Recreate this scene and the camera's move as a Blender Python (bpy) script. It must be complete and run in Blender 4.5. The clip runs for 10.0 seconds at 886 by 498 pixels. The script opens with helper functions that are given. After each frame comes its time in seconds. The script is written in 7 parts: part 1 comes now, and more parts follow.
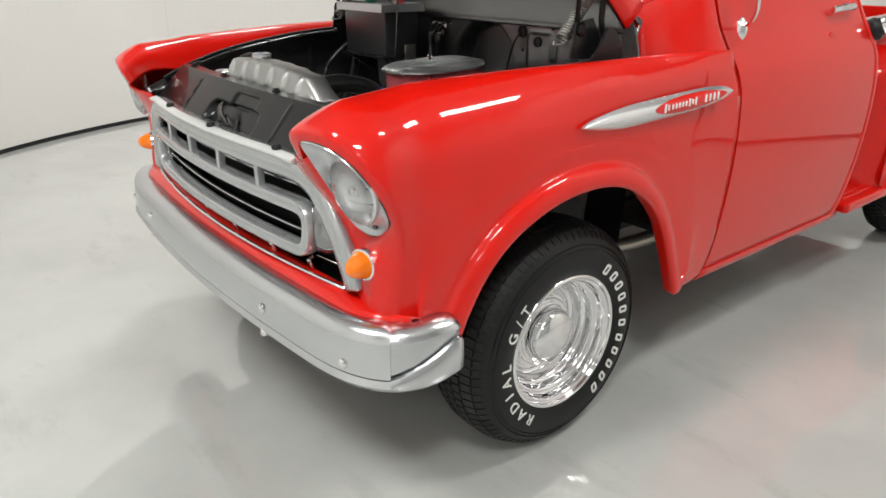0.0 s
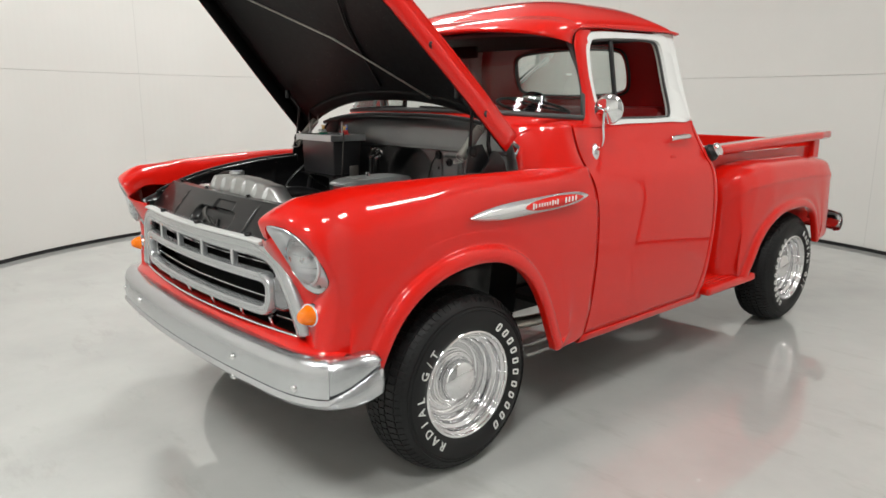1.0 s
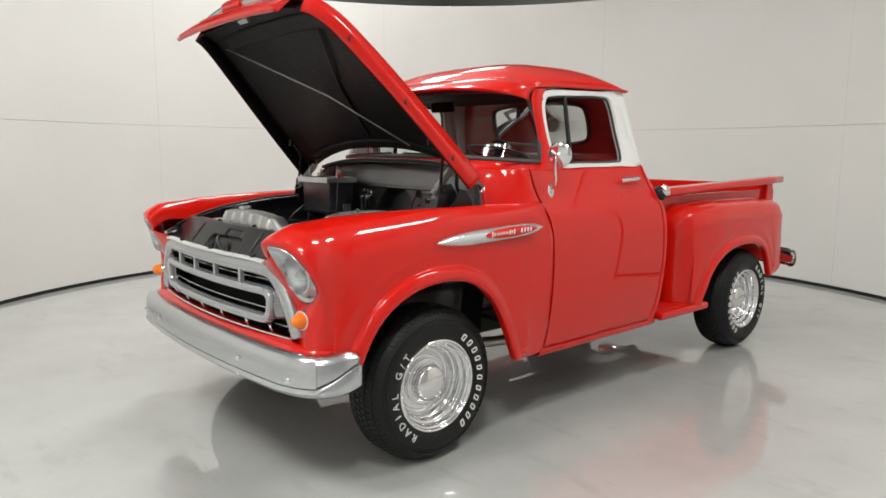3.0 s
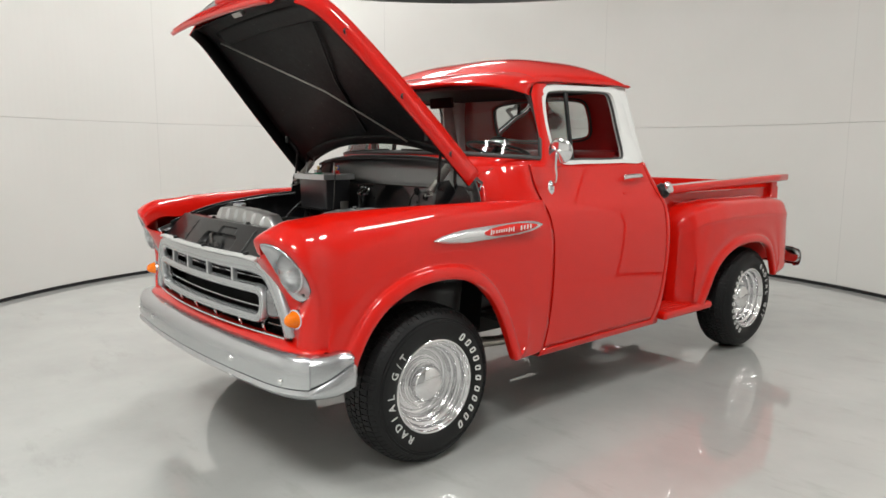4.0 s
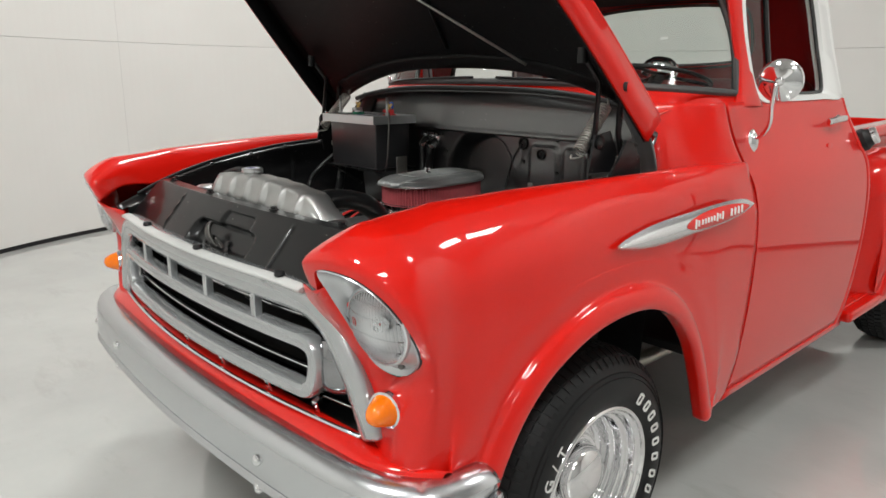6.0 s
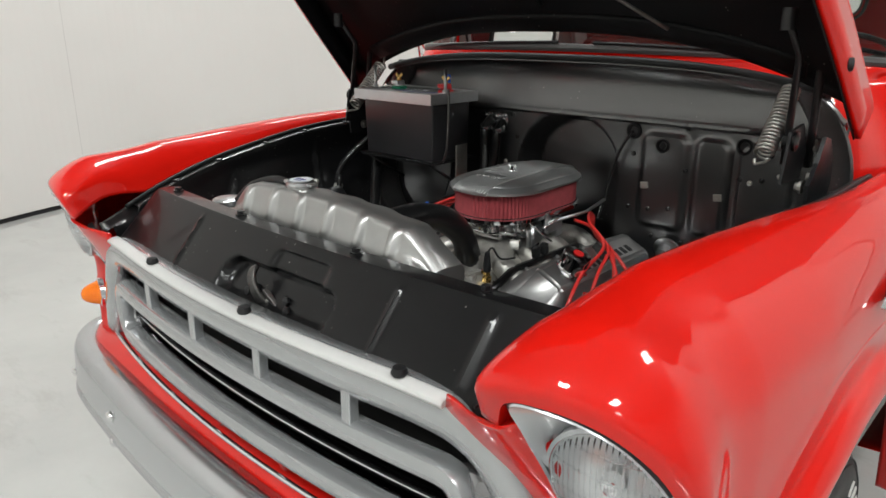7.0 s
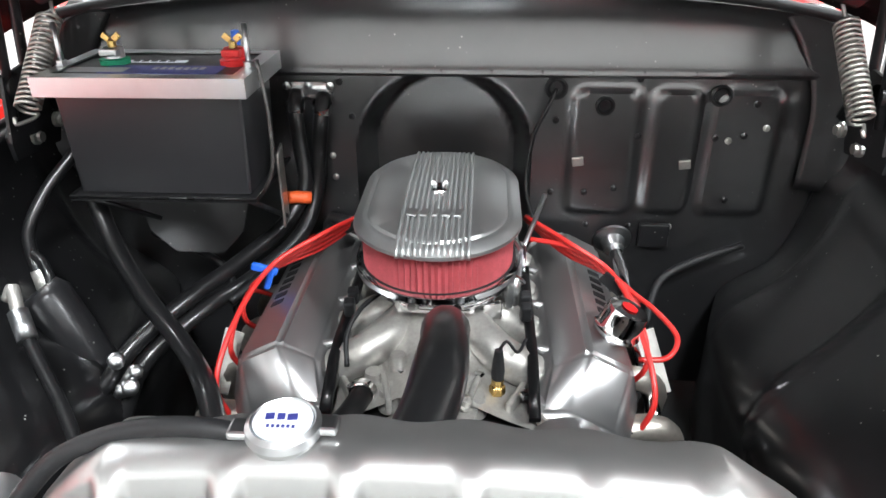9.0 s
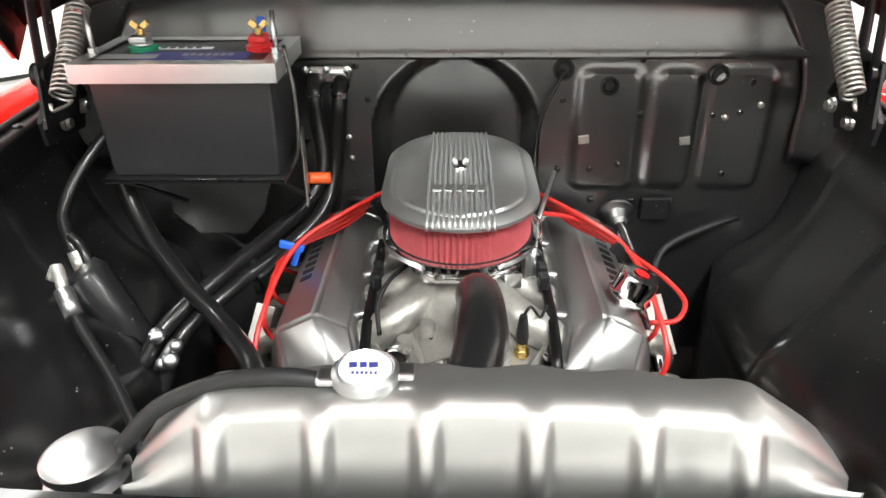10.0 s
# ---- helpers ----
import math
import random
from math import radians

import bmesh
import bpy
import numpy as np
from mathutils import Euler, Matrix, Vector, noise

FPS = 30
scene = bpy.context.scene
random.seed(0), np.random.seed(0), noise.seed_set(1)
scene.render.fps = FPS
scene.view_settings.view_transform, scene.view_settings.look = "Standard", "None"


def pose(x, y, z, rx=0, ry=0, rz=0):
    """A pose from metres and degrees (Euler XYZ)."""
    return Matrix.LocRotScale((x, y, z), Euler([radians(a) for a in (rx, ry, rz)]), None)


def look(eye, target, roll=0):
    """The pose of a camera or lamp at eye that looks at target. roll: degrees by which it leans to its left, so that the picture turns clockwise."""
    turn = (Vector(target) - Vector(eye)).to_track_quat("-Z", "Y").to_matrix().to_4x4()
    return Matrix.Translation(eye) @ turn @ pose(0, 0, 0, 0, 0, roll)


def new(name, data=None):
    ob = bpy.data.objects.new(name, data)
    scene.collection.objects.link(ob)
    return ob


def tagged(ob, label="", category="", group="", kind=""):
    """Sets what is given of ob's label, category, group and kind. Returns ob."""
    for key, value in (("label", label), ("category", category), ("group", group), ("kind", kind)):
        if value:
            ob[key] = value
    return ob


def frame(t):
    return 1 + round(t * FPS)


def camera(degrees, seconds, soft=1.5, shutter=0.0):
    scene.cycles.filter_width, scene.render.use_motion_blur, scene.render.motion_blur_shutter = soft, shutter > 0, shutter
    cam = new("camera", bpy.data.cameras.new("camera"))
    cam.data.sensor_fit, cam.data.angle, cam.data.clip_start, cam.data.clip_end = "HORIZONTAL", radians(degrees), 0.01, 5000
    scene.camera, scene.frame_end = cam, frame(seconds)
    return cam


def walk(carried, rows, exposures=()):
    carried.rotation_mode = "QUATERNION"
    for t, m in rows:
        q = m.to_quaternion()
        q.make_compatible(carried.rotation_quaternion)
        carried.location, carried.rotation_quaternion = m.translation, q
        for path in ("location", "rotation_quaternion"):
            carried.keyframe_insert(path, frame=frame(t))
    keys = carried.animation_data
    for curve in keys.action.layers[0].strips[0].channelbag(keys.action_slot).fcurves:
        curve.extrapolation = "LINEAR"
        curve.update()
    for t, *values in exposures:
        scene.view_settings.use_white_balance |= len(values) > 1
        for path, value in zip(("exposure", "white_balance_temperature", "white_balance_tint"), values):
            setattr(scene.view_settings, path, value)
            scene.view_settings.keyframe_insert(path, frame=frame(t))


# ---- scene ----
cam = camera(64.9, 10.0, soft=1.6)
PATH = [
    (0, (2.077, -1.403, 1.39), (0.629, -0.25, 0.632), 0.2),
    (0.5, (2.457, -1.595, 1.412), (0.997, -0.398, 0.754), 0.1),
    (1, (2.688, -1.734, 1.418), (1.228, -0.432, 1.0), 0.2),
    (1.5, (2.915, -1.884, 1.415), (1.458, -0.548, 1.117), 0.2),
    (2, (3.074, -1.943, 1.402), (1.613, -0.605, 1.127), 0.2),
    (2.5, (3.179, -1.959, 1.404), (1.696, -0.647, 1.126), 0.2),
    (4, (3.143, -1.897, 1.382), (1.643, -0.603, 1.102), 0.2),
    (4.5, (2.945, -1.795, 1.371), (1.447, -0.501, 1.086), 0.2),
    (5, (2.621, -1.623, 1.347), (1.132, -0.321, 1.053), 0.2),
    (5.5, (2.238, -1.488, 1.357), (0.772, -0.179, 0.986), 0.3),
    (6, (1.807, -1.402, 1.388), (0.379, -0.086, 0.908), 0.4),
    (6.2, (1.646, -1.364, 1.399), (0.243, -0.034, 0.886), 0.4),
    (7.3, (0.936, -1.223, 1.444), (-0.251, 0.222, 0.734), -0.1),
    (7.5, (0.808, -1.18, 1.453), (-0.254, 0.321, 0.666), -0.3),
    (8, (0.494, -1.056, 1.488), (-0.295, 0.578, 0.646), -0.5),
    (8.5, (0.237, -0.945, 1.504), (-0.184, 0.807, 0.638), -0.6),
    (9, (0.076, -0.848, 1.494), (-0.026, 0.925, 0.575), -0.2),
    (9.5, (0.021, -0.799, 1.51), (-0.021, 0.954, 0.55), -0.3),
    (10, (0.005, -0.917, 1.506), (-0.032, 0.84, 0.552), -0.4),
]
walk(cam, [(t, look(eye, target, roll)) for t, eye, target, roll in PATH],
     [(0.0, 0.13, 6450, 10), (2.0, 0.0, 6450, 10), (6.2, 0.0, 6400, 10), (7.3, 0.1, 6300, 10), (8.0, 0.8, 6150, 11), (8.5, 1.3, 6050, 12), (9.0, 1.55, 6050, 12), (9.5, 1.85, 6200, 11), (10.0, 1.68, 6450, 10)])

# ---------------------------------------------------------------- world and light
world = bpy.data.worlds.new("studio_world")
scene.world = world
world.use_nodes = True
world.node_tree.nodes["Background"].inputs[0].default_value = (0.9, 0.95, 1.0, 1)
world.node_tree.nodes["Background"].inputs[1].default_value = 0.05
scene.view_settings.exposure = 0.0

WALL_C, WALL_R, WALL_H, SEAM_Z = Vector((-0.78, 1.67)), 4.236, 3.30, 1.67
CEILING_Z = 5.0
LAMP_COLOR = (0.985, 1.0, 0.955)
# rows of twin ceiling lights: x, y, power
LAMPS = [(0.4, -3.5, 135), (3.6, -2.4, 118), (-4.0, -2.6, 34), (5.6, -4.6, 50),
         (-4.0, 2.2, 56), (-1.9, 0.6, 84), (2.7, 2.0, 88), (-4.0, 4.2, 30)]


# ---------------------------------------------------------------- materials
def nodes_of(name):
    m = bpy.data.materials.new(name)
    m.use_nodes = True
    nt = m.node_tree
    return m, nt, nt.nodes["Principled BSDF"]


def coords(nt, scale=1.0):
    tc = nt.nodes.new("ShaderNodeTexCoord")
    mp = nt.nodes.new("ShaderNodeMapping")
    mp.inputs["Scale"].default_value = (scale,) * 3 if isinstance(scale, (int, float)) else scale
    nt.links.new(tc.outputs["Object"], mp.inputs["Vector"])
    return mp.outputs["Vector"]


def noise_of(nt, vec, scale, detail=4.0, rough=0.55):
    n = nt.nodes.new("ShaderNodeTexNoise")
    n.inputs["Scale"].default_value, n.inputs["Detail"].default_value, n.inputs["Roughness"].default_value = scale, detail, rough
    nt.links.new(vec, n.inputs["Vector"])
    return n.outputs["Fac"]


def ramp(nt, fac, stops):
    r = nt.nodes.new("ShaderNodeValToRGB")
    r.color_ramp.elements[0].position, r.color_ramp.elements[0].color = stops[0][0], (*stops[0][1], 1)
    r.color_ramp.elements[1].position, r.color_ramp.elements[1].color = stops[-1][0], (*stops[-1][1], 1)
    for p, c in stops[1:-1]:
        e = r.color_ramp.elements.new(p)
        e.color = (*c, 1)
    nt.links.new(fac, r.inputs["Fac"])
    return r.outputs["Color"]


def grey(v):
    return (v, v, v)


def bump_of(nt, bsdf, fac, strength, distance=0.002, slot="Normal"):
    b = nt.nodes.new("ShaderNodeBump")
    b.inputs["Strength"].default_value, b.inputs["Distance"].default_value = strength, distance
    nt.links.new(fac, b.inputs["Height"])
    nt.links.new(b.outputs["Normal"], bsdf.inputs[slot])
    return b


def stuff(name, color, rough, metal=0.0, var=0.12, scale=14.0, rough_var=0.08, bump=0.0, bump_scale=120.0, coat=0.0, coat_rough=0.03, bump_dist=0.001, spec=0.5):
    """A worn surface: colour that drifts at two scales, uneven gloss and a fine relief."""
    m, nt, b = nodes_of(name)
    v = coords(nt)
    big, fine = noise_of(nt, v, scale, 5), noise_of(nt, v, scale * 9, 3)
    mix = nt.nodes.new("ShaderNodeMath")
    mix.operation = "MULTIPLY_ADD"
    mix.inputs[1].default_value = 0.45
    nt.links.new(fine, mix.inputs[0])
    half = nt.nodes.new("ShaderNodeMath")
    half.operation = "MULTIPLY"
    half.inputs[1].default_value = 0.55
    nt.links.new(big, half.inputs[0])
    nt.links.new(half.outputs[0], mix.inputs[2])
    lo, hi = tuple(c * (1 - var) for c in color), tuple(min(1, c * (1 + var)) for c in color)
    nt.links.new(ramp(nt, mix.outputs[0], [(0.3, lo), (0.7, hi)]), b.inputs["Base Color"])
    nt.links.new(ramp(nt, mix.outputs[0], [(0.3, grey(max(0.02, rough - rough_var))), (0.7, grey(min(1, rough + rough_var)))]), b.inputs["Roughness"])
    b.inputs["Metallic"].default_value, b.inputs["Specular IOR Level"].default_value = metal, spec
    if coat:
        b.inputs["Coat Weight"].default_value, b.inputs["Coat Roughness"].default_value = coat, coat_rough
    if bump:
        bump_of(nt, b, noise_of(nt, v, bump_scale, 3), bump, bump_dist)
    return m


M = {}


def dusty(m, amount=0.05):
    """Adds fine pale dust specks to a dark paint."""
    nt = m.node_tree
    b = nt.nodes["Principled BSDF"]
    old = b.inputs["Base Color"].links[0].from_socket
    vo = nt.nodes.new("ShaderNodeTexVoronoi")
    vo.inputs["Scale"].default_value = 55.0
    nt.links.new(coords(nt), vo.inputs["Vector"])
    speck = ramp(nt, vo.outputs["Distance"], [(0.06, grey(1.0)), (0.11, grey(0.0))])
    patch = ramp(nt, noise_of(nt, coords(nt), 9.0, 4), [(0.52, grey(0.0)), (0.62, grey(1.0))])
    mul = nt.nodes.new("ShaderNodeMath")
    mul.operation = "MULTIPLY"
    nt.links.new(speck, mul.inputs[0])
    nt.links.new(patch, mul.inputs[1])
    mix = nt.nodes.new("ShaderNodeMix")
    mix.data_type = "RGBA"
    nt.links.new(mul.outputs[0], mix.inputs["Factor"])
    nt.links.new(old, mix.inputs["A"])
    mix.inputs["B"].default_value = (amount * 5, amount * 5, amount * 4.6, 1)
    nt.links.new(mix.outputs["Result"], b.inputs["Base Color"])


M["red"] = stuff("red_lacquer", (0.65, 0.0078, 0.0030), 0.40, var=0.02, scale=2, rough_var=0.0, coat=1.0, coat_rough=0.012)
M["red"].node_tree.nodes["Principled BSDF"].inputs["Specular IOR Level"].default_value = 0.08
M["red"].node_tree.nodes["Principled BSDF"].inputs["Coat IOR"].default_value = 1.46
M["red_in"] = stuff("red_interior_paint", (0.42, 0.010, 0.010), 0.4, var=0.08, scale=5, coat=0.3)
M["vinyl"] = stuff("red_vinyl", (0.30, 0.012, 0.012), 0.45, var=0.15, bump=0.25, bump_scale=300)
M["chrome"] = stuff("chrome_plate", (0.80, 0.80, 0.81), 0.05, 1.0, var=0.02, scale=6, rough_var=0.02)
M["bumper"] = stuff("bumper_chrome", (0.61, 0.62, 0.64), 0.24, 1.0, var=0.02, scale=4, rough_var=0.03)
M["badge"] = stuff("badge_chrome", (0.74, 0.74, 0.75), 0.20, 0.8, var=0.02, scale=6, rough_var=0.02)
M["bar_chrome"] = stuff("bar_end_chrome", (0.30, 0.30, 0.31), 0.10, 0.95, var=0.03, scale=6, rough_var=0.02)
M["shaded_chrome"] = stuff("shaded_chrome", (0.075, 0.075, 0.078), 0.14, 0.9, var=0.1, scale=9, rough_var=0.04)
M["silver"] = stuff("silver_paint", (0.47, 0.48, 0.49), 0.24, 0.70, var=0.015, scale=3, rough_var=0.01, coat=0.6, coat_rough=0.04)
M["bezel"] = stuff("bezel_chrome", (0.60, 0.61, 0.63), 0.24, 0.55, var=0.02, scale=5, rough_var=0.03)
M["lip"] = stuff("white_lip_paint", (0.58, 0.58, 0.57), 0.45, var=0.03, scale=9)
M["alu"] = stuff("polished_aluminium", (0.80, 0.80, 0.80), 0.20, 1.0, var=0.04, scale=9, rough_var=0.06, bump=0.05, bump_scale=26, bump_dist=0.003)
M["alu_cover"] = stuff("valve_cover_aluminium", (0.42, 0.42, 0.42), 0.37, 0.92, var=0.015, scale=3, rough_var=0.01)
M["alu_cast"] = stuff("cast_aluminium", (0.38, 0.37, 0.345), 0.40, 0.60, var=0.20, scale=20, bump=0.35, bump_scale=420)
M["alu_brushed"] = stuff("brushed_aluminium", (0.56, 0.57, 0.58), 0.32, 1.0, var=0.05, scale=6, rough_var=0.03)
M["steel"] = stuff("dull_steel", (0.48, 0.47, 0.44), 0.38, 0.9, var=0.2, scale=30)
M["dark_steel"] = stuff("worn_dark_steel", (0.13, 0.125, 0.12), 0.42, 0.9, var=0.5, scale=40)
M["header"] = stuff("header_pipe_steel", (0.50, 0.47, 0.42), 0.40, 0.9, var=0.25, scale=12, bump=0.1)
M["black"] = stuff("satin_black_paint", (0.012, 0.012, 0.013), 0.36, var=0.25, scale=5, rough_var=0.05, bump=0.03, bump_scale=60, coat=0.2, coat_rough=0.2, spec=0.25)
# Lit copy of the bay's black: firewall light put into colour and gloss.
M["black_lit"] = stuff("firewall_black_lit", (0.013, 0.013, 0.014), 0.32, var=0.30, scale=4, rough_var=0.05, coat=1.0, coat_rough=0.24, spec=1.0)
M["black_lit"].node_tree.nodes["Principled BSDF"].inputs["Coat IOR"].default_value = 1.7
M["black_fender"] = stuff("inner_fender_black", (0.0065, 0.0065, 0.007), 0.34, var=0.2, scale=4, rough_var=0.04, coat=0.8, coat_rough=0.16, spec=0.25)
M["black_gloss"] = stuff("gloss_black_paint", (0.0055, 0.0055, 0.006), 0.30, var=0.2, scale=4, rough_var=0.04, coat=0.28, coat_rough=0.05)
M["black_gloss"].node_tree.nodes["Principled BSDF"].inputs["Specular IOR Level"].default_value = 0.15
M["tank"] = stuff("satin_tank_aluminium", (0.44, 0.44, 0.435), 0.37, 0.90, var=0.05, scale=6, rough_var=0.03, bump=0.02, bump_scale=160)
M["alu_lid"] = stuff("satin_lid_aluminium", (0.58, 0.59, 0.59), 0.37, 0.95, var=0.02, scale=8, rough_var=0.03)
M["alu_fin"] = stuff("satin_fin_aluminium", (0.50, 0.51, 0.51), 0.46, 0.85, var=0.04, scale=12, rough_var=0.04)
M["reflector"] = stuff("headlight_reflector", (0.86, 0.87, 0.88), 0.30, 0.75, var=0.03)
M["black_hood"] = stuff("black_liner_paint", (0.006, 0.006, 0.0065), 0.46, var=0.3, scale=5, rough_var=0.1, bump=0.1, bump_scale=60, spec=0.16)
M["black_plastic"] = stuff("black_plastic", (0.014, 0.014, 0.015), 0.40, var=0.2, scale=20, bump=0.1, bump_scale=500, spec=0.3)
M["battery_case"] = stuff("battery_case_plastic", (0.020, 0.020, 0.022), 0.34, var=0.1, scale=3, rough_var=0.01, coat=0.5, coat_rough=0.22, spec=0.5)
M["rubber"] = stuff("black_rubber", (0.013, 0.013, 0.014), 0.48, var=0.25, scale=16, bump=0.15, bump_scale=300, spec=0.3)
M["hose"] = stuff("glossy_hose_rubber", (0.009, 0.009, 0.0095), 0.32, var=0.2, scale=10, rough_var=0.05, coat=0.3, coat_rough=0.1, spec=0.3)
M["tyre"] = stuff("tyre_rubber", (0.010, 0.010, 0.0105), 0.50, var=0.2, scale=18, rough_var=0.06, bump=0.12, bump_scale=220)
M["tyre"].node_tree.nodes["Principled BSDF"].inputs["Specular IOR Level"].default_value = 0.28
M["under"] = stuff("underbody_black", (0.008, 0.008, 0.008), 0.7, var=0.4, scale=12, bump=0.2)
M["white"] = stuff("white_lacquer", (0.80, 0.80, 0.79), 0.30, var=0.01, scale=3, rough_var=0.0, coat=0.5)
M["letter"] = stuff("white_letter_rubber", (0.72, 0.72, 0.70), 0.6, var=0.08, scale=60)
M["joint"] = stuff("grey_joint_filler", (0.40, 0.395, 0.385), 0.8)
M["grey_wall"] = stuff("grey_wall_paint", (0.36, 0.36, 0.355), 0.7, var=0.06, scale=1.2)
M["gasket"] = stuff("grey_seal_rubber", (0.06, 0.06, 0.06), 0.55, var=0.2)
M["amber"] = stuff("amber_plastic", (1.0, 0.205, 0.0015), 0.12, var=0.10, scale=60, coat=0.6, spec=0.3)
M["wire"] = stuff("red_silicone_wire", (0.62, 0.03, 0.025), 0.35, var=0.1, scale=40)
M["orange"] = stuff("orange_plastic", (0.85, 0.13, 0.03), 0.4)
M["blue"] = stuff("blue_plastic", (0.02, 0.12, 0.62), 0.4)
M["green"] = stuff("green_felt", (0.01, 0.22, 0.11), 0.7)
M["redcap"] = stuff("red_plastic", (0.65, 0.02, 0.02), 0.4)
M["brass"] = stuff("brass", (0.62, 0.42, 0.15), 0.28, 1.0)
M["card"] = stuff("white_card", (0.72, 0.70, 0.66), 0.7)
M["pleat"] = stuff("red_filter_cotton", (0.36, 0.062, 0.072), 0.75, var=0.25, scale=40, bump=0.3, bump_scale=400)
M["label_grey"] = stuff("label_grey", (0.30, 0.30, 0.31), 0.4)
M["label_blue"] = stuff("label_blue", (0.035, 0.04, 0.20), 0.4)
M["decal"] = stuff("pale_decal", (0.70, 0.74, 0.80), 0.35)
M["ceiling"] = stuff("pale_ceiling_paint", (0.54, 0.535, 0.525), 0.8, var=0.06, scale=1.5)

for key in ("black", "black_lit", "black_gloss", "black_fender", "black_hood"):
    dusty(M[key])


def clear_glass(name, tint=(0.9, 0.95, 0.93), rough=0.0):
    m, nt, b = nodes_of(name)
    b.inputs["Base Color"].default_value = (*tint, 1)
    b.inputs["Transmission Weight"].default_value = 1.0
    b.inputs["Roughness"].default_value = rough
    b.inputs["IOR"].default_value = 1.45
    return m


def pane_glass(name, tint):
    """A thin pane: light passes straight on, the rest is mirrored."""
    m, nt, b = nodes_of(name)
    clear, gloss = nt.nodes.new("ShaderNodeBsdfTransparent"), nt.nodes.new("ShaderNodeBsdfGlossy")
    clear.inputs["Color"].default_value = (*tint, 1)
    gloss.inputs["Roughness"].default_value = 0.01
    mix, fr = nt.nodes.new("ShaderNodeMixShader"), nt.nodes.new("ShaderNodeFresnel")
    fr.inputs["IOR"].default_value = 1.5
    nt.links.new(fr.outputs[0], mix.inputs[0])
    nt.links.new(clear.outputs[0], mix.inputs[1])
    nt.links.new(gloss.outputs[0], mix.inputs[2])
    nt.links.new(mix.outputs[0], nt.nodes["Material Output"].inputs["Surface"])
    return m


M["glass"] = pane_glass("window_glass", (0.84, 0.88, 0.86))
M["lens"] = clear_glass("headlight_glass", (0.98, 0.99, 1.0), 0.03)

m, nt, b = nodes_of("wall_paint")
v = coords(nt)
nt.links.new(ramp(nt, noise_of(nt, v, 0.5, 6), [(0.3, (0.68, 0.67, 0.645)), (0.7, (0.74, 0.73, 0.71))]), b.inputs["Base Color"])
b.inputs["Roughness"].default_value = 0.62
bump_of(nt, b, noise_of(nt, v, 40, 4), 0.05, 0.003)
M["wall"] = m

m, nt, b = nodes_of("floor_epoxy")
v = coords(nt)
stain = noise_of(nt, v, 0.9, 8, 0.62)
base_col = ramp(nt, stain, [(0.30, (0.41, 0.413, 0.40)), (0.50, (0.475, 0.478, 0.462)), (0.75, (0.54, 0.543, 0.525))])
smear = noise_of(nt, coords(nt, (0.9, 2.6, 1.0)), 1.7, 9, 0.68)
dirt = ramp(nt, smear, [(0.56, (1.0, 1.0, 1.0)), (0.66, (0.80, 0.795, 0.77)), (0.78, (0.72, 0.70, 0.66))])
mul = nt.nodes.new("ShaderNodeMix")
mul.data_type, mul.blend_type = "RGBA", "MULTIPLY"
mul.inputs["Factor"].default_value = 0.5
nt.links.new(base_col, mul.inputs["A"])
nt.links.new(dirt, mul.inputs["B"])
nt.links.new(mul.outputs["Result"], b.inputs["Base Color"])
nt.links.new(ramp(nt, noise_of(nt, v, 3.1, 6), [(0.3, grey(0.30)), (0.7, grey(0.42))]), b.inputs["Roughness"])
b.inputs["Specular IOR Level"].default_value = 0.15
b.inputs["Coat Weight"].default_value = 1.0
b.inputs["Coat IOR"].default_value = 1.75
nt.links.new(ramp(nt, smear, [(0.52, grey(0.008)), (0.72, grey(0.05))]), b.inputs["Coat Roughness"])
bump_of(nt, b, noise_of(nt, v, 2.2, 2), 0.02, 0.006, "Coat Normal")
M["floor"] = m

m, nt, b = nodes_of("lamp_diffuser")
b.inputs["Emission Color"].default_value, b.inputs["Emission Strength"].default_value = (1.0, 0.97, 0.92, 1), 3.0
M["glow"] = m


# ---------------------------------------------------------------- mesh tools
def cr(points, n, closed=False):
    """n points along a smooth curve through the given points."""
    p = np.array(points, float)
    if closed:
        p = np.vstack([p[-1], p, p[0], p[1]])
    else:
        p = np.vstack([2 * p[0] - p[1], p, 2 * p[-1] - p[-2]])
    d = np.maximum(np.linalg.norm(np.diff(p, axis=0), axis=1), 1e-6) ** 0.5
    k = np.concatenate([[0], np.cumsum(d)])
    lo, hi = k[1], k[-2]
    out = []
    for s in np.linspace(lo, hi, n, endpoint=not closed):
        i = min(max(np.searchsorted(k, s, "right") - 1, 1), len(p) - 3)
        t0, t1, t2, t3 = k[i - 1:i + 3]
        a1 = (t1 - s) / (t1 - t0) * p[i - 1] + (s - t0) / (t1 - t0) * p[i]
        a2 = (t2 - s) / (t2 - t1) * p[i] + (s - t1) / (t2 - t1) * p[i + 1]
        a3 = (t3 - s) / (t3 - t2) * p[i + 1] + (s - t2) / (t3 - t2) * p[i + 2]
        b1 = (t2 - s) / (t2 - t0) * a1 + (s - t0) / (t2 - t0) * a2
        b2 = (t3 - s) / (t3 - t1) * a2 + (s - t1) / (t3 - t1) * a3
        out.append((t2 - s) / (t2 - t1) * b1 + (s - t1) / (t2 - t1) * b2)
    return np.array(out)


def loft(sections, nu, nv):
    rows = np.array([cr(s, nv) for s in sections])
    return np.stack([cr(rows[:, j], nu) for j in range(nv)], axis=1)


def curve1(points):
    """A smooth height y(x) through points, as a function."""
    c = cr(points, 240)
    return lambda x: float(np.interp(x, c[:, 0], c[:, 1]))


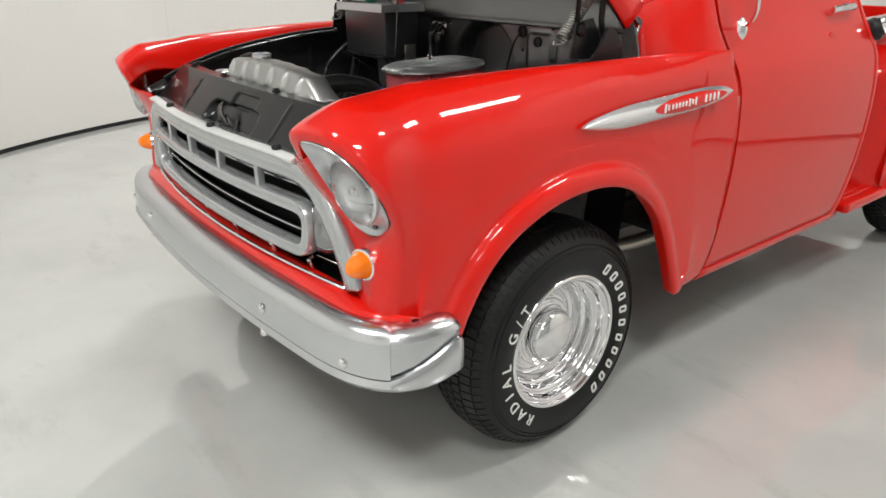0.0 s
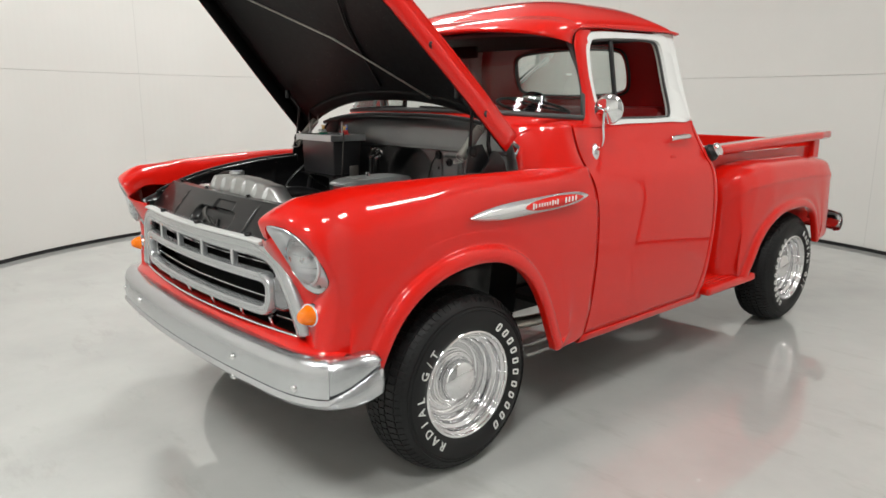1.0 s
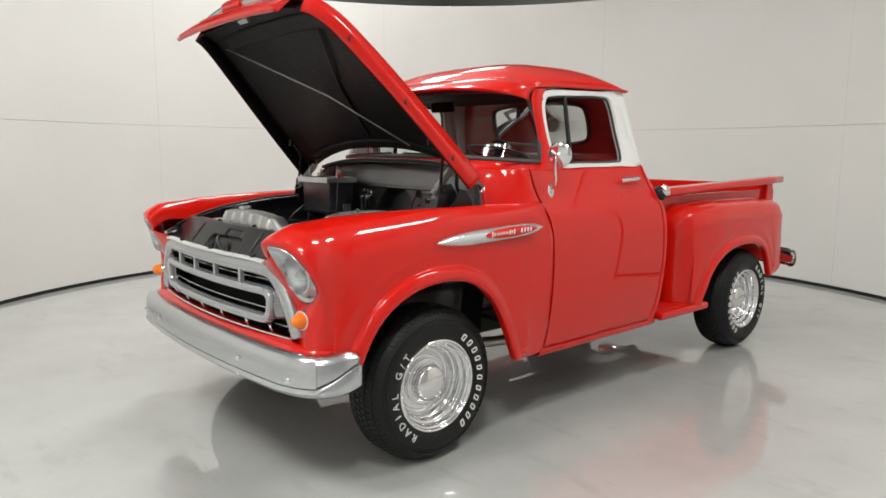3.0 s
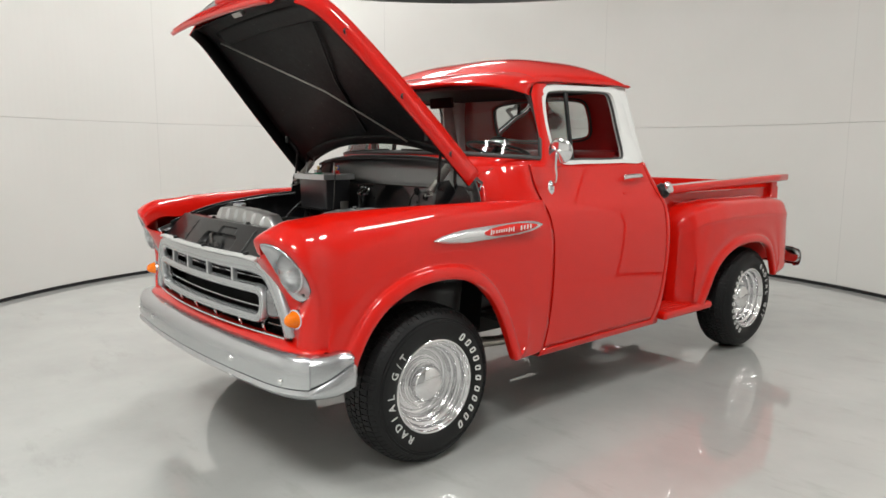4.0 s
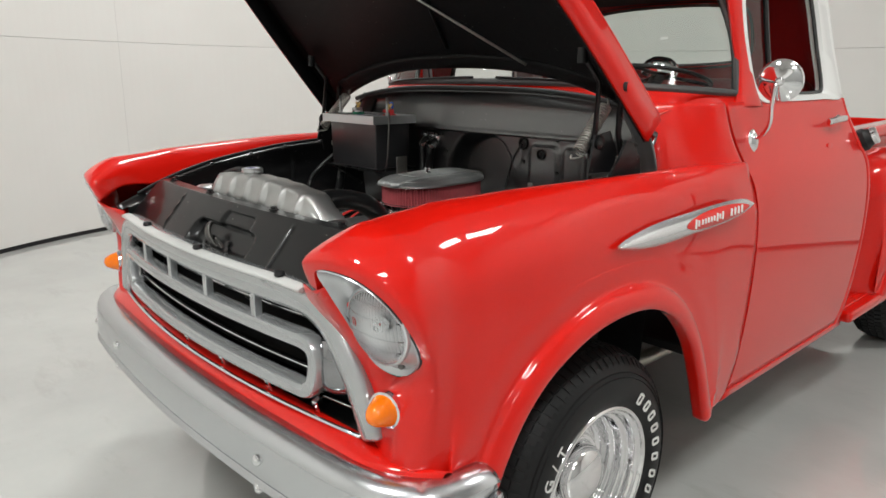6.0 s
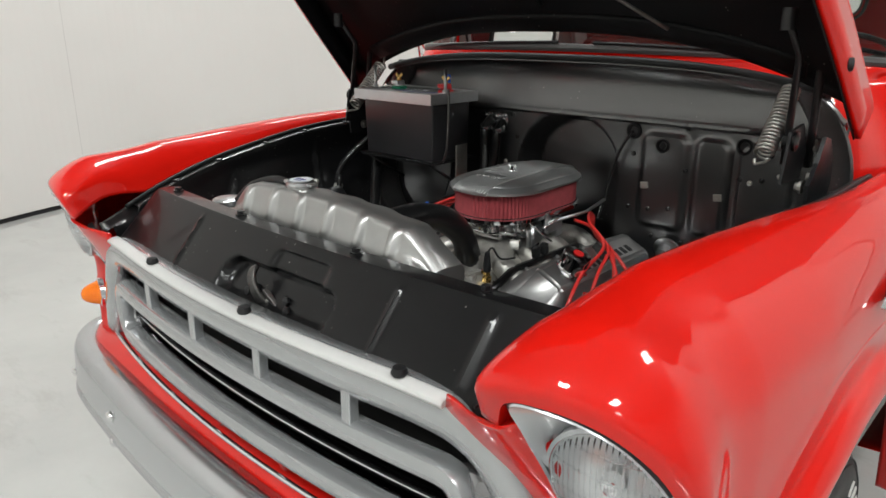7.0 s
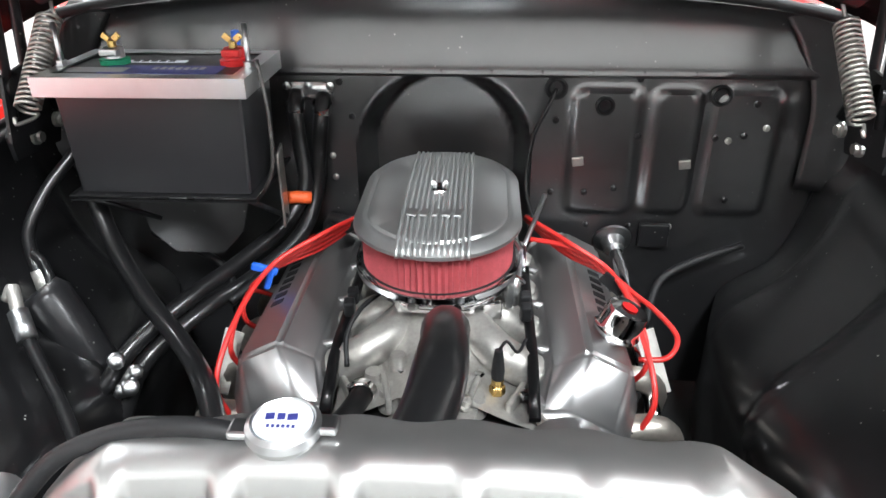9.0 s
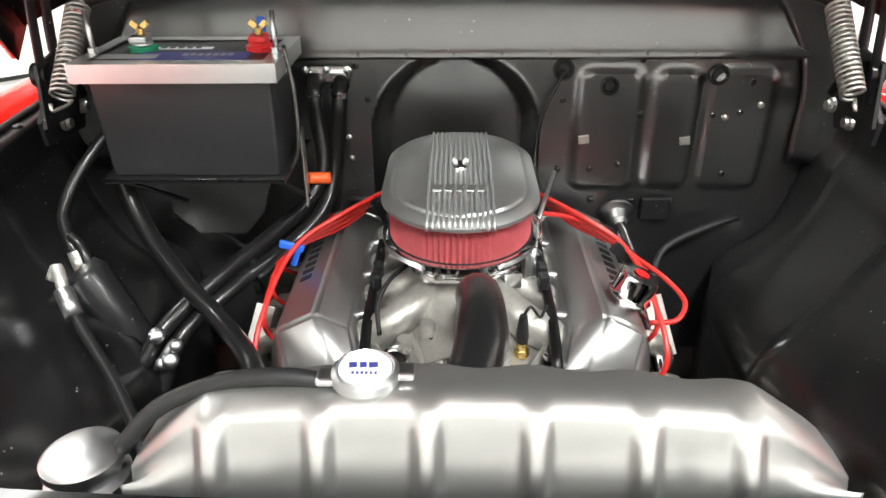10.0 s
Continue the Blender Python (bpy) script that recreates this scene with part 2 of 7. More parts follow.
def add_grid(bm, p, close_u=False, close_v=False, flip=False, smooth=True):
    nu, nv = p.shape[:2]
    vs = [[bm.verts.new(p[i, j]) for j in range(nv)] for i in range(nu)]
    for i in range(nu if close_u else nu - 1):
        for j in range(nv if close_v else nv - 1):
            q = [vs[i][j], vs[(i + 1) % nu][j], vs[(i + 1) % nu][(j + 1) % nv], vs[i][(j + 1) % nv]]
            f = bm.faces.new(q[::-1] if flip else q)
            f.smooth = smooth
    return vs


def grid(p, **k):
    bm = bmesh.new()
    add_grid(bm, np.array(p, float), **k)
    return bm


def add_tube(bm, path, r, n=12, closed=False, caps=True):
    """A tube round a path of points; r is one radius or one for each point."""
    p = [Vector(q) for q in path]
    rs = r if hasattr(r, "__len__") else [r] * len(p)
    rings, up = [], None
    for i, q in enumerate(p):
        a, c = (p[i - 1], p[(i + 1) % len(p)]) if closed else (p[max(i - 1, 0)], p[min(i + 1, len(p) - 1)])
        t = (c - a).normalized()
        if up is None:
            up = t.orthogonal().normalized()
        up = (up - t * up.dot(t)).normalized()
        side = t.cross(up)
        rings.append([bm.verts.new(q + (up * math.cos(2 * math.pi * k / n) + side * math.sin(2 * math.pi * k / n)) * rs[i]) for k in range(n)])
    m = len(p)
    for i in range(m if closed else m - 1):
        for k in range(n):
            f = bm.faces.new((rings[i][k], rings[i][(k + 1) % n], rings[(i + 1) % m][(k + 1) % n], rings[(i + 1) % m][k]))
            f.smooth = True
    if caps and not closed:
        bm.faces.new(rings[0][::-1])
        bm.faces.new(rings[-1])


def tube(path, r, n=12, closed=False, smooth_n=0):
    bm = bmesh.new()
    add_tube(bm, cr(path, smooth_n, closed) if smooth_n else path, r, n, closed)
    return bm


def add_sweep(bm, profile, path, side_of=None, close_profile=True, closed=False, caps=True):
    """Sweeps a flat profile (a, b) along a path; a lies along side_of, b along the path's third axis."""
    p = [Vector(q) for q in path]
    m, rings = len(p), []
    for i, q in enumerate(p):
        a, c = (p[i - 1], p[(i + 1) % m]) if closed else (p[max(i - 1, 0)], p[min(i + 1, m - 1)])
        t = (c - a).normalized()
        s = Vector(side_of(i) if callable(side_of) else side_of)
        s = (s - t * s.dot(t)).normalized()
        w = t.cross(s)
        rings.append([bm.verts.new(q + s * u + w * v2) for u, v2 in profile])
    n = len(profile)
    for i in range(m if closed else m - 1):
        for k in range(n if close_profile else n - 1):
            f = bm.faces.new((rings[i][k], rings[i][(k + 1) % n], rings[(i + 1) % m][(k + 1) % n], rings[(i + 1) % m][k]))
            f.smooth = True
    if caps and close_profile and not closed:
        bm.faces.new(rings[0][::-1])
        bm.faces.new(rings[-1])


def oval(a, b, n=16, power=2.0):
    out = []
    for k in range(n):
        c, s = math.cos(2 * math.pi * k / n), math.sin(2 * math.pi * k / n)
        out.append((a * math.copysign(abs(c) ** (2 / power), c), b * math.copysign(abs(s) ** (2 / power), s)))
    return out


def add_lathe(bm, profile, m=None, n=32, smooth=True):
    """Turns a profile of (radius, height) round z, then moves it by m."""
    m = m or Matrix()
    rings = []
    for r, h in profile:
        if r < 1e-6:
            rings.append([bm.verts.new(m @ Vector((0, 0, h)))])
        else:
            rings.append([bm.verts.new(m @ Vector((r * math.cos(2 * math.pi * k / n), r * math.sin(2 * math.pi * k / n), h))) for k in range(n)])
    for a, c in zip(rings, rings[1:]):
        for k in range(n):
            q = [a[k % len(a)], a[(k + 1) % len(a)], c[(k + 1) % len(c)], c[k % len(c)]]
            q = list(dict.fromkeys(q))
            if len(q) > 2:
                f = bm.faces.new(q)
                f.smooth = smooth


def lathe(profile, m=None, n=32, smooth=True):
    bm = bmesh.new()
    add_lathe(bm, profile, m, n, smooth)
    return bm


def add_box(bm, m, size, bevel=0.0, seg=2):
    r = bmesh.ops.create_cube(bm, size=1.0, matrix=m @ Matrix.Diagonal((*size, 1)))
    if bevel:
        es = list({e for q in r["verts"] for e in q.link_edges})
        bmesh.ops.bevel(bm, geom=es, offset=bevel, segments=seg, profile=0.5, affect="EDGES")


def box(x, y, z, sx, sy, sz, bevel=0.003, rx=0, ry=0, rz=0):
    bm = bmesh.new()
    add_box(bm, pose(x, y, z, rx, ry, rz), (sx, sy, sz), bevel)
    return bm


def add_plate(bm, outline, m, thick, smooth=False):
    """A flat plate: an outline (x, y) pushed up by thick along z, then moved by m."""
    lo = [bm.verts.new(m @ Vector((x, y, 0))) for x, y in outline]
    hi = [bm.verts.new(m @ Vector((x, y, thick))) for x, y in outline]
    bm.faces.new(lo[::-1])
    bm.faces.new(hi)
    n = len(lo)
    for k in range(n):
        f = bm.faces.new((lo[k], lo[(k + 1) % n], hi[(k + 1) % n], hi[k]))
        f.smooth = smooth


def plate(outline, m, thick, smooth=False):
    bm = bmesh.new()
    add_plate(bm, outline, m, thick, smooth)
    return bm


def round_rect(w, h, r, n=5):
    out = []
    for cx, cy, a in ((w / 2 - r, h / 2 - r, 0), (-w / 2 + r, h / 2 - r, 90), (-w / 2 + r, -h / 2 + r, 180), (w / 2 - r, -h / 2 + r, 270)):
        for k in range(n + 1):
            t = radians(a + 90 * k / n)
            out.append((cx + r * math.cos(t), cy + r * math.sin(t)))
    return out


def part(name, bm, material, parent, label="", solid=0.0, bevel=0.0):
    """Links a bmesh as one mesh object under a thing or a part."""
    me = bpy.data.meshes.new(name)
    if bevel:
        bmesh.ops.bevel(bm, geom=list(bm.edges), offset=bevel, segments=2, affect="EDGES")
    bmesh.ops.recalc_face_normals(bm, faces=bm.faces)
    bm.to_mesh(me)
    if all(f.smooth for f in bm.faces):
        me.set_sharp_from_angle(angle=radians(40))
    bm.free()
    me.materials.append(M[material] if isinstance(material, str) else material)
    ob = new(name, me)
    ob.parent = parent
    if label:
        ob["label"] = label
    if solid:
        s = ob.modifiers.new("thickness", "SOLIDIFY")
        s.thickness, s.offset = solid, -1
    return ob


def thing(name, label, category, at=(0, 0, 0), group="", kind=""):
    ob = new(name)
    ob.empty_display_size = 0.2
    ob.location = at
    return tagged(ob, label, category, group, kind)


def flipped(p, s):
    p = np.array(p, float).copy()
    p[..., 0] *= s
    return p


def letters(text, size, m, material, parent, name="lettering", thick=0.002):
    """Raised letters of the built-in font, as one mesh, in the plane of m."""
    c = bpy.data.curves.new(name, "FONT")
    c.body, c.size, c.extrude, c.align_x, c.align_y = text, size, thick, "CENTER", "CENTER"
    t = new("text", c)
    dg = bpy.context.evaluated_depsgraph_get()
    me = bpy.data.meshes.new_from_object(t.evaluated_get(dg))
    bpy.data.objects.remove(t)
    bm = bmesh.new()
    bm.from_mesh(me)
    bmesh.ops.transform(bm, matrix=m, verts=bm.verts)
    return part(name, bm, material, parent)


# ---------------------------------------------------------------- the studio
bm = bmesh.new()
add_box(bm, pose(0.5, 0.2, -0.05), (24, 24, 0.1))
floor = tagged(part("floor", bm, "floor", None), "glossy grey epoxy floor with faint stains and tyre scuffs", "floor", kind="structure")

wall = thing("wall_studio", "curved white studio wall of tall panels with thin seams", "wall", (WALL_C.x, WALL_C.y, 0), kind="structure")


def wall_panel(a0, a1, z0, z1, n=40):
    bm = bmesh.new()
    gap = 0.0009 / WALL_R
    a0, a1 = radians(a0) + gap, radians(a1) - gap
    pts = []
    for k in range(n + 1):
        a = a0 + (a1 - a0) * k / n
        pts.append((math.cos(a), math.sin(a)))
    prof = [(WALL_R + 0.03, z0 + 0.0014), (WALL_R + 0.002, z0 + 0.0014), (WALL_R, z0 + 0.004), (WALL_R, z1 - 0.004), (WALL_R + 0.002, z1 - 0.0014), (WALL_R + 0.03, z1 - 0.0014)]
    add_grid(bm, np.array([[(c * r, s * r, z) for r, z in prof] for c, s in pts]), smooth=False)
    return bm


# the arc stands open where the camera came in: panels from 33.6 degrees round to 231 degrees
start, stop = 33.6, 360 - 129.5
spans = [(33.6, 72.9), (72.9, 112.4), (112.4, 151.7), (151.7, 191.2), (191.2, 230.5)]
for a0, a1 in spans:
    part("panel", wall_panel(a0, a1, 0.034, SEAM_Z), "wall", wall)
    part("panel", wall_panel(a0, a1, SEAM_Z, WALL_H), "wall", wall)
bm = bmesh.new()
arc = [(radians(start + (stop - start) * k / 60)) for k in range(61)]
add_grid(bm, np.array([[(math.cos(a) * r, math.sin(a) * r, z) for r, z in ((WALL_R + 0.031, 0), (WALL_R + 0.031, WALL_H), (WALL_R + 0.12, WALL_H), (WALL_R + 0.12, 0))] for a in arc]))
part("backing", bm, "joint", wall)
bm = bmesh.new()
add_grid(bm, np.array([[(math.cos(a) * r, math.sin(a) * r, z) for r, z in ((WALL_R + 0.006, 0.0), (WALL_R + 0.006, 0.032), (WALL_R + 0.029, 0.033), (WALL_R + 0.029, 0.0))] for a in arc]))
part("base_strip", bm, "rubber", wall, "black rubber strip at the wall's foot")


def straight_wall(name, a, b2, h, paint="wall"):
    a, b2 = Vector(a), Vector(b2)
    d = b2 - a
    bm = bmesh.new()
    add_box(bm, pose(*(a + d / 2), h / 2, 0, 0, math.degrees(math.atan2(d.y, d.x))), (d.length, 0.12, h))
    return tagged(part(name, bm, paint, None), "plain painted wall closing the studio", "wall", kind="structure")


def on_arc(a, r=WALL_R + 0.06):
    return (WALL_C.x + r * math.cos(radians(a)), WALL_C.y + r * math.sin(radians(a)))


e1, e2 = on_arc(33.6), on_arc(230.5)
straight_wall("wall_east", e1, (7.2, 1.5), CEILING_Z)
straight_wall("wall_south", e2, (-1.5, -6.4), CEILING_Z)
straight_wall("wall_far", (7.2, 1.5), (6.4, -6.4), CEILING_Z, "grey_wall")
straight_wall("wall_back", (6.4, -6.4), (-1.5, -6.4), CEILING_Z)
straight_wall("wall_hall_north", (-7.5, 7.5), (8.0, 7.5), CEILING_Z, "grey_wall")
straight_wall("wall_hall_west", (-7.5, 7.5), (-7.5, -7.0), CEILING_Z, "grey_wall")
bm = bmesh.new()
add_box(bm, pose(0.5, 0.2, CEILING_Z + 0.05), (24, 24, 0.1))
tagged(part("ceiling", bm, "ceiling", None), "grey painted flat studio ceiling", "ceiling", kind="structure")
for x, y, power in LAMPS:
    t = thing("ceiling_light", "white twin ceiling light with two glowing diffusers", "lamp", (x, y, CEILING_Z), "studio ceiling lights")
    part("frame", box(0, 0, -0.03, 0.78, 1.30, 0.06, 0.01), "white", t)
    for dx in (-0.20, 0.20):
        part("diffuser", box(dx, 0, -0.063, 0.26, 1.20, 0.006, 0), "glow", t)
    la = bpy.data.lights.new("ceiling_lamp", "AREA")
    la.shape, la.size, la.size_y, la.energy, la.color = "RECTANGLE", 0.66, 1.20, power, LAMP_COLOR
    lo = new("ceiling_lamp", la)
    lo.matrix_world = pose(x, y, CEILING_Z - 0.075)


# ---------------------------------------------------------------- the pickup truck
truck = thing("pickup_truck", "bright red vintage stepside pickup truck with its hood raised", "truck")

# ---- front fenders
edge_x = curve1([(-0.68, 0.598), (-0.60, 0.616), (-0.50, 0.632), (-0.40, 0.647), (-0.30, 0.665), (-0.20, 0.688), (-0.10, 0.714), (0.0, 0.744), (0.1, 0.768), (0.2, 0.780), (0.42, 0.788)])
edge_z = curve1([(-0.68, 0.962), (-0.60, 0.990), (-0.50, 1.028), (-0.40, 1.058), (-0.30, 1.080), (-0.20, 1.094), (-0.10, 1.104), (0.0, 1.112), (0.2, 1.122), (0.42, 1.128), (0.72, 1.132)])
crest_z = curve1([(-0.60, 1.096), (-0.50, 1.122), (-0.30, 1.136), (0.0, 1.147), (0.3, 1.150), (0.42, 1.150), (0.72, 1.146)])
side_x = curve1([(0.34, 0.872), (0.40, 0.885), (0.55, 0.900), (0.80, 0.910), (0.98, 0.905), (1.08, 0.888), (1.14, 0.864), (1.22, 0.834), (1.32, 0.804), (1.5, 0.770), (1.72, 0.735)])
gap_f = curve1([(0.34, 0.708), (0.45, 0.735), (0.65, 0.757), (0.90, 0.760), (1.05, 0.745), (1.13, 0.715), (1.20, 0.690), (1.32, 0.680)])
ARCH = [(-0.440, 0.50), (-0.405, 0.58), (-0.35, 0.675), (-0.27, 0.755), (-0.15, 0.815), (0.0, 0.838), (0.13, 0.822), (0.24, 0.765), (0.325, 0.675), (0.385, 0.565), (0.435, 0.448), (0.458, 0.396)]


def arch_frames(points, n):
    c = cr(points, n)
    t = np.gradient(c, axis=0)
    t /= np.linalg.norm(t, axis=1)[:, None]
    return c, np.stack([-t[:, 1], t[:, 0]], axis=1)


def front_fender_sections():
    secs = []
    c, nrm = arch_frames(ARCH, 30)
    stations = [(-0.515, None)] + [(y, k) for k, (y, z) in enumerate(c)] + [(0.60, None), (0.69, None), (0.755, None)]
    for y, k in stations:
        ex = edge_x(y) if y < 0.42 else 0.788 + (y - 0.42) * 0.16
        ez, cz = edge_z(y), crest_z(y)
        full = float(np.interp(y, [-0.56, -0.45, -0.2, 0.2, 0.55, 0.76], [0.878, 0.894, 0.915, 0.925, 0.918, 0.909]))
        w = full - ex
        top = [(ex, y, ez), (ex + 0.10 * w, y, ez + 0.55 * (cz - ez)), (ex + 0.24 * w, y, cz - 0.003), (ex + 0.50 * w, y, cz - 0.004), (ex + 0.78 * w, y, cz - 0.045), (full - 0.012, y, cz - 0.115), (full - 0.001, y, cz - 0.19)]
        if k is not None:
            z = c[k][1]
            n = nrm[k]
            mid = (full, y + n[0] * 0.115, z + n[1] * 0.115)
            fl = [(full + 0.000, y + n[0] * 0.074, z + n[1] * 0.074), (full + 0.003, y + n[0] * 0.064, z + n[1] * 0.064), (full + 0.019, y + n[0] * 0.053, z + n[1] * 0.053), (full + 0.030, y + n[0] * 0.034, z + n[1] * 0.034), (full + 0.033, y + n[0] * 0.012, z + n[1] * 0.012), (full + 0.026, y, z), (full - 0.012, y, z)]
        else:
            z = 0.50 if y < 0 else float(np.interp(y, [0.46, 0.50, 0.70], [0.392, 0.388, 0.380]))
            mid = (full, y, z + (0.16 if y < 0 else 0.14))
            o = 0.018 if y < 0 else 0.0
            fl = [(full, y, z + 0.09), (full, y, z + 0.07), (full + 0.3 * o, y, z + 0.05), (full + 0.7 * o, y, z + 0.035), (full + o, y, z + 0.02), (full + o, y, z), (full - 0.012, y, z)]
        low = (mid[0] - 0.001, mid[1] * 0.6 + y * 0.4, 0.5 * (mid[2] + cz - 0.19))
        sec = top + [low, mid] + fl
        if k is None and y > 0.46:
            # the rear edge follows the door's gap
            f = (y - 0.46) / (0.755 - 0.46)
            sec = [(x if zz > 1.13 else x * (1 - f * f) + min(x, side_x(zz) + 0.001) * f * f, 0.46 + f * (gap_f(zz) - 0.004 - 0.46), zz) for x, yy, zz in sec]
        secs.append(sec)
    return secs


FS = front_fender_sections()
FS[0] = FS[0][:8] + [(x - 0.004, y, z) for x, y, z in FS[0][8:]]


DROP = cr([(0.700, 1.019), (0.762, 1.025), (0.814, 1.008), (0.847, 0.974), (0.866, 0.931), (0.870, 0.882), (0.858, 0.850), (0.812, 0.811), (0.768, 0.804), (0.738, 0.819), (0.724, 0.869), (0.714, 0.925), (0.705, 0.975)], 64, True)


def face_y(x, z):
    """The slanting plane of the headlight, on the fender's nose."""
    return -0.640 + 0.20 * (x - 0.72) - 0.48 * (z - 0.90)


def nose_sections():
    first = np.array(FS[0])
    upper = [(0.640, 0.985), (0.652, 1.035), (0.735, 1.058), (0.812, 1.046), (0.868, 1.002), (0.894, 0.944), (0.898, 0.880)]
    inner = [(0.668, 0.975), (0.692, 1.023), (0.746, 1.033), (0.808, 1.021), (0.852, 0.985), (0.874, 0.936), (0.879, 0.880)]
    ring = np.array([(x, face_y(x, z) + 0.006, z) for x, z in upper] +
                    [(0.886, -0.570, 0.80), (0.868, -0.582, 0.72), (0.855, -0.592, 0.66), (0.853, -0.596, 0.61), (0.854, -0.597, 0.595), (0.857, -0.599, 0.58), (0.862, -0.602, 0.565), (0.862, -0.602, 0.535), (0.85, -0.585, 0.53)])
    rim = np.array([(x, face_y(x, z) - 0.004, z) for x, z in inner] +
                   [(0.858, -0.592, 0.815), (0.818, -0.606, 0.72), (0.804, -0.613, 0.66), (0.801, -0.615, 0.62), (0.801, -0.617, 0.605), (0.801, -0.619, 0.59), (0.80, -0.623, 0.575), (0.80, -0.623, 0.55), (0.79, -0.605, 0.55)])
    face = np.array([(0.548, -0.652, 0.955), (0.545, -0.648, 0.930), (0.560, -0.632, 0.890), (0.590, -0.620, 0.862), (0.632, -0.610, 0.830), (0.655, -0.602, 0.795), (0.675, -0.599, 0.765),
                     (0.692, -0.597, 0.735), (0.708, -0.595, 0.70), (0.718, -0.594, 0.665), (0.722, -0.60, 0.635), (0.722, -0.607, 0.62), (0.722, -0.614, 0.61), (0.722, -0.62, 0.60), (0.722, -0.62, 0.58), (0.722, -0.60, 0.58)])
    hidden, edge = 0.5 * (rim + face), 0.35 * rim + 0.65 * face
    for i, (x, z) in enumerate([(0.664, 0.968), (0.690, 0.985), (0.698, 0.945), (0.704, 0.910), (0.710, 0.880), (0.716, 0.850), (0.726, 0.822)]):
        edge[i] = (x, face_y(x, z) - 0.002, z)
        hidden[i] = 0.5 * (rim[i] + edge[i]) + np.array([0, 0.07 if i else 0.0, 0])
    return [first, 0.5 * (first + ring) + np.array([0.004, -0.014, 0.020]), ring, rim], [rim, hidden, edge, face]


for s in (1, -1):
    side, front = nose_sections()
    bm = bmesh.new()
    add_grid(bm, flipped(loft(FS, 84, 96), s), flip=s < 0)
    add_grid(bm, flipped(loft(side, 18, 96), s))
    add_grid(bm, flipped(loft(front, 16, 96), s))
    bmesh.ops.remove_doubles(bm, verts=bm.verts, dist=0.0008)
    joint = [v for v in bm.verts if -0.60 < v.co.y < -0.45 and not v.is_boundary and abs(v.co.x) > 0.66]
    for k in range(14):
        bmesh.ops.smooth_vert(bm, verts=joint, factor=0.5, use_axis_x=True, use_axis_y=True, use_axis_z=True)
    fender = part("front_fender", bm, "red", truck, "glossy red front fender with a flared wheel arch", solid=0.004)
    # headlight: oval bezel, glass and a small lamp under it
    nrm = Vector((0.10 * s, -1, -0.16)).normalized()
    up = Vector((0, 0, 1))
    up = (up - nrm * up.dot(nrm)).normalized()
    frame3 = Matrix((up.cross(nrm), up, nrm)).transposed().to_4x4()
    mm = Matrix.Translation((s * 0.791, face_y(0.791, 0.925) + 0.006, 0.921)) @ frame3
    bm = bmesh.new()
    rings = []
    inv = mm.inverted()
    out = [Vector((s * x, face_y(x, z), z)) for x, z in DROP]
    seat = []
    for p in out:
        q = inv @ p
        a = math.atan2(q.y, q.x)
        seat.append(mm @ Vector((0.080 * math.cos(a), 0.080 * math.sin(a), -0.004)))
    mid = Vector((s * 0.795, face_y(0.795, 0.912), 0.912))
    for grow, dy in ((1.035, 0.014), (1.035, -0.004), (1.015, -0.007)):
        rings.append([mid + (p - mid) * grow + Vector((0, dy, 0)) for p in out])
    for f, dy in ((0.06, -0.003), (0.3, 0.010), (0.65, 0.010), (1.0, 0.0)):
        rings.append([p.lerp(q, f) + Vector((0, dy, 0)) for p, q in zip(out, seat)])
    rings.append([mm @ ((inv @ q) * 0.9 + Vector((0, 0, -0.012))) for q in seat])
    add_grid(bm, np.array(rings), close_v=True)
    bezel = part("headlight_bezel", bm, "bezel", truck, "chrome teardrop headlight bezel")
    bm = bmesh.new()
    add_tube(bm, [mid + (p - mid) * 1.045 for p in out], 0.0038, 6, closed=True)
    part("bezel_gasket", bm, "rubber", bezel, "thin black gasket round the bezel")
    part("reflector", lathe([(0.0, -0.034), (0.020, -0.032), (0.044, -0.024), (0.062, -0.012), (0.074, 0.004)], mm, 40), "reflector", bezel)
    part("bulb_shield", lathe([(0.0, -0.006), (0.010, -0.008), (0.013, -0.014), (0.013, -0.030)], mm, 16), "chrome", bezel)
    part("lens", lathe([(0.0765, 0.002), (0.0765, 0.008), (0.070, 0.0145), (0.050, 0.021), (0.025, 0.0245), (0.0, 0.0255)], mm, 40), "lens", bezel, "ribbed clear headlight glass")
    bm = bmesh.new()
    for k in range(-9, 10):
        w = math.sqrt(max(0.0, 0.070 ** 2 - (k * 0.0074) ** 2))
        add_tube(bm, [mm @ Vector((k * 0.0074, q * w, 0.003 + 0.016 * (1 - (k * 0.0074 / 0.076) ** 2 - (q * w / 0.076) ** 2))) for q in np.linspace(-1, 1, 9)], 0.0011, 5)
    for k in (-0.040, -0.014, 0.022, 0.050):
        w = math.sqrt(0.070 ** 2 - k ** 2)
        add_tube(bm, [mm @ Vector((q * w, k, 0.0015 + 0.016 * (1 - (k / 0.076) ** 2 - (q * w / 0.076) ** 2))) for q in np.linspace(-1, 1, 11)], 0.0014, 5)
    part("flute", bm, "lens", bezel)
    part("rim", lathe([(0.075, -0.014), (0.083, 0.000), (0.082, 0.007), (0.0765, 0.009)], mm, 40), "bezel", bezel)
    part("bezel_screw", lathe([(0.008, -0.004), (0.008, 0.003), (0.0, 0.004)], Matrix.Translation((s * 0.808, face_y(0.808, 0.834) - 0.001, 0.832)) @ frame3, 12), "dark_steel", bezel)
    # amber turn signal
    tm = Matrix.Translation((s * 0.778, -0.600, 0.733)) @ pose(0, 0, 0, 90, 0, s * 14)
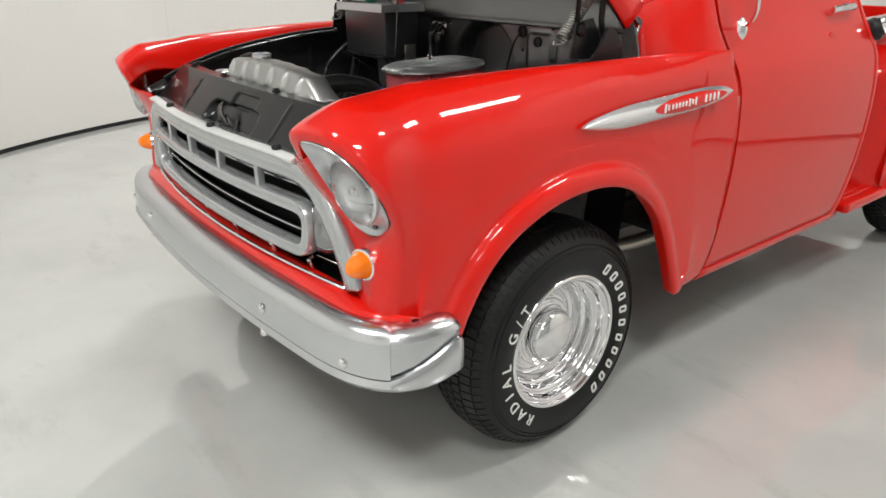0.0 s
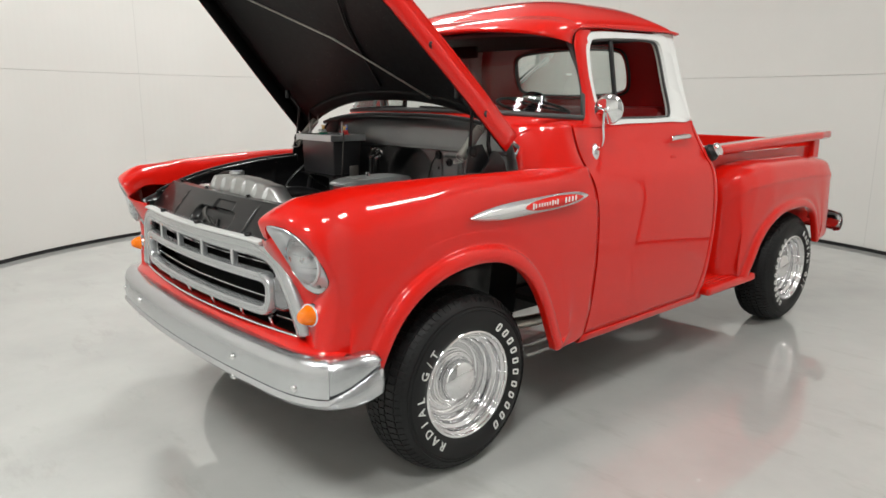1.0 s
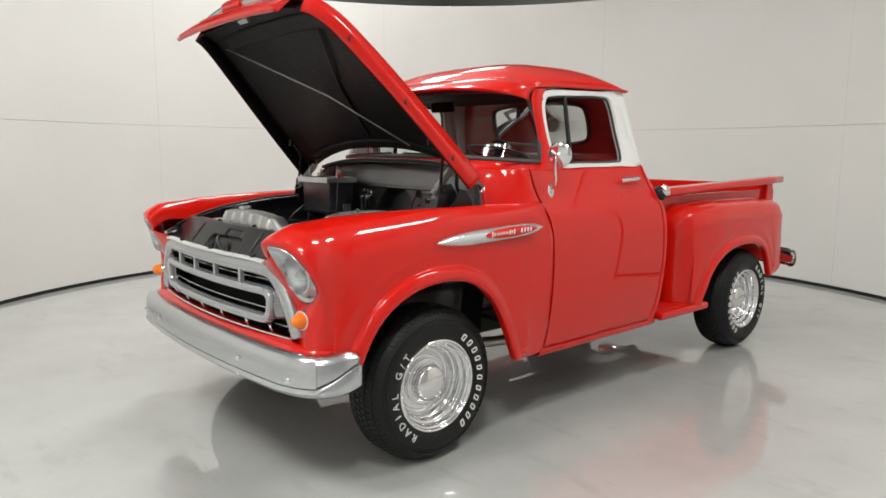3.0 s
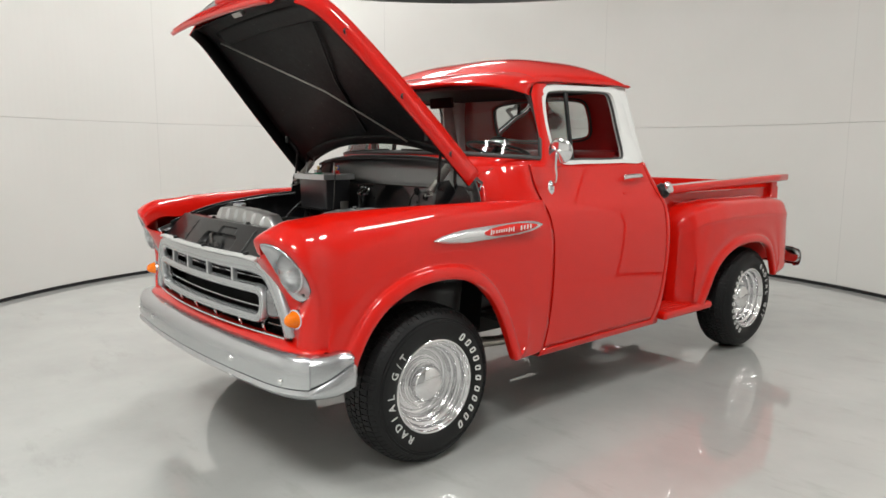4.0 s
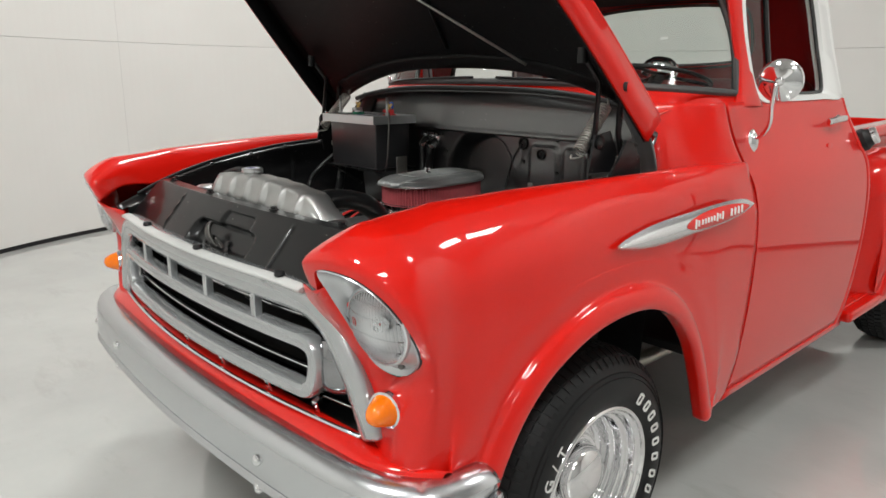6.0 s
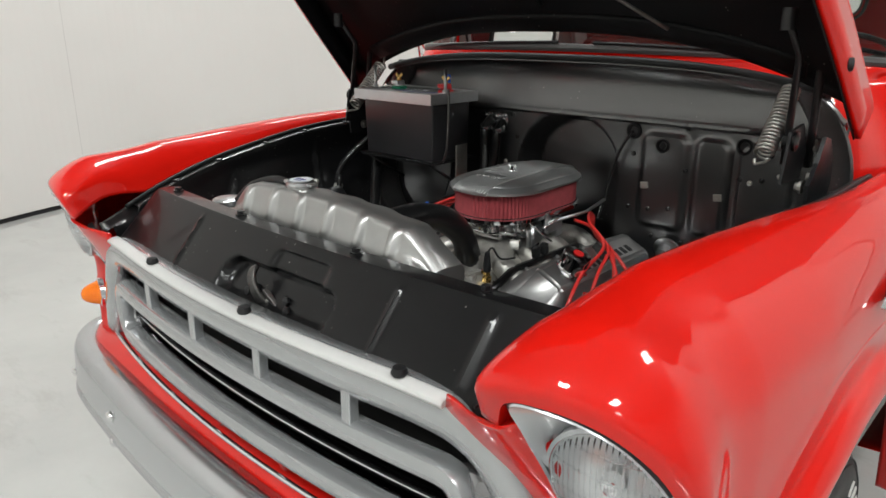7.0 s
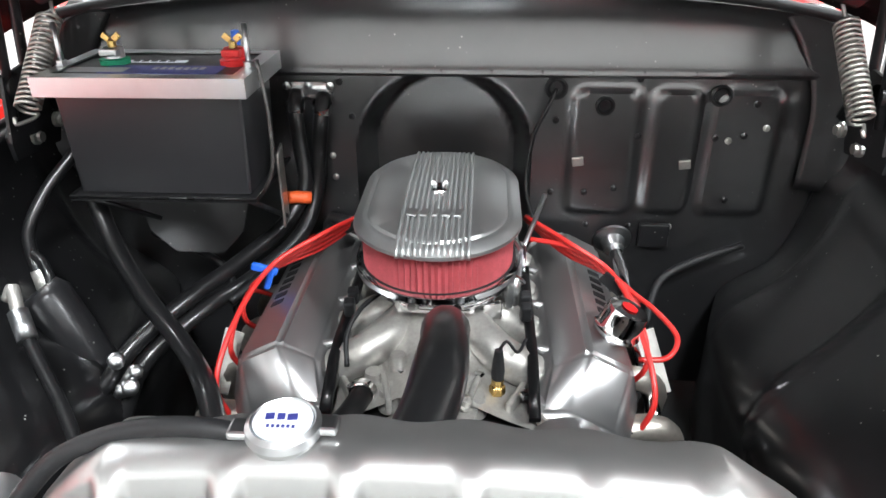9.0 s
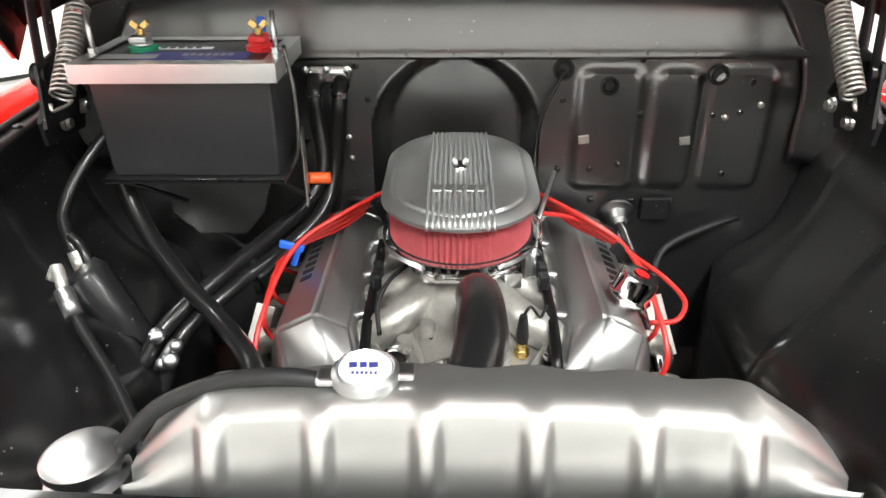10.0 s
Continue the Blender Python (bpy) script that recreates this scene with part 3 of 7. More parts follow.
    sig = part("turn_signal", lathe([(0.036, 0.0), (0.040, 0.004), (0.039, 0.016), (0.034, 0.018)], tm, 32), "chrome", truck, "chrome base of the turn signal")
    part("amber_lens", lathe([(0.036, 0.010), (0.0355, 0.016), (0.032, 0.022), (0.028, 0.036), (0.021, 0.050), (0.014, 0.058), (0.007, 0.061), (0.0, 0.062)], tm, 32), "amber", sig, "amber dome lens")
    # side spear badge
    c0, c1 = Vector((s * 0.924, -0.038, 1.004)), Vector((s * 0.936, 0.632, 1.034))
    yv = (c1 - c0).normalized()
    nv = Vector((s, 0, 0.14)).normalized()
    wv = yv.cross(nv).normalized() * (1 if s < 0 else -1)
    ln = (c1 - c0).length

    def spear(u):
        return 0.030 * math.sin(0.5 * math.pi * min(1.0, u / 0.36)) ** 0.62 if u < 0.60 else 0.030 * max(0.0, 1 - ((u - 0.60) / 0.40) ** 3.0) ** 0.5

    def bulge(u):
        return 0.008 + 0.011 * math.sin(math.pi * u) ** 0.6

    rows = []
    for u in 0.5 - 0.5 * np.cos(np.linspace(0.0, math.pi, 44)):
        w = max(0.0008, spear(u))
        rows.append([c0 + yv * ln * u + wv * w * q + nv * (bulge(u) * (1 - abs(q) ** 2.2)) for q in np.linspace(-1, 1, 11)])
    badge = part("fender_badge", grid(rows), "badge", truck, "chrome spear badge with a red inset")
    rows = []
    for u in 0.675 - 0.262 * np.cos(np.linspace(0.0, math.pi, 28)):
        q0 = max(0.0, 1 - abs((u - 0.675) / 0.262) ** 2.2) ** 0.5 * 0.76
        w = spear(u)
        rows.append([c0 + yv * ln * u + wv * w * q * q0 + nv * (bulge(u) * (1 - abs(q * q0) ** 2.2) + 0.0015) for q in np.linspace(-1, 1, 7)])
    part("inset", grid(rows), "red", badge)
    bm = bmesh.new()
    for k, (u, hh) in enumerate([(0.55, 0.024), (0.566, 0.016), (0.588, 0.014), (0.606, 0.014), (0.624, 0.014), (0.642, 0.014), (0.660, 0.014), (0.68, 0.022), (0.697, 0.014), (0.715, 0.022), (0.775, 0.021), (0.80, 0.021), (0.825, 0.021), (0.85, 0.021)]):
        u = 0.475 + (u - 0.55) * 1.28
        pc = c0 + yv * ln * u + nv * (bulge(u) + 0.002)
        rot = Matrix((yv, wv, nv)).transposed().to_4x4()
        add_box(bm, Matrix.Translation(pc) @ rot @ pose(0, 0, 0, 0, 0, -14), (0.008 if u > 0.76 else 0.0065, hh, 0.003), 0.0008, 1)
    tagged(part("script", bm, "letter", badge), kind="stuff")

# ---- lower front apron under the grille
rows = []
for x in np.linspace(-0.90, 0.90, 60):
    a = abs(x)
    bow = 0.055 * (1 - (a / 0.9) ** 2)
    back = 0.0 if a < 0.72 else ((a - 0.72) / 0.18) ** 2.2 * 0.075
    y0 = -0.632 - bow * 0.8 + back
    rows.append([(x, y0 + 0.045, 0.640 if a < 0.7 else 0.640 - (a - 0.7) * 0.2), (x, y0 + 0.004, 0.622), (x, y0 - 0.012, 0.596), (x, y0 - 0.004, 0.566), (x, y0 + 0.03, 0.548), (x, y0 + 0.12, 0.54)])
part("front_apron", grid(np.array([cr(r, 14) for r in rows])), "red", truck, "red rolled apron under the grille", solid=0.003)


# ---- grille
def ring_path(half_w_top, half_w_bot, z0, z1, r0, r1, y, bow, n=120):
    """A closed path in the grille's plane: wide at the bottom, rounded corners, bowed ahead in the middle."""
    pts = []
    corners = [((half_w_bot, z0), r0), ((half_w_top, z1), r1), ((-half_w_top, z1), r1), ((-half_w_bot, z0), r0)]
    for i, ((x, z), r) in enumerate(corners):
        p, q, w = Vector((x, z)), Vector(corners[i - 1][0]), Vector(corners[(i + 1) % 4][0])
        a, c = (q - p).normalized(), (w - p).normalized()
        ang = a.angle(c)
        d = r / math.tan(ang / 2)
        s0, s1 = p + a * d, p + c * d
        for k in range(9):
            f = k / 8
            pts.append((1 - f) ** 2 * s0 + 2 * f * (1 - f) * p + f * f * s1)
    out = []
    for i, p in enumerate(pts):
        q = pts[(i + 1) % len(pts)]
        m2 = max(1, int((q - p).length / 0.05))
        for k in range(m2):
            u = p.lerp(q, k / m2)
            out.append((u.x, y - bow * (1 - (u.x / 0.72) ** 2), u.y))
    return out


bm = bmesh.new()
half_u = [(0.726, 0.645), (0.716, 0.675), (0.684, 0.750), (0.638, 0.832), (0.603, 0.877), (0.555, 0.904), (0.49, 0.914), (0.30, 0.914), (0.0, 0.914)]
U = cr(half_u + [(-x, z) for x, z in half_u[-2::-1]], 110)
add_sweep(bm, [(-0.030, -0.034), (0.000, -0.035), (0.011, -0.030), (0.017, -0.015), (0.019, 0.0), (0.017, 0.015), (0.011, 0.030), (0.000, 0.035), (-0.030, 0.034)], [(x, -0.606 - 0.068 * (1 - (x / 0.72) ** 2), z) for x, z in U], side_of=(0, -1, 0))
grille = part("grille", bm, "silver", truck, "silver outer grille surround")
bm = bmesh.new()
add_sweep(bm, oval(0.006, 0.005, 8), [(x, -0.612 - 0.068 * (1 - (x / 0.72) ** 2), 0.640) for x in np.linspace(-0.70, 0.70, 30)], side_of=(0, -1, 0))
part("lower_strip", bm, "chrome", grille, "thin chrome strip along the bottom")
bm = bmesh.new()
INN = ring_path(0.575, 0.555, 0.697, 0.818, 0.05, 0.05, -0.612, 0.066)
add_sweep(bm, [(-0.022, -0.018), (0.004, -0.019), (0.012, -0.015), (0.016, 0.0), (0.012, 0.015), (0.004, 0.019), (-0.022, 0.018)], INN, side_of=(0, -1, 0), closed=True)
part("inner_bar", bm, "silver", grille, "silver floating inner grille bar")
for x in (-0.33, -0.11, 0.12, 0.35):
    part("divider", box(x, -0.612 - 0.066 * (1 - (x / 0.7) ** 2), 0.862, 0.022, 0.020, 0.078, 0.002), "silver", grille)
for s in (1, -1):
    bm = bmesh.new()
    add_sweep(bm, oval(0.024, 0.064, 20, 2.2), cr([(s * 0.545, -0.600, 0.762), (s * 0.580, -0.612, 0.764), (s * 0.612, -0.600, 0.767), (s * 0.636, -0.560, 0.770), (s * 0.640, -0.515, 0.770)], 18), side_of=(s * 0.3, -1, 0))
    part("bar_end", bm, "bar_chrome", grille, "chrome wrap-round end of the grille bar")
# broad louvres, grille shade put into their colour, with a bright front edge
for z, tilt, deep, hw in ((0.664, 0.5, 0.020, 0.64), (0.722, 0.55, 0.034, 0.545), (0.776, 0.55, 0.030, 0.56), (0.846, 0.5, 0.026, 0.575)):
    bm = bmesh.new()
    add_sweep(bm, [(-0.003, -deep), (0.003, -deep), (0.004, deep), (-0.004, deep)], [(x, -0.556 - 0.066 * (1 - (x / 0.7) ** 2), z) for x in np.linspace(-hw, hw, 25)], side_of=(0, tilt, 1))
    slat = part("backing_slat", bm, "shaded_chrome", grille, "polished louvre darkened for the shade inside the grille")
    bm = bmesh.new()
    add_tube(bm, [(x, -0.556 - 0.89 * deep - 0.066 * (1 - (x / 0.7) ** 2), z + 0.46 * deep) for x in np.linspace(-hw, hw, 25)], 0.0024, 6)
    part("slat_edge", bm, "chrome", slat, "bright front edge of the louvre")
# bright channel inside the floating bar
bm = bmesh.new()
c0 = np.array(INN)
rows = []
for f, dy in ((0.985, -0.004), (0.972, 0.010), (0.966, 0.03), (0.962, 0.045)):
    rows.append([(x * f, y + dy, 0.757 + (z - 0.757) * (1 - (1 - f) * 4)) for x, y, z in c0])
add_grid(bm, np.array(rows), close_v=True)
part("bar_channel", bm, "chrome", grille, "chrome channel inside the floating bar", solid=0.002)
for x in (-0.52, -0.30, -0.08, 0.14, 0.36, 0.54):
    part("slat_bracket", box(x, -0.585 - 0.066 * (1 - (x / 0.7) ** 2), 0.662, 0.016, 0.04, 0.036, 0.004, 20, 0, 12), "chrome", grille)
# black tray added round the grille's back, standing in for the shade inside
bm = bmesh.new()
tray_o = [(x, z) for x, z in U] + [(-0.69, 0.60), (0.69, 0.60)]
add_grid(bm, np.array([[(x * f, (-0.590 - 0.068 * (1 - (x / 0.72) ** 2)) if k == 0 else y1, 0.76 + (z - 0.76) * f) for x, z in tray_o] for k, (f, y1) in enumerate(((0.985, 0), (0.97, -0.56), (0.95, -0.515), (0.5, -0.510), (0.02, -0.510)))]), close_v=True)
part("dark_backing", bm, "under", grille, "black tray added to keep the grille's inside dark")
# bright lip over the grille, under the closed hood's edge
bm = bmesh.new()
add_sweep(bm, oval(0.014, 0.006, 12, 3), [(x, -0.618 - 0.075 * (1 - (x / 0.7) ** 2), 0.948 - 0.014 * max(0, (abs(x) - 0.40) / 0.2) ** 2) for x in np.linspace(-0.545, 0.545, 34)], side_of=(0, 1, 0.2))
part("grille_lip", bm, "lip", grille, "white painted lip on top of the grille")
for x in (-0.27, 0.10, 0.46):
    part("rubber_bumper", lathe([(0.011, 0), (0.013, 0.004), (0.010, 0.012), (0.0, 0.013)], pose(x, -0.614 - 0.075 * (1 - (x / 0.7) ** 2), 0.954), 12), "rubber", grille)

# ---- front bumper
bp = cr([(-0.935, -0.44), (-0.928, -0.52), (-0.890, -0.605), (-0.80, -0.660), (-0.55, -0.697), (0, -0.722), (0.55, -0.697), (0.80, -0.660), (0.890, -0.605), (0.928, -0.52), (0.935, -0.44)], 90)
bp = bp * np.array([1.010, 1.0]) + np.array([0.0, -0.016])
BUMPER_STEP = -0.624


def bumper_profile(e):
    """Section from the top flange down; past the corner the face sinks into a channel that narrows to the end."""
    d = 0.016 if e > 0 else 0.0
    ck = -0.040 + 0.078 * max(0.0, e)
    up = 0.054 + 0.006 * max(0.0, e)
    lip = 0.5 * (ck - 0.078)
    return [(-0.050, 0.082), (-0.022, 0.085), (-0.002, 0.080), (0.011, 0.068), (0.017, up), (0.0185 - d, up - 0.004), (0.021 - d, 0.5 * (up + ck) + 0.008), (0.0235 - d, 0.5 * (up + ck) - 0.012), (0.0235 - d, ck + 0.0025), (0.009 - d, ck),
            (0.021, ck - 0.003), (0.026, ck - 0.012), (0.029, lip), (0.024, -0.066), (0.010, -0.080), (-0.012, -0.086), (-0.035, -0.084)]


rows = []
for i, (x, y) in enumerate(bp):
    t = Vector(bp[min(i + 1, len(bp) - 1)] - bp[max(i - 1, 0)]).normalized()
    n = Vector((t.y, -t.x))
    end = max(0.0, (y + 0.56) / 0.104)
    sq = 1 - 0.16 * min(1, end) ** 3
    e = (y - BUMPER_STEP) / 0.17 if abs(x) > 0.8 else -1.0
    last = bp[max(i - 1, 0)] if x > 0 else bp[min(i + 1, len(bp) - 1)]
    steps = [0.0, e] if e > 0 and last[1] < BUMPER_STEP else [e]
    ring = [[(x + n.x * a, y + n.y * a, 0.528 + h * sq + 0.010 * min(1, end)) for a, h in bumper_profile(q)] for q in steps]
    rows += ring if x > 0 else ring[::-1]
bm = grid(rows)
for e in bm.edges:
    e.smooth = len(e.link_faces) < 2 or e.calc_face_angle() < 0.55
bumper = part("front_bumper", bm, "bumper", truck, "satin chrome wrap-round front bumper", solid=0.004)
for x, z in ((0.81, 0.512), (0.452, 0.533), (-0.452, 0.533), (-0.81, 0.512), (0.452, 0.462), (-0.452, 0.462)):
    i = int(np.argmin(np.abs(bp[:, 0] - x) + (bp[:, 1] > -0.55) * 9))
    t = Vector(bp[i + 1] - bp[i - 1]).normalized()
    ang = math.degrees(math.atan2(t.y, t.x))
    n = Vector((t.y, -t.x))
    q = bp[i] + np.array(n) * 0.022
    part("bolt", lathe([(0.014, 0), (0.0135, 0.004), (0.009, 0.009), (0.0, 0.011)], pose(q[0], q[1], z, 90, 0, ang), 16), "chrome", bumper)
for s in (1, -1):
    part("bumper_bracket", box(s * 0.42, -0.53, 0.52, 0.05, 0.26, 0.06, 0.006), "black", bumper)

# ---- hood, raised
HA = radians(46.5)
HINGE = Vector((0, 0.355, 1.281))


def hood_at(x, d, h):
    """A point of the raised hood: x across, d ahead of the hinge line, h above its skin line."""
    return (x, HINGE.y - d * math.cos(HA) + h * math.sin(HA), HINGE.z + d * math.sin(HA) + h * math.cos(HA))


hood_w = curve1([(-0.02, 0.777), (0.0, 0.775), (0.25, 0.745), (0.5, 0.705), (0.75, 0.655), (0.97, 0.600), (1.05, 0.56), (1.10, 0.52), (1.16, 0.50)])
NOSE_H = curve1([(0.0, 0.0), (0.80, 0.0), (0.97, -0.012), (1.04, -0.040), (1.09, -0.085), (1.12, -0.135), (1.135, -0.19)])


def hood_crown(q, d):
    return 0.088 * (1 - abs(q) ** 2.6) * (1 - 0.30 * d)


def hood_d(q, d):
    """The rear edge bows ahead in the middle."""
    return d + 0.125 * (1 - abs(q) ** 2.4) * max(0.0, 1 - d / 0.5) ** 1.5


skin, lining = [], []
for d in list(np.linspace(0.0, 0.95, 24)) + [0.99, 1.02, 1.05, 1.075, 1.10, 1.12, 1.13, 1.138]:
    w = hood_w(d)
    row, low = [], []
    for q in np.linspace(-1, 1, 41):
        row.append(hood_at(q * w, hood_d(q, max(0.0, d)) + 0.012 * (1 - q * q) * d, hood_crown(q, d) + 0.010 + NOSE_H(d)))
        low.append(hood_at(q * (w - 0.014), hood_d(q, min(d, 1.08)) - 0.01 * d, hood_crown(q, d) - 0.014 + 0.9 * NOSE_H(min(d, 1.10))))
    skin.append(row)
    lining.append(low)
hood = part("hood", grid(skin), "red", truck, "raised red hood with a rolled edge", solid=0.004)
part("hood_lining", grid(lining), "black_hood", hood, "black painted underside of the hood", solid=0.004)
for s in (1, -1):
    bm = bmesh.new()
    ds = np.linspace(-0.01, 1.07, 34)
    add_sweep(bm, [(-0.050, -0.005), (0.032, -0.005), (0.034, 0.005), (-0.050, 0.005)], [hood_at(s * (hood_w(d) - 0.004), d, -0.028 + 0.6 * NOSE_H(d)) for d in ds], side_of=lambda i: Vector(hood_at(0, 0.5, 1.0)) - Vector(hood_at(0, 0.5, 0.0)))
    part("side_flange", bm, "red", hood, "red rolled side edge of the hood")
    bm = bmesh.new()
    add_sweep(bm, [(-0.053, -0.0015), (0.020, -0.0015), (0.020, 0.0015), (-0.053, 0.0015)], [hood_at(s * (hood_w(d) - 0.0115), d, -0.028 + 0.6 * NOSE_H(d)) for d in ds], side_of=lambda i: Vector(hood_at(0, 0.5, 1.0)) - Vector(hood_at(0, 0.5, 0.0)))
    part("flange_lining", bm, "black_hood", hood, "black painted inside of the hood's edge")
    for d in (0.16, 0.50, 0.85):
        part("edge_buffer", lathe([(0.013, 0), (0.013, 0.010), (0.008, 0.014), (0, 0.014)], Matrix.Translation(hood_at(s * (hood_w(d) + 0.004), d, -0.045)) @ pose(0, 0, 0, 90, 0, 0 if s > 0 else 180) @ pose(0, 0, 0, 0, s * -60, 0), 14), "rubber", hood)
# front lip
bm = bmesh.new()
lipp = [hood_at(x, 1.140 - 0.02 * (abs(x) / 0.55) ** 2.4, -0.150) for x in np.linspace(-0.535, 0.535, 30)]
add_sweep(bm, [(-0.040, -0.012), (0.045, -0.012), (0.050, 0.008), (-0.040, 0.008)], lipp, side_of=lambda i: Vector(hood_at(0, 0.5, 1.0)) - Vector(hood_at(0, 0.5, 0.0)))
part("front_lip", bm, "red", hood, "red front lip of the hood")
# stiffeners under the hood: two crossed rods and a rib
bm = bmesh.new()
add_tube(bm, [hood_at(-0.52, 0.93, -0.02), hood_at(-0.02, 0.52, 0.035), hood_at(0.37, 0.17, 0.03)], 0.0042, 8)
part("brace_rod", bm, "steel", hood, "thin steel brace rod")
bm = bmesh.new()
add_tube(bm, [hood_at(0.40, 0.98, 0.01), hood_at(0.12, 0.56, 0.05), hood_at(0.03, 0.22, 0.06)], 0.006, 8)
part("cable", bm, "black_plastic", hood)
bm = bmesh.new()
add_sweep(bm, oval(0.03, 0.010, 12, 3), [hood_at(x, hood_d(x / 0.775, 0.05), hood_crown(x / 0.775, 0.05) - 0.02) for x in np.linspace(-0.66, 0.66, 24)], side_of=lambda i: Vector(hood_at(0, 0.6, 0)) - Vector(hood_at(0, 0.5, 0)))
part("stiffener", bm, "black_hood", hood, "black pressed stiffener")
bm = bmesh.new()
add_sweep(bm, oval(0.05, 0.020, 12, 3), [hood_at(x, 0.95, hood_crown(x / 0.62, 0.95) - 0.03) for x in np.linspace(-0.50, 0.50, 24)], side_of=lambda i: Vector(hood_at(0, 0.6, 0)) - Vector(hood_at(0, 0.5, 0)))
part("stiffener", bm, "black_hood", hood, "black pressed stiffener")
part("latch_striker", box(*hood_at(-0.12, 1.06, -0.02), 0.09, 0.05, 0.03, 0.006, -43), "steel", hood)
# chrome and red hood emblem on the nose
bm = bmesh.new()
em = [hood_at(x, 1.140 - 0.03 * (abs(x) / 0.34) ** 2, -0.060 + 0.01 * (1 - (abs(x) / 0.34) ** 2)) for x in np.linspace(-0.34, 0.34, 28)]
add_sweep(bm, oval(0.038, 0.022, 12), em, side_of=lambda i: Vector(hood_at(0, 0.6, 0)) - Vector(hood_at(0, 0.5, 0.4)))
emb = part("hood_emblem", bm, "silver", hood, "silver winged hood emblem")
bm = bmesh.new()
add_sweep(bm, oval(0.043, 0.026, 12), [hood_at(x, 1.142, -0.050) for x in np.linspace(-0.10, 0.10, 10)], side_of=lambda i: Vector(hood_at(0, 0.6, 0)) - Vector(hood_at(0, 0.5, 0.4)))
part("emblem_centre", bm, "red", emb)
for s in (1, -1):
    # hinge arm, spring and bracket
    hx = s * 0.64
    arm = part("hood_hinge", plate([(-0.075, -0.062), (0.055, -0.070), (0.072, -0.030), (0.060, 0.020), (0.022, 0.062), (-0.012, 0.070), (-0.040, 0.020), (-0.080, -0.020)], Matrix.Translation((hx + s * 0.072, 0.30, 1.150)) @ pose(0, 0, 0, 90, 0, 90), 0.008), "black", truck, "black hood hinge with a coil spring")
    bm = bmesh.new()
    add_tube(bm, [(hx + s * 0.04, 0.33, 1.15), (hx + s * 0.05, 0.29, 1.24), (hx + s * 0.045, 0.30, 1.36), (hx + s * 0.03, 0.25, 1.42)], 0.009, 8)
    part("arm", bm, "black", arm)
    part("hinge_plate", plate([(-0.06, -0.05), (0.05, -0.055), (0.07, 0.0), (0.03, 0.06), (-0.04, 0.05)], Matrix.Translation((hx + s * 0.035, 0.235, 1.185)) @ pose(0, 0, 0, 90, 0, 90), 0.006), "black", arm)
    part("pivot", lathe([(0.020, -0.012), (0.020, 0.012), (0.010, 0.016), (0, 0.016)], Matrix.Translation((hx + s * 0.035, 0.215, 1.215)) @ pose(0, 0, 0, 0, 90, 0), 16), "black_gloss", arm)
    bm = bmesh.new()
    add_tube(bm, [(s * 0.672, 0.20, 1.17), Vector(hood_at(s * 0.665, 0.16, -0.03)), Vector(hood_at(s * 0.655, 0.27, -0.03))], 0.0075, 8)
    add_lathe(bm, [(0.014, -0.02), (0.014, 0.02)], Matrix.Translation(hood_at(s * 0.658, 0.26, -0.035)), 10)
    part("prop_arm", bm, "black", arm, "black prop arm to the hood")
    a, b2 = Vector((s * 0.636, 0.185, 1.188)), Vector((s * 0.634, 0.300, 1.308))
    ax = (b2 - a).normalized()
    o1 = ax.orthogonal().normalized()
    o2 = ax.cross(o1)
    turns = 19
    path = [a.lerp(b2, k / (turns * 10)) + (o1 * math.cos(2 * math.pi * k / 10) + o2 * math.sin(2 * math.pi * k / 10)) * 0.0175 for k in range(turns * 10 + 1)]
    bm = bmesh.new()
    add_tube(bm, path, 0.0031, 6)
    add_tube(bm, cr([a + o1 * 0.0175, a - ax * 0.010 + o1 * 0.012, a - ax * 0.022, a - ax * 0.030 - o1 * 0.010, a - ax * 0.020 - o1 * 0.014], 14), 0.0031, 6)
    add_tube(bm, cr([b2 + o1 * 0.0175, b2 + ax * 0.008 + o1 * 0.010, b2 + ax * 0.020, b2 + ax * 0.032 - o1 * 0.004], 12), 0.0031, 6)
    part("spring", bm, "steel", arm, "bare steel coil spring")
    for dy, dz in ((0.03, 0.03), (0.05, -0.04), (-0.02, -0.05)):
        part("bolt", lathe([(0.014, 0), (0.014, 0.006), (0.009, 0.008), (0.009, 0.014), (0, 0.014)], Matrix.Translation((hx + s * 0.054, 0.29 + dy, 1.165 + dz)) @ pose(0, 0, 0, 0, -s * 90, 0), 10, False), "steel", arm)


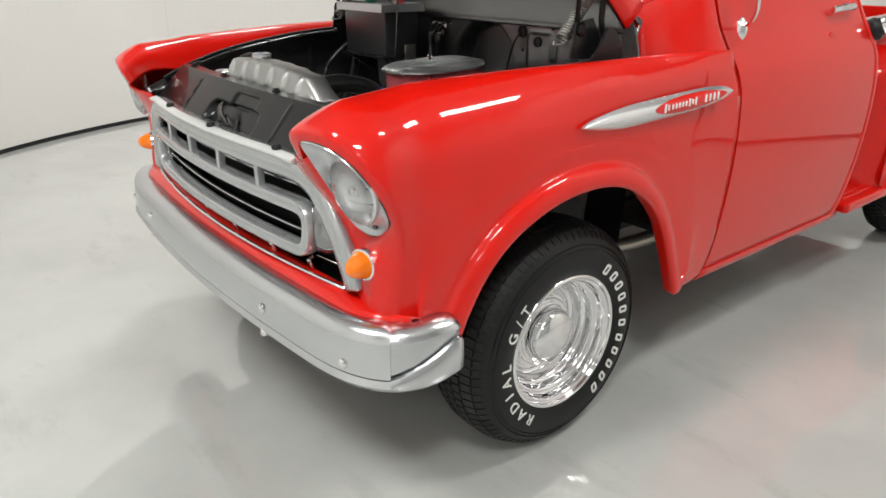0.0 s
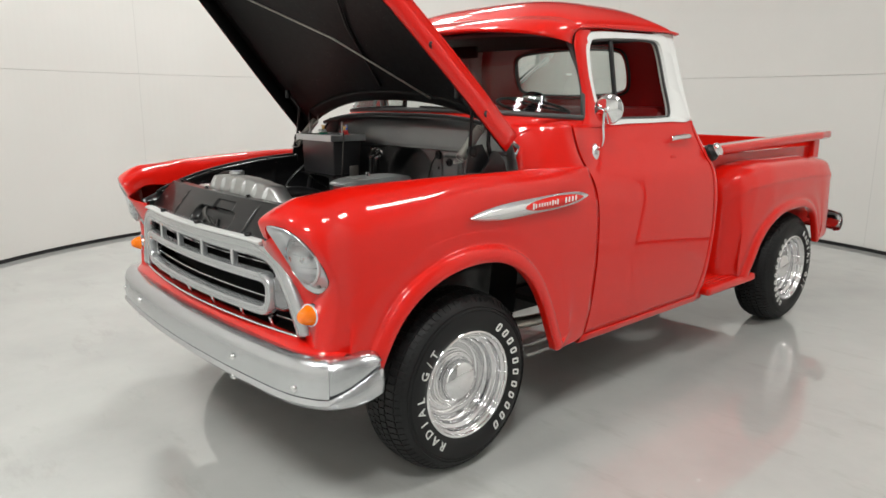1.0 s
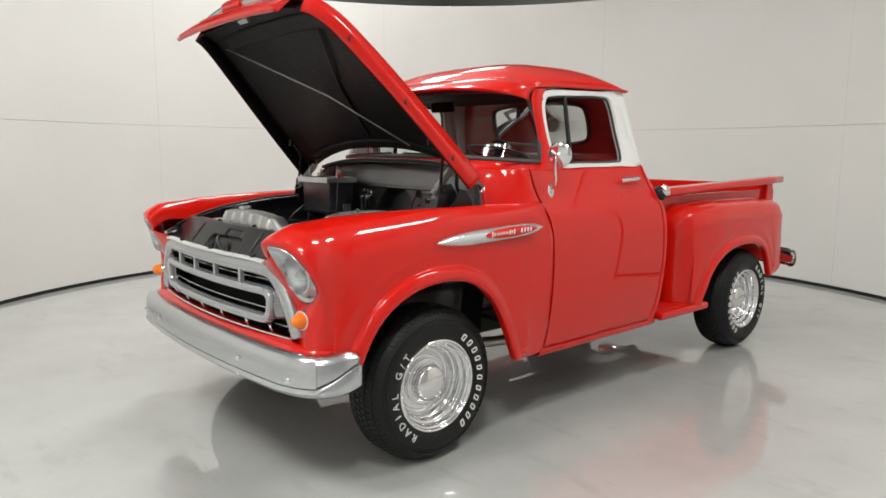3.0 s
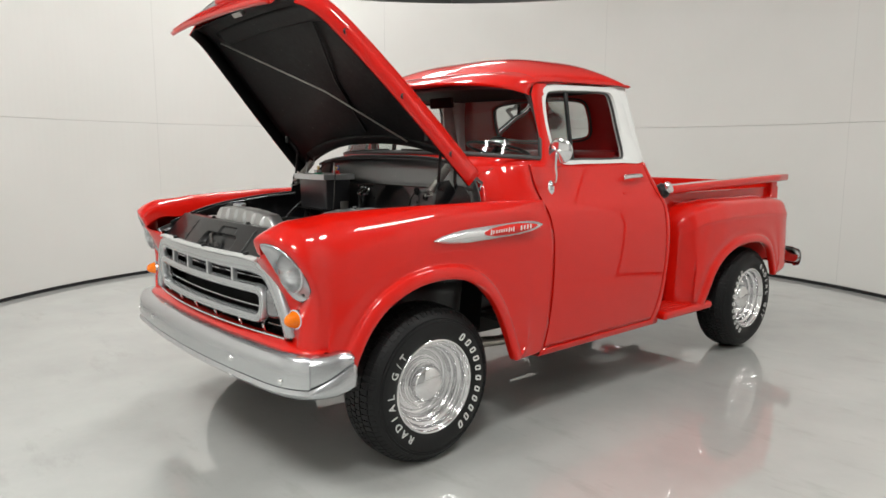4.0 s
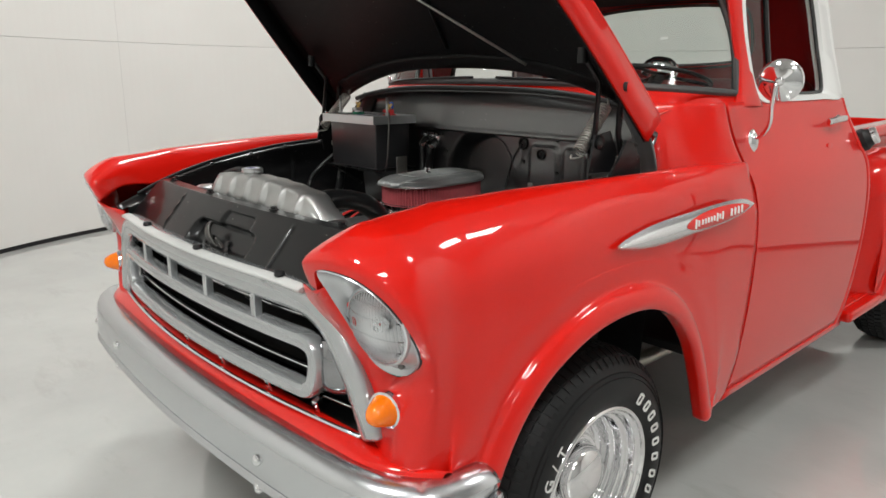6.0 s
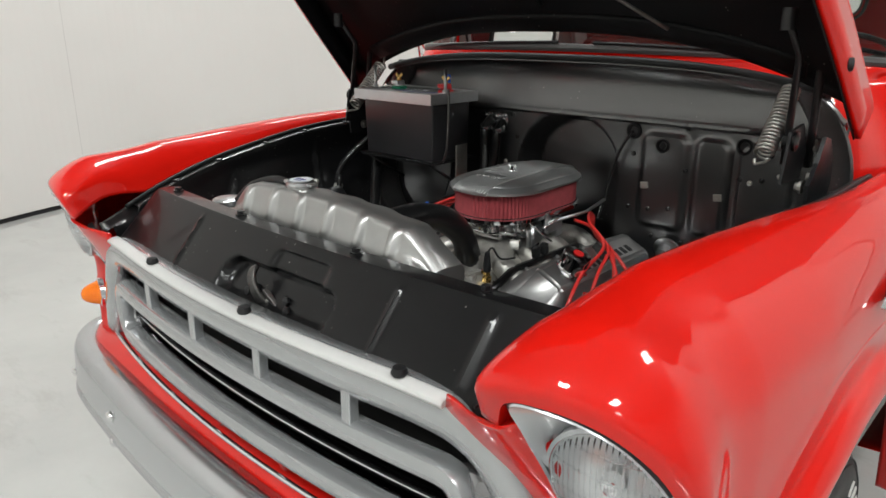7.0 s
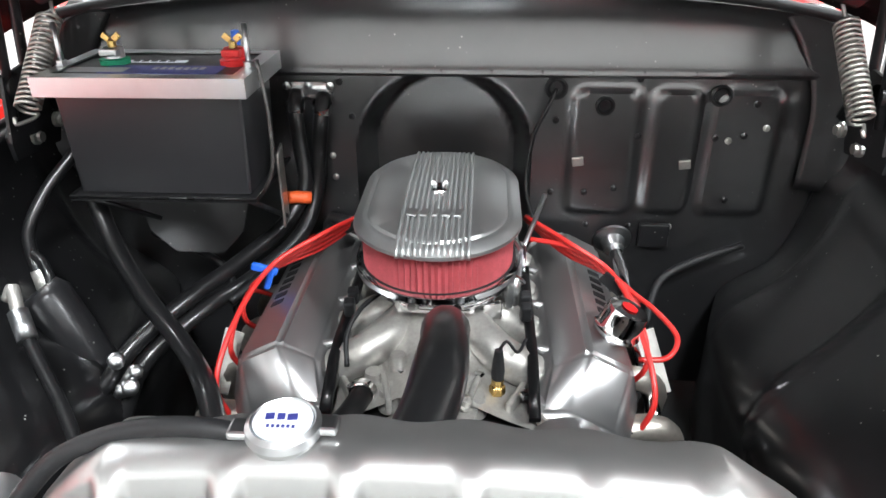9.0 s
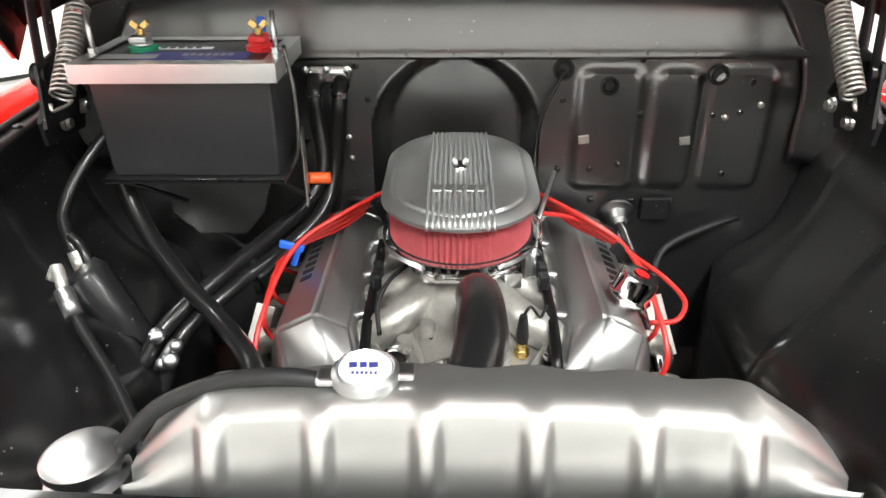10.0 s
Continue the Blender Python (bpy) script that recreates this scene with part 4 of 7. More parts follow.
# ---- wheels
def make_wheel(cx, cy, outer, steer=0.0):
    """A white-letter tyre on a chromed rally rim. outer is +1 or -1, the side that shows."""
    R, W = 0.357, 0.245
    base = pose(cx, cy, R, 0, 0, steer) @ pose(0, 0, 0, 0, 90 * outer, 0)
    half = W / 2
    body = [(0.198, half - 0.022), (0.212, half - 0.008), (0.236, half + 0.004), (0.268, half + 0.006), (0.296, half - 0.002), (0.318, half - 0.015), (0.333, half - 0.031),
            (0.343, half - 0.048), (0.3490, 0.045), (0.3500, 0.0), (0.3490, -0.045), (0.343, -half + 0.048), (0.333, -half + 0.031), (0.318, -half + 0.015), (0.27, -half - 0.004), (0.225, -half + 0.006), (0.198, -half + 0.022)]
    def tread_r(w):
        """Radius of the tread's face at a distance w from the tyre's middle."""
        return float(np.interp(abs(w), [0.0, 0.045, 0.072, 0.092, 0.106, 0.114], [0.3572, 0.3562, 0.3500, 0.3385, 0.3225, 0.3060]))

    bm = bmesh.new()
    sub = [(a[0] + (b2[0] - a[0]) * k / 2, a[1] + (b2[1] - a[1]) * k / 2) for a, b2 in zip(body, body[1:]) for k in range(2)] + [body[-1]]
    add_lathe(bm, sub, base, 72)
    add_lathe(bm, [(0.290, half - 0.001), (0.2915, half + 0.0025), (0.293, half - 0.002)], base, 72)
    add_lathe(bm, [(0.302, half - 0.006), (0.3035, half - 0.0025), (0.305, half - 0.008)], base, 72)
    wheel = part("wheel", bm, "tyre", truck, "black radial tyre with raised white lettering")
    bm = bmesh.new()
    n = 78
    for k in range(n):
        a0 = 2 * math.pi * k / n
        for lane, (x0, x1, skew) in enumerate([(-0.084, -0.054, 0.25), (-0.048, -0.019, -0.3), (-0.014, 0.014, 0.3), (0.019, 0.048, -0.3), (0.054, 0.084, 0.25)]):
            a = a0 + (0.5 if lane % 2 else 0) * 2 * math.pi / n
            w = 2 * math.pi / n * 0.40
            q = []
            for xx, sg in ((x0, -1), (x1, -1), (x1, 1), (x0, 1)):
                aa = a + sg * w + skew * (xx - (x0 + x1) / 2) * 1.2
                q.append((aa, xx))
            lo = [bm.verts.new(base @ Vector(((tread_r(xx) - 0.010) * math.cos(aa), (tread_r(xx) - 0.010) * math.sin(aa), xx))) for aa, xx in q]
            hi = [bm.verts.new(base @ Vector((tread_r(xx) * math.cos(aa), tread_r(xx) * math.sin(aa), xx))) for aa, xx in q]
            bm.faces.new(hi)
            for i in range(4):
                bm.faces.new((lo[i], lo[(i + 1) % 4], hi[(i + 1) % 4], hi[i]))
        # shoulder lug
        for sg in (-1, 1):
            q = [(a0 - 0.026, 0.089 * sg), (a0 + 0.026, 0.089 * sg), (a0 + 0.024, 0.103 * sg), (a0 + 0.020, 0.113 * sg), (a0 - 0.020, 0.113 * sg), (a0 - 0.024, 0.103 * sg)]
            hi = [bm.verts.new(base @ Vector((tread_r(xx) * math.cos(aa), tread_r(xx) * math.sin(aa), xx))) for aa, xx in q]
            lo = [bm.verts.new(base @ Vector(((tread_r(xx) - 0.012) * math.cos(aa), (tread_r(xx) - 0.012) * math.sin(aa), xx * 0.95))) for aa, xx in q]
            bm.faces.new((hi[0], hi[1], hi[2], hi[5]))
            bm.faces.new((hi[5], hi[2], hi[3], hi[4]))
            for i in range(6):
                bm.faces.new((lo[i], lo[(i + 1) % 6], hi[(i + 1) % 6], hi[i]))
    part("tread", bm, "tyre", wheel, "blocked tyre tread")
    rim = [(0.150, -half + 0.03), (0.198, -half + 0.02), (0.198, 0.0), (0.180, 0.005), (0.172, 0.01)]
    face = [(0.213, half - 0.020), (0.2135, half - 0.008), (0.207, half - 0.002), (0.201, half - 0.004), (0.197, half - 0.014), (0.190, half - 0.017), (0.186, half - 0.026), (0.183, half - 0.044),
            (0.174, half - 0.048), (0.170, half - 0.052), (0.167, half - 0.078), (0.160, half - 0.084), (0.153, half - 0.114), (0.142, half - 0.124), (0.131, half - 0.116), (0.118, half - 0.105), (0.110, half - 0.106), (0.100, half - 0.104)]
    part("rim", lathe([tuple(q) for q in cr(face + [(0.098, half - 0.12)], 70)], base, 72), "chrome", wheel, "chrome steel rim with a stepped lip")
    part("barrel", lathe(rim, base, 48), "steel", wheel)
    cap = [(0.107, half - 0.108), (0.109, half - 0.096), (0.103, half - 0.089), (0.093, half - 0.091), (0.088, half - 0.086), (0.084, half - 0.062), (0.076, half - 0.046), (0.057, half - 0.035), (0.030, half - 0.029), (0.0, half - 0.028)]
    hub = part("hub_cap", lathe([tuple(q) for q in cr(cap, 40)], base, 64), "chrome", wheel, "domed chrome hub cap")
    # white letters round the sidewall; trade words as plain blocks
    flat = half + 0.0062

    def at_angle(deg, r=0.247):
        """deg is counted clockwise from the top as one looks at the wheel from outside."""
        a = radians(deg)
        # local plane: x down to -z of the world, y along the truck
        fwd, up = math.sin(a) * r, math.cos(a) * r
        ctr = Vector((cx + outer * flat, cy + outer * fwd, R + up))
        tang = Vector((0, outer * math.cos(a), -math.sin(a)))
        rad = Vector((0, outer * math.sin(a), math.cos(a)))
        nn = tang.cross(rad)
        mm = Matrix((tang, rad, nn)).transposed().to_4x4()
        mm.translation = ctr
        return mm

    spin = 0 if cy < 1 else 176
    for word, a0, a1 in ((6, 36, 92), (5, 104, 146)):
        for k in range(word):
            a = a0 + (a1 - a0) * k / (word - 1) + spin
            o = round_rect(0.024, 0.034, 0.007, 3)
            bm = bmesh.new()
            n = len(o)
            ring = [[bm.verts.new(at_angle(a) @ Vector((x * f + y * 0.18, y * g, h))) for x, y in o] for f, g, h in ((1, 1, 0), (1, 1, 0.0016), (0.42, 0.60, 0.0016), (0.42, 0.60, 0))]
            for u, w2 in zip(ring, ring[1:]):
                for i in range(n):
                    bm.faces.new((u[i], u[(i + 1) % n], w2[(i + 1) % n], w2[i]))
            part("letter_block", bm, "letter", wheel)
    for txt, angs in (("RADIAL", np.linspace(216, 272, 6)), ("G/T", (293, 303, 312))):
        for ch, a in zip(txt, angs):
            letters(ch, 0.047, at_angle(a + spin, 0.247) @ Matrix.Scale(1.0, 4), "letter", wheel, "letter", 0.0016)
    return wheel


for cy in (0.0, 2.90):
    for s in (1, -1):
        make_wheel(s * 0.780, cy, s)
for cy in (0.0, 2.90):
    part("axle", tube([(-0.70, cy, 0.36), (0.70, cy, 0.36)], 0.035 if cy < 1 else 0.045, 12), "under", truck)

# ---- cab: door line, cowl, roof
gap_r = curve1([(0.34, 1.66), (0.40, 1.69), (0.50, 1.735), (0.75, 1.775), (0.98, 1.77), (1.08, 1.755), (1.20, 1.695), (1.32, 1.655)])
cab_r = curve1([(0.34, 1.74), (0.45, 1.795), (0.75, 1.835), (1.0, 1.83), (1.12, 1.80), (1.22, 1.745), (1.32, 1.70), (1.5, 1.665), (1.75, 1.60)])


def side_point(s, y, z, out=0.0):
    return (s * (side_x(z) + out), y, z)


for s in (1, -1):
    bm = bmesh.new()
    zs = np.linspace(0.395, 1.318, 46)
    rows = []
    for z in zs:
        a, c = gap_f(z) + 0.004, gap_r(z) - 0.004
        r = [side_point(s, a, z, -0.010)] + [side_point(s, a + (c - a) * f, z) for f in np.concatenate([[0.003], np.linspace(0.012, 0.988, 24), [0.997]])] + [side_point(s, c, z, -0.010)]
        rows.append(r)
    add_grid(bm, np.array(rows))
    door = part("door", bm, "red", truck, "closed red door with a chrome handle", solid=0.006)
    # rocker below the door
    bm = bmesh.new()
    rk = [[(s * (side_x(0.39) - 0.004 + a), y, z) for a, z in ((0.0, 0.392), (0.006, 0.385), (0.005, 0.368), (-0.006, 0.352), (-0.06, 0.348))] for y in np.linspace(0.70, 1.76, 20)]
    add_grid(bm, np.array(rk))
    part("rocker", bm, "red", truck, solid=0.004)
    # body side behind the door, round to the back wall
    rows = []
    for z in np.linspace(0.36, 1.318, 40):
        a, c = gap_r(z) + 0.003, cab_r(z)
        x = side_x(z)
        rows.append(cr([(s * (x - 0.008), a, z), (s * x, a + 0.004, z), (s * x, c - 0.03, z), (s * (x - 0.02), c, z), (s * (x - 0.06), c + 0.012, z), (s * (x - 0.20), c + 0.018, z), (0.0, c + 0.022, z)], 30))
    part("cab_corner", grid(rows), "red", truck, solid=0.004)
    # cowl side between hood, fender and door
    rows = []
    for z in np.linspace(1.10, 1.318, 18):
        a = 0.425 + 0.02 * (z - 1.1) / 0.2
        c = gap_f(z) - 0.003
        x1 = side_x(z)
        x0 = 0.752 - 0.10 * ((z - 1.10) / 0.22) ** 2
        rows.append(cr([(s * (x0 - 0.03), a - 0.012, z), (s * (x0 + 0.002), a, z), (s * (x0 + 0.35 * (x1 - x0)), a + 0.09, z), (s * (x1 - 0.010), c - 0.06, z), (s * x1, c - 0.006, z), (s * (x1 - 0.008), c, z)], 22))
    part("cowl_side", grid(rows), "red", truck, solid=0.004)
    lin = []
    for z in np.linspace(0.98, 1.322, 14):
        x0 = 0.752 - 0.10 * max(0.0, (z - 1.10) / 0.22) ** 2
        lin.append(cr([(s * (x0 - 0.075), 0.432, z), (s * (x0 - 0.040), 0.418, z), (s * (x0 - 0.016), 0.408, z), (s * (x0 + 0.004), 0.404, z)], 10))
    part("cowl_lining", grid(lin), "black_lit", truck, "black painted corner of the cowl", solid=0.003)
    # door upper frame and pillars (white)
    def wpt(y, z, out=0.0):
        return (s * (side_x(z) + out), y, z)

    # opening and outer edge of the frame, in (y, z)
    inner = [(0.898, 1.362), (0.866, 1.45), (0.850, 1.56), (0.852, 1.635), (0.874, 1.674), (0.930, 1.685), (1.10, 1.696), (1.32, 1.703), (1.405, 1.692), (1.432, 1.64), (1.462, 1.50), (1.487, 1.375), (1.478, 1.345), (1.42, 1.338), (1.1, 1.336), (0.945, 1.338)]
    outer = [(0.870, 1.352), (0.842, 1.45), (0.824, 1.56), (0.823, 1.650), (0.843, 1.700), (0.905, 1.718), (1.10, 1.728), (1.33, 1.734), (1.47, 1.734), (1.53, 1.64), (1.575, 1.50), (1.635, 1.375), (1.655, 1.322), (1.45, 1.315), (1.1, 1.313), (0.930, 1.315)]
    ci, co = cr(inner, 96, True), cr(outer, 96, True)
    bm = bmesh.new()
    rws = []
    for f, o in ((0.0, -0.035), (0.0, -0.006), (0.10, 0.004), (0.9, 0.004), (1.0, -0.004), (1.0, -0.03)):
        cc = ci * (1 - f) + co * f
        rws.append([wpt(y, z, o) for y, z in cc])
    add_grid(bm, np.array(rws), close_v=True)
    wf = part("window_frame", bm, "white", door, "white painted door window frame")
    bm = bmesh.new()
    add_tube(bm, [wpt(y, z, -0.012) for y, z in ci * 0.985 + np.array([1.1, 1.51]) * 0.015], 0.007, 8, closed=True)
    part("window_seal", bm, "gasket", door)
    # vent window divider
    bm = bmesh.new()
    add_sweep(bm, [(-0.006, -0.009), (0.006, -0.009), (0.006, 0.009), (-0.006, 0.009)], [wpt(1.028, z, -0.012) for z in np.linspace(1.335, 1.69, 8)], side_of=(s, 0, 0))
    part("vent_divider", bm, "black_plastic", door)
    bm = bmesh.new()
    add_tube(bm, [wpt(1.042, z, -0.014) for z in np.linspace(1.335, 1.69, 8)], 0.006, 8)
    part("vent_seal", bm, "rubber", door)
    yz = [(0.885 + (0.04 if z < 1.40 else 0.0), z) for z in np.linspace(1.345, 1.66, 6)]
    g = part("vent_glass", grid([[wpt(a, z, -0.016), wpt(1.020, z, -0.016)] for a, z in yz]), "glass", door)
    g.visible_shadow = False
    # rear quarter above the belt (white), behind the window frame, round to the back
    rows = []
    for z in np.linspace(1.318, 1.74, 18):
        x = side_x(z)
        a = float(np.interp(z, [1.306, 1.32, 1.375, 1.5, 1.64, 1.734], [1.655, 1.655, 1.633, 1.573, 1.528, 1.468]))
        c = cab_r(z)
        rows.append(cr([(s * (x - 0.016), a - 0.01, z), (s * (x - 0.006), a + 0.012, z), (s * (x - 0.004), a + 0.45 * (c - a), z), (s * (x - 0.02), c - 0.02, z), (s * (x - 0.07), c + 0.012, z), (s * (x - 0.13), c + 0.02, z)], 14))
    part("rear_pillar", grid(rows), "white", truck, "white painted rear pillar", solid=0.004)
    # red windscreen pillar
    rows = []
    for z in np.linspace(1.305, 1.72, 16):
        x = side_x(z)
        f0 = float(np.interp(z, [1.30, 1.335, 1.45, 1.56, 1.67, 1.72], [0.755, 0.790, 0.800, 0.785, 0.770, 0.80]))
        f1 = float(np.interp(z, [1.30, 1.37, 1.45, 1.56, 1.64, 1.72], [0.92, 0.880, 0.856, 0.840, 0.838, 0.86]))
        rows.append(cr([(s * (x - 0.035), f0 + 0.02, z), (s * (x - 0.016), f0 - 0.004, z), (s * (x - 0.002), f0 + 0.018, z), (s * (x - 0.0), f1 + 0.012, z), (s * (x - 0.03), f1 + 0.02, z)], 14))
    part("windscreen_pillar", grid(rows), "red", truck, "red windscreen pillar")
    # handle, lock, mirror
    hb = Vector(side_point(s, 1.515, 1.240, 0.0))
    bm = bmesh.new()
    add_sweep(bm, oval(0.008, 0.013, 10), cr([hb + Vector((s * 0.026, -0.115, -0.004)), hb + Vector((s * 0.034, -0.06, 0.002)), hb + Vector((s * 0.034, 0.03, 0.004)), hb + Vector((s * 0.024, 0.066, 0.0))], 16), side_of=(s, 0, 0))
    add_lathe(bm, [(0.017, 0), (0.017, 0.006), (0.011, 0.014), (0.010, 0.032), (0, 0.034)], Matrix.Translation(hb + Vector((-s * 0.002, 0.05, 0))) @ pose(0, 0, 0, 0, 90 * s, 0), 16)
    part("door_handle", bm, "chrome", door, "chrome pull handle")
    part("lock", lathe([(0.013, 0), (0.012, 0.004), (0.0, 0.006)], Matrix.Translation(side_point(s, 1.420, 1.150, -0.001)) @ pose(0, 0, 0, 0, 80 * s, 0) @ Matrix.Diagonal((0.8, 2.2, 1, 1)), 20), "red", door, "red oval lock cover")
    mb = Vector((s * 0.838, 0.800, 1.206))
    bm = bmesh.new()
    add_lathe(bm, [(0.024, -0.006), (0.025, 0.004), (0.018, 0.012), (0.010, 0.020), (0.0, 0.023)], Matrix.Translation(mb + Vector((s * 0.002, 0.0, -0.012))) @ pose(0, 0, 0, 0, 90 * s, 0) @ Matrix.Diagonal((1.7, 0.85, 1, 1)), 20)
    add_tube(bm, cr([mb + Vector((s * 0.01, 0.0, 0.0)), mb + Vector((s * 0.035, -0.010, 0.012)), mb + Vector((s * 0.066, -0.033, 0.050)), mb + Vector((s * 0.072, -0.048, 0.110)), mb + Vector((s * 0.080, -0.052, 0.172))], 20), 0.0065, 10)
    arm = part("mirror_arm", bm, "chrome", door, "curved chrome mirror arm")
    part("mirror_head", lathe([(0.0, -0.034), (0.008, -0.033), (0.011, -0.027), (0.013, -0.022), (0.040, -0.013), (0.056, -0.007), (0.062, -0.003), (0.064, 0.003), (0.060, 0.006), (0.056, 0.003), (0.0, 0.003)], Matrix.Translation(mb + Vector((s * 0.080, -0.024, 0.177))) @ pose(0, 0, 0, -84, 0, s * 14), 36), "chrome", door, "round chrome door mirror")
# fuel filler on the cab corner
fm = Matrix.Translation((0.858, 1.790, 1.150)) @ pose(0, 0, 0, 0, 62, 12)
ff = part("fuel_filler", lathe([(0.045, -0.01), (0.046, 0.012), (0.038, 0.022), (0.034, 0.034)], fm, 24), "rubber", truck, "black fuel filler grommet")
part("fuel_cap", lathe([(0.030, 0.03), (0.036, 0.036), (0.036, 0.050), (0.030, 0.056), (0.0, 0.058)], fm, 28), "chrome", ff, "round chrome fuel cap")

# windscreen and its frame
def ws_point(f, u, out=0.0):
    """f runs from one corner (-1) to the other (+1), u from the bottom (0) to the top (1)."""
    q = abs(f)
    xb, xt = 0.775, 0.672
    yb = 0.470 + 0.24 * q ** 2.6 + 0.085 * q ** 8
    yt = 0.700 + 0.075 * q ** 2.6 + 0.015 * q ** 8
    zb = 1.372 - 0.028 * q ** 2
    zt = 1.722 - 0.040 * q ** 2
    x = (xb * (1 - u) + xt * u) * math.sin(f * math.pi / 2 * 0.96) / math.sin(math.pi / 2 * 0.96)
    x += math.copysign(0.018 * q ** 6 * math.sin(math.pi * u), f)
    y = yb * (1 - u) + yt * u + (0.040 * q ** 8 - 0.02) * math.sin(math.pi * u)
    return (x * (1 + out * 0.3), y - out, zb * (1 - u) + zt * u)


FL = np.linspace(-1, 1, 41)
glass = part("windscreen", grid([[ws_point(f, u) for f in FL] for u in np.linspace(0.0, 1.0, 10)]), "glass", truck, "wrap-round windscreen glass")
glass.visible_shadow = False
bm = bmesh.new()
loop = [ws_point(f, 0.0, 0.004) for f in FL] + [ws_point(1, u, 0.004) for u in np.linspace(0.1, 0.9, 8)] + [ws_point(f, 1.0, 0.004) for f in FL[::-1]] + [ws_point(-1, u, 0.004) for u in np.linspace(0.9, 0.1, 8)]
add_tube(bm, loop, 0.012, 8, closed=True)
part("windscreen_seal", bm, "gasket", glass, "black rubber windscreen seal")
# cowl top, from the firewall to the glass
cw = []
for f in FL:
    g0 = ws_point(f, 0.0)
    xw = g0[0] / 0.775
    z_f = 1.318 - 0.055 * abs(xw) ** 3.2
    cw.append(cr([(xw * 0.70, 0.446, z_f - 0.012), (xw * 0.70, 0.449, z_f + 0.006), (xw * 0.705, 0.456, z_f + 0.016), (xw * 0.73, 0.456 + (g0[1] - 0.456) * 0.5, 0.5 * (z_f + g0[2]) + 0.010), (g0[0] * 1.01, g0[1] - 0.012, g0[2] - 0.010), (g0[0], g0[1] + 0.02, g0[2] - 0.012)], 12))
part("cowl_top", grid(cw), "red", truck, "red cowl panel below the windscreen", solid=0.003)
# fill between the cowl and the door's top front corner
for s in (1, -1):
    rows = []
    for k, f in enumerate(np.linspace(0.66, 1.0, 16)):
        g0 = ws_point(s * f, 0.0)
        rows.append(cr([(g0[0], g0[1] - 0.002, g0[2] - 0.010), (s * (abs(g0[0]) + 0.012), g0[1] + 0.002, g0[2] - 0.025), (s * min(side_x(1.28), abs(g0[0]) + 0.05), g0[1] + 0.01 - 0.03 * (1 - k / 15), 1.26)], 8))
    part("cowl_corner", grid(rows), "red", truck)
    bm = bmesh.new()
    add_tube(bm, cr([ws_point(s * 0.52, 0.0, 0.035), ws_point(s * 0.42, 0.02, 0.024), ws_point(s * 0.24, 0.035, 0.020), ws_point(s * 0.05, 0.045, 0.018)], 14), 0.0045, 6)
    part("wiper", bm, "black_plastic", truck)

# roof skin
rows = []
for v2 in np.linspace(0, 1, 26):
    y = 0.735 + v2 * (1.605 - 0.735)
    w = 0.728 if v2 > 0.15 else 0.728 - 0.05 * ((0.15 - v2) / 0.15) ** 2
    zr = 1.738 + 0.018 * v2 - (0.022 * ((0.12 - v2) / 0.12) ** 2 if v2 < 0.12 else 0) - (0.0 if v2 < 0.9 else 0.01 * ((v2 - 0.9) / 0.1) ** 2)
    top = 0.156 * (max(0.0, 1 - abs((v2 - 0.52) / 0.54) ** 3.2)) + 0.006
    r = []
    for q in np.linspace(-1, 1, 41):
        h = top * (1 - abs(q) ** 3.4) ** 0.75
        bow = 0.05 * (1 - q * q) * (1 if v2 > 0.5 else -1) * abs(v2 - 0.5) * 2
        r.append((q * w, y + bow * (0.9 if v2 < 0.5 else 1.5), zr + h))
    rows.append(r)
roof = part("roof", grid(rows), "red", truck, "domed red cab roof", solid=0.005)
for s in (1, -1):
    bm = bmesh.new()
    add_sweep(bm, [(-0.008, -0.004), (0.014, -0.006), (0.016, 0.002), (-0.006, 0.008)], cr([(s * 0.675, 0.745, 1.695), (s * 0.715, 0.78, 1.722), (s * 0.732, 0.90, 1.736), (s * 0.735, 1.2, 1.744), (s * 0.734, 1.52, 1.750), (s * 0.725, 1.595, 1.746)], 26), side_of=(s, 0, 0))
    part("drip_rail", bm, "red", roof)
    # Near black puts the cab's dark inside into the lining's colour.
    part("roof_lining", grid([[(s * x, y, 1.725) for x in (0.0, 0.35, 0.70)] for y in (0.76, 1.2, 1.62)]), "under", roof)
# sun visor over the windscreen
rows = []
for f in np.linspace(-1, 1, 35):
    q = abs(f)
    x = 0.725 * math.sin(f * math.pi / 2 * 0.97) / math.sin(math.pi / 2 * 0.97)
    y0 = 0.735 + 0.06 * q ** 3
    z0 = 1.765 - 0.055 * q ** 4 + 0.03 * (1 - q ** 2)
    y1 = 0.520 + 0.235 * q ** 2.6
    z1 = 1.733 - 0.064 * q ** 2.2
    rows.append(cr([(x, y0 + 0.03, z0 + 0.008), (x, y0, z0), (x, y0 * 0.45 + y1 * 0.55, z0 * 0.5 + z1 * 0.5 + 0.016), (x, y1, z1), (x, y1 + 0.008, z1 - 0.012)], 14))
visor = part("sun_visor", grid(rows), "red", truck, "red sun visor over the windscreen", solid=0.004)
# Black sheet added below the red visor to carry its shade.
part("visor_dark_sheet", grid([[(x * 0.99, y + 0.006, z - 0.011) for x, y, z in r[:11]] for r in rows]), "black_hood", visor, "black sheet added for the shade under the visor")
# back wall of the cab with its wide window
bm = bmesh.new()
oi = cr([(-0.365, 1.462), (0.365, 1.462), (0.405, 1.492), (0.400, 1.655), (0.360, 1.687), (-0.360, 1.687), (-0.400, 1.655), (-0.405, 1.492)], 80, True)
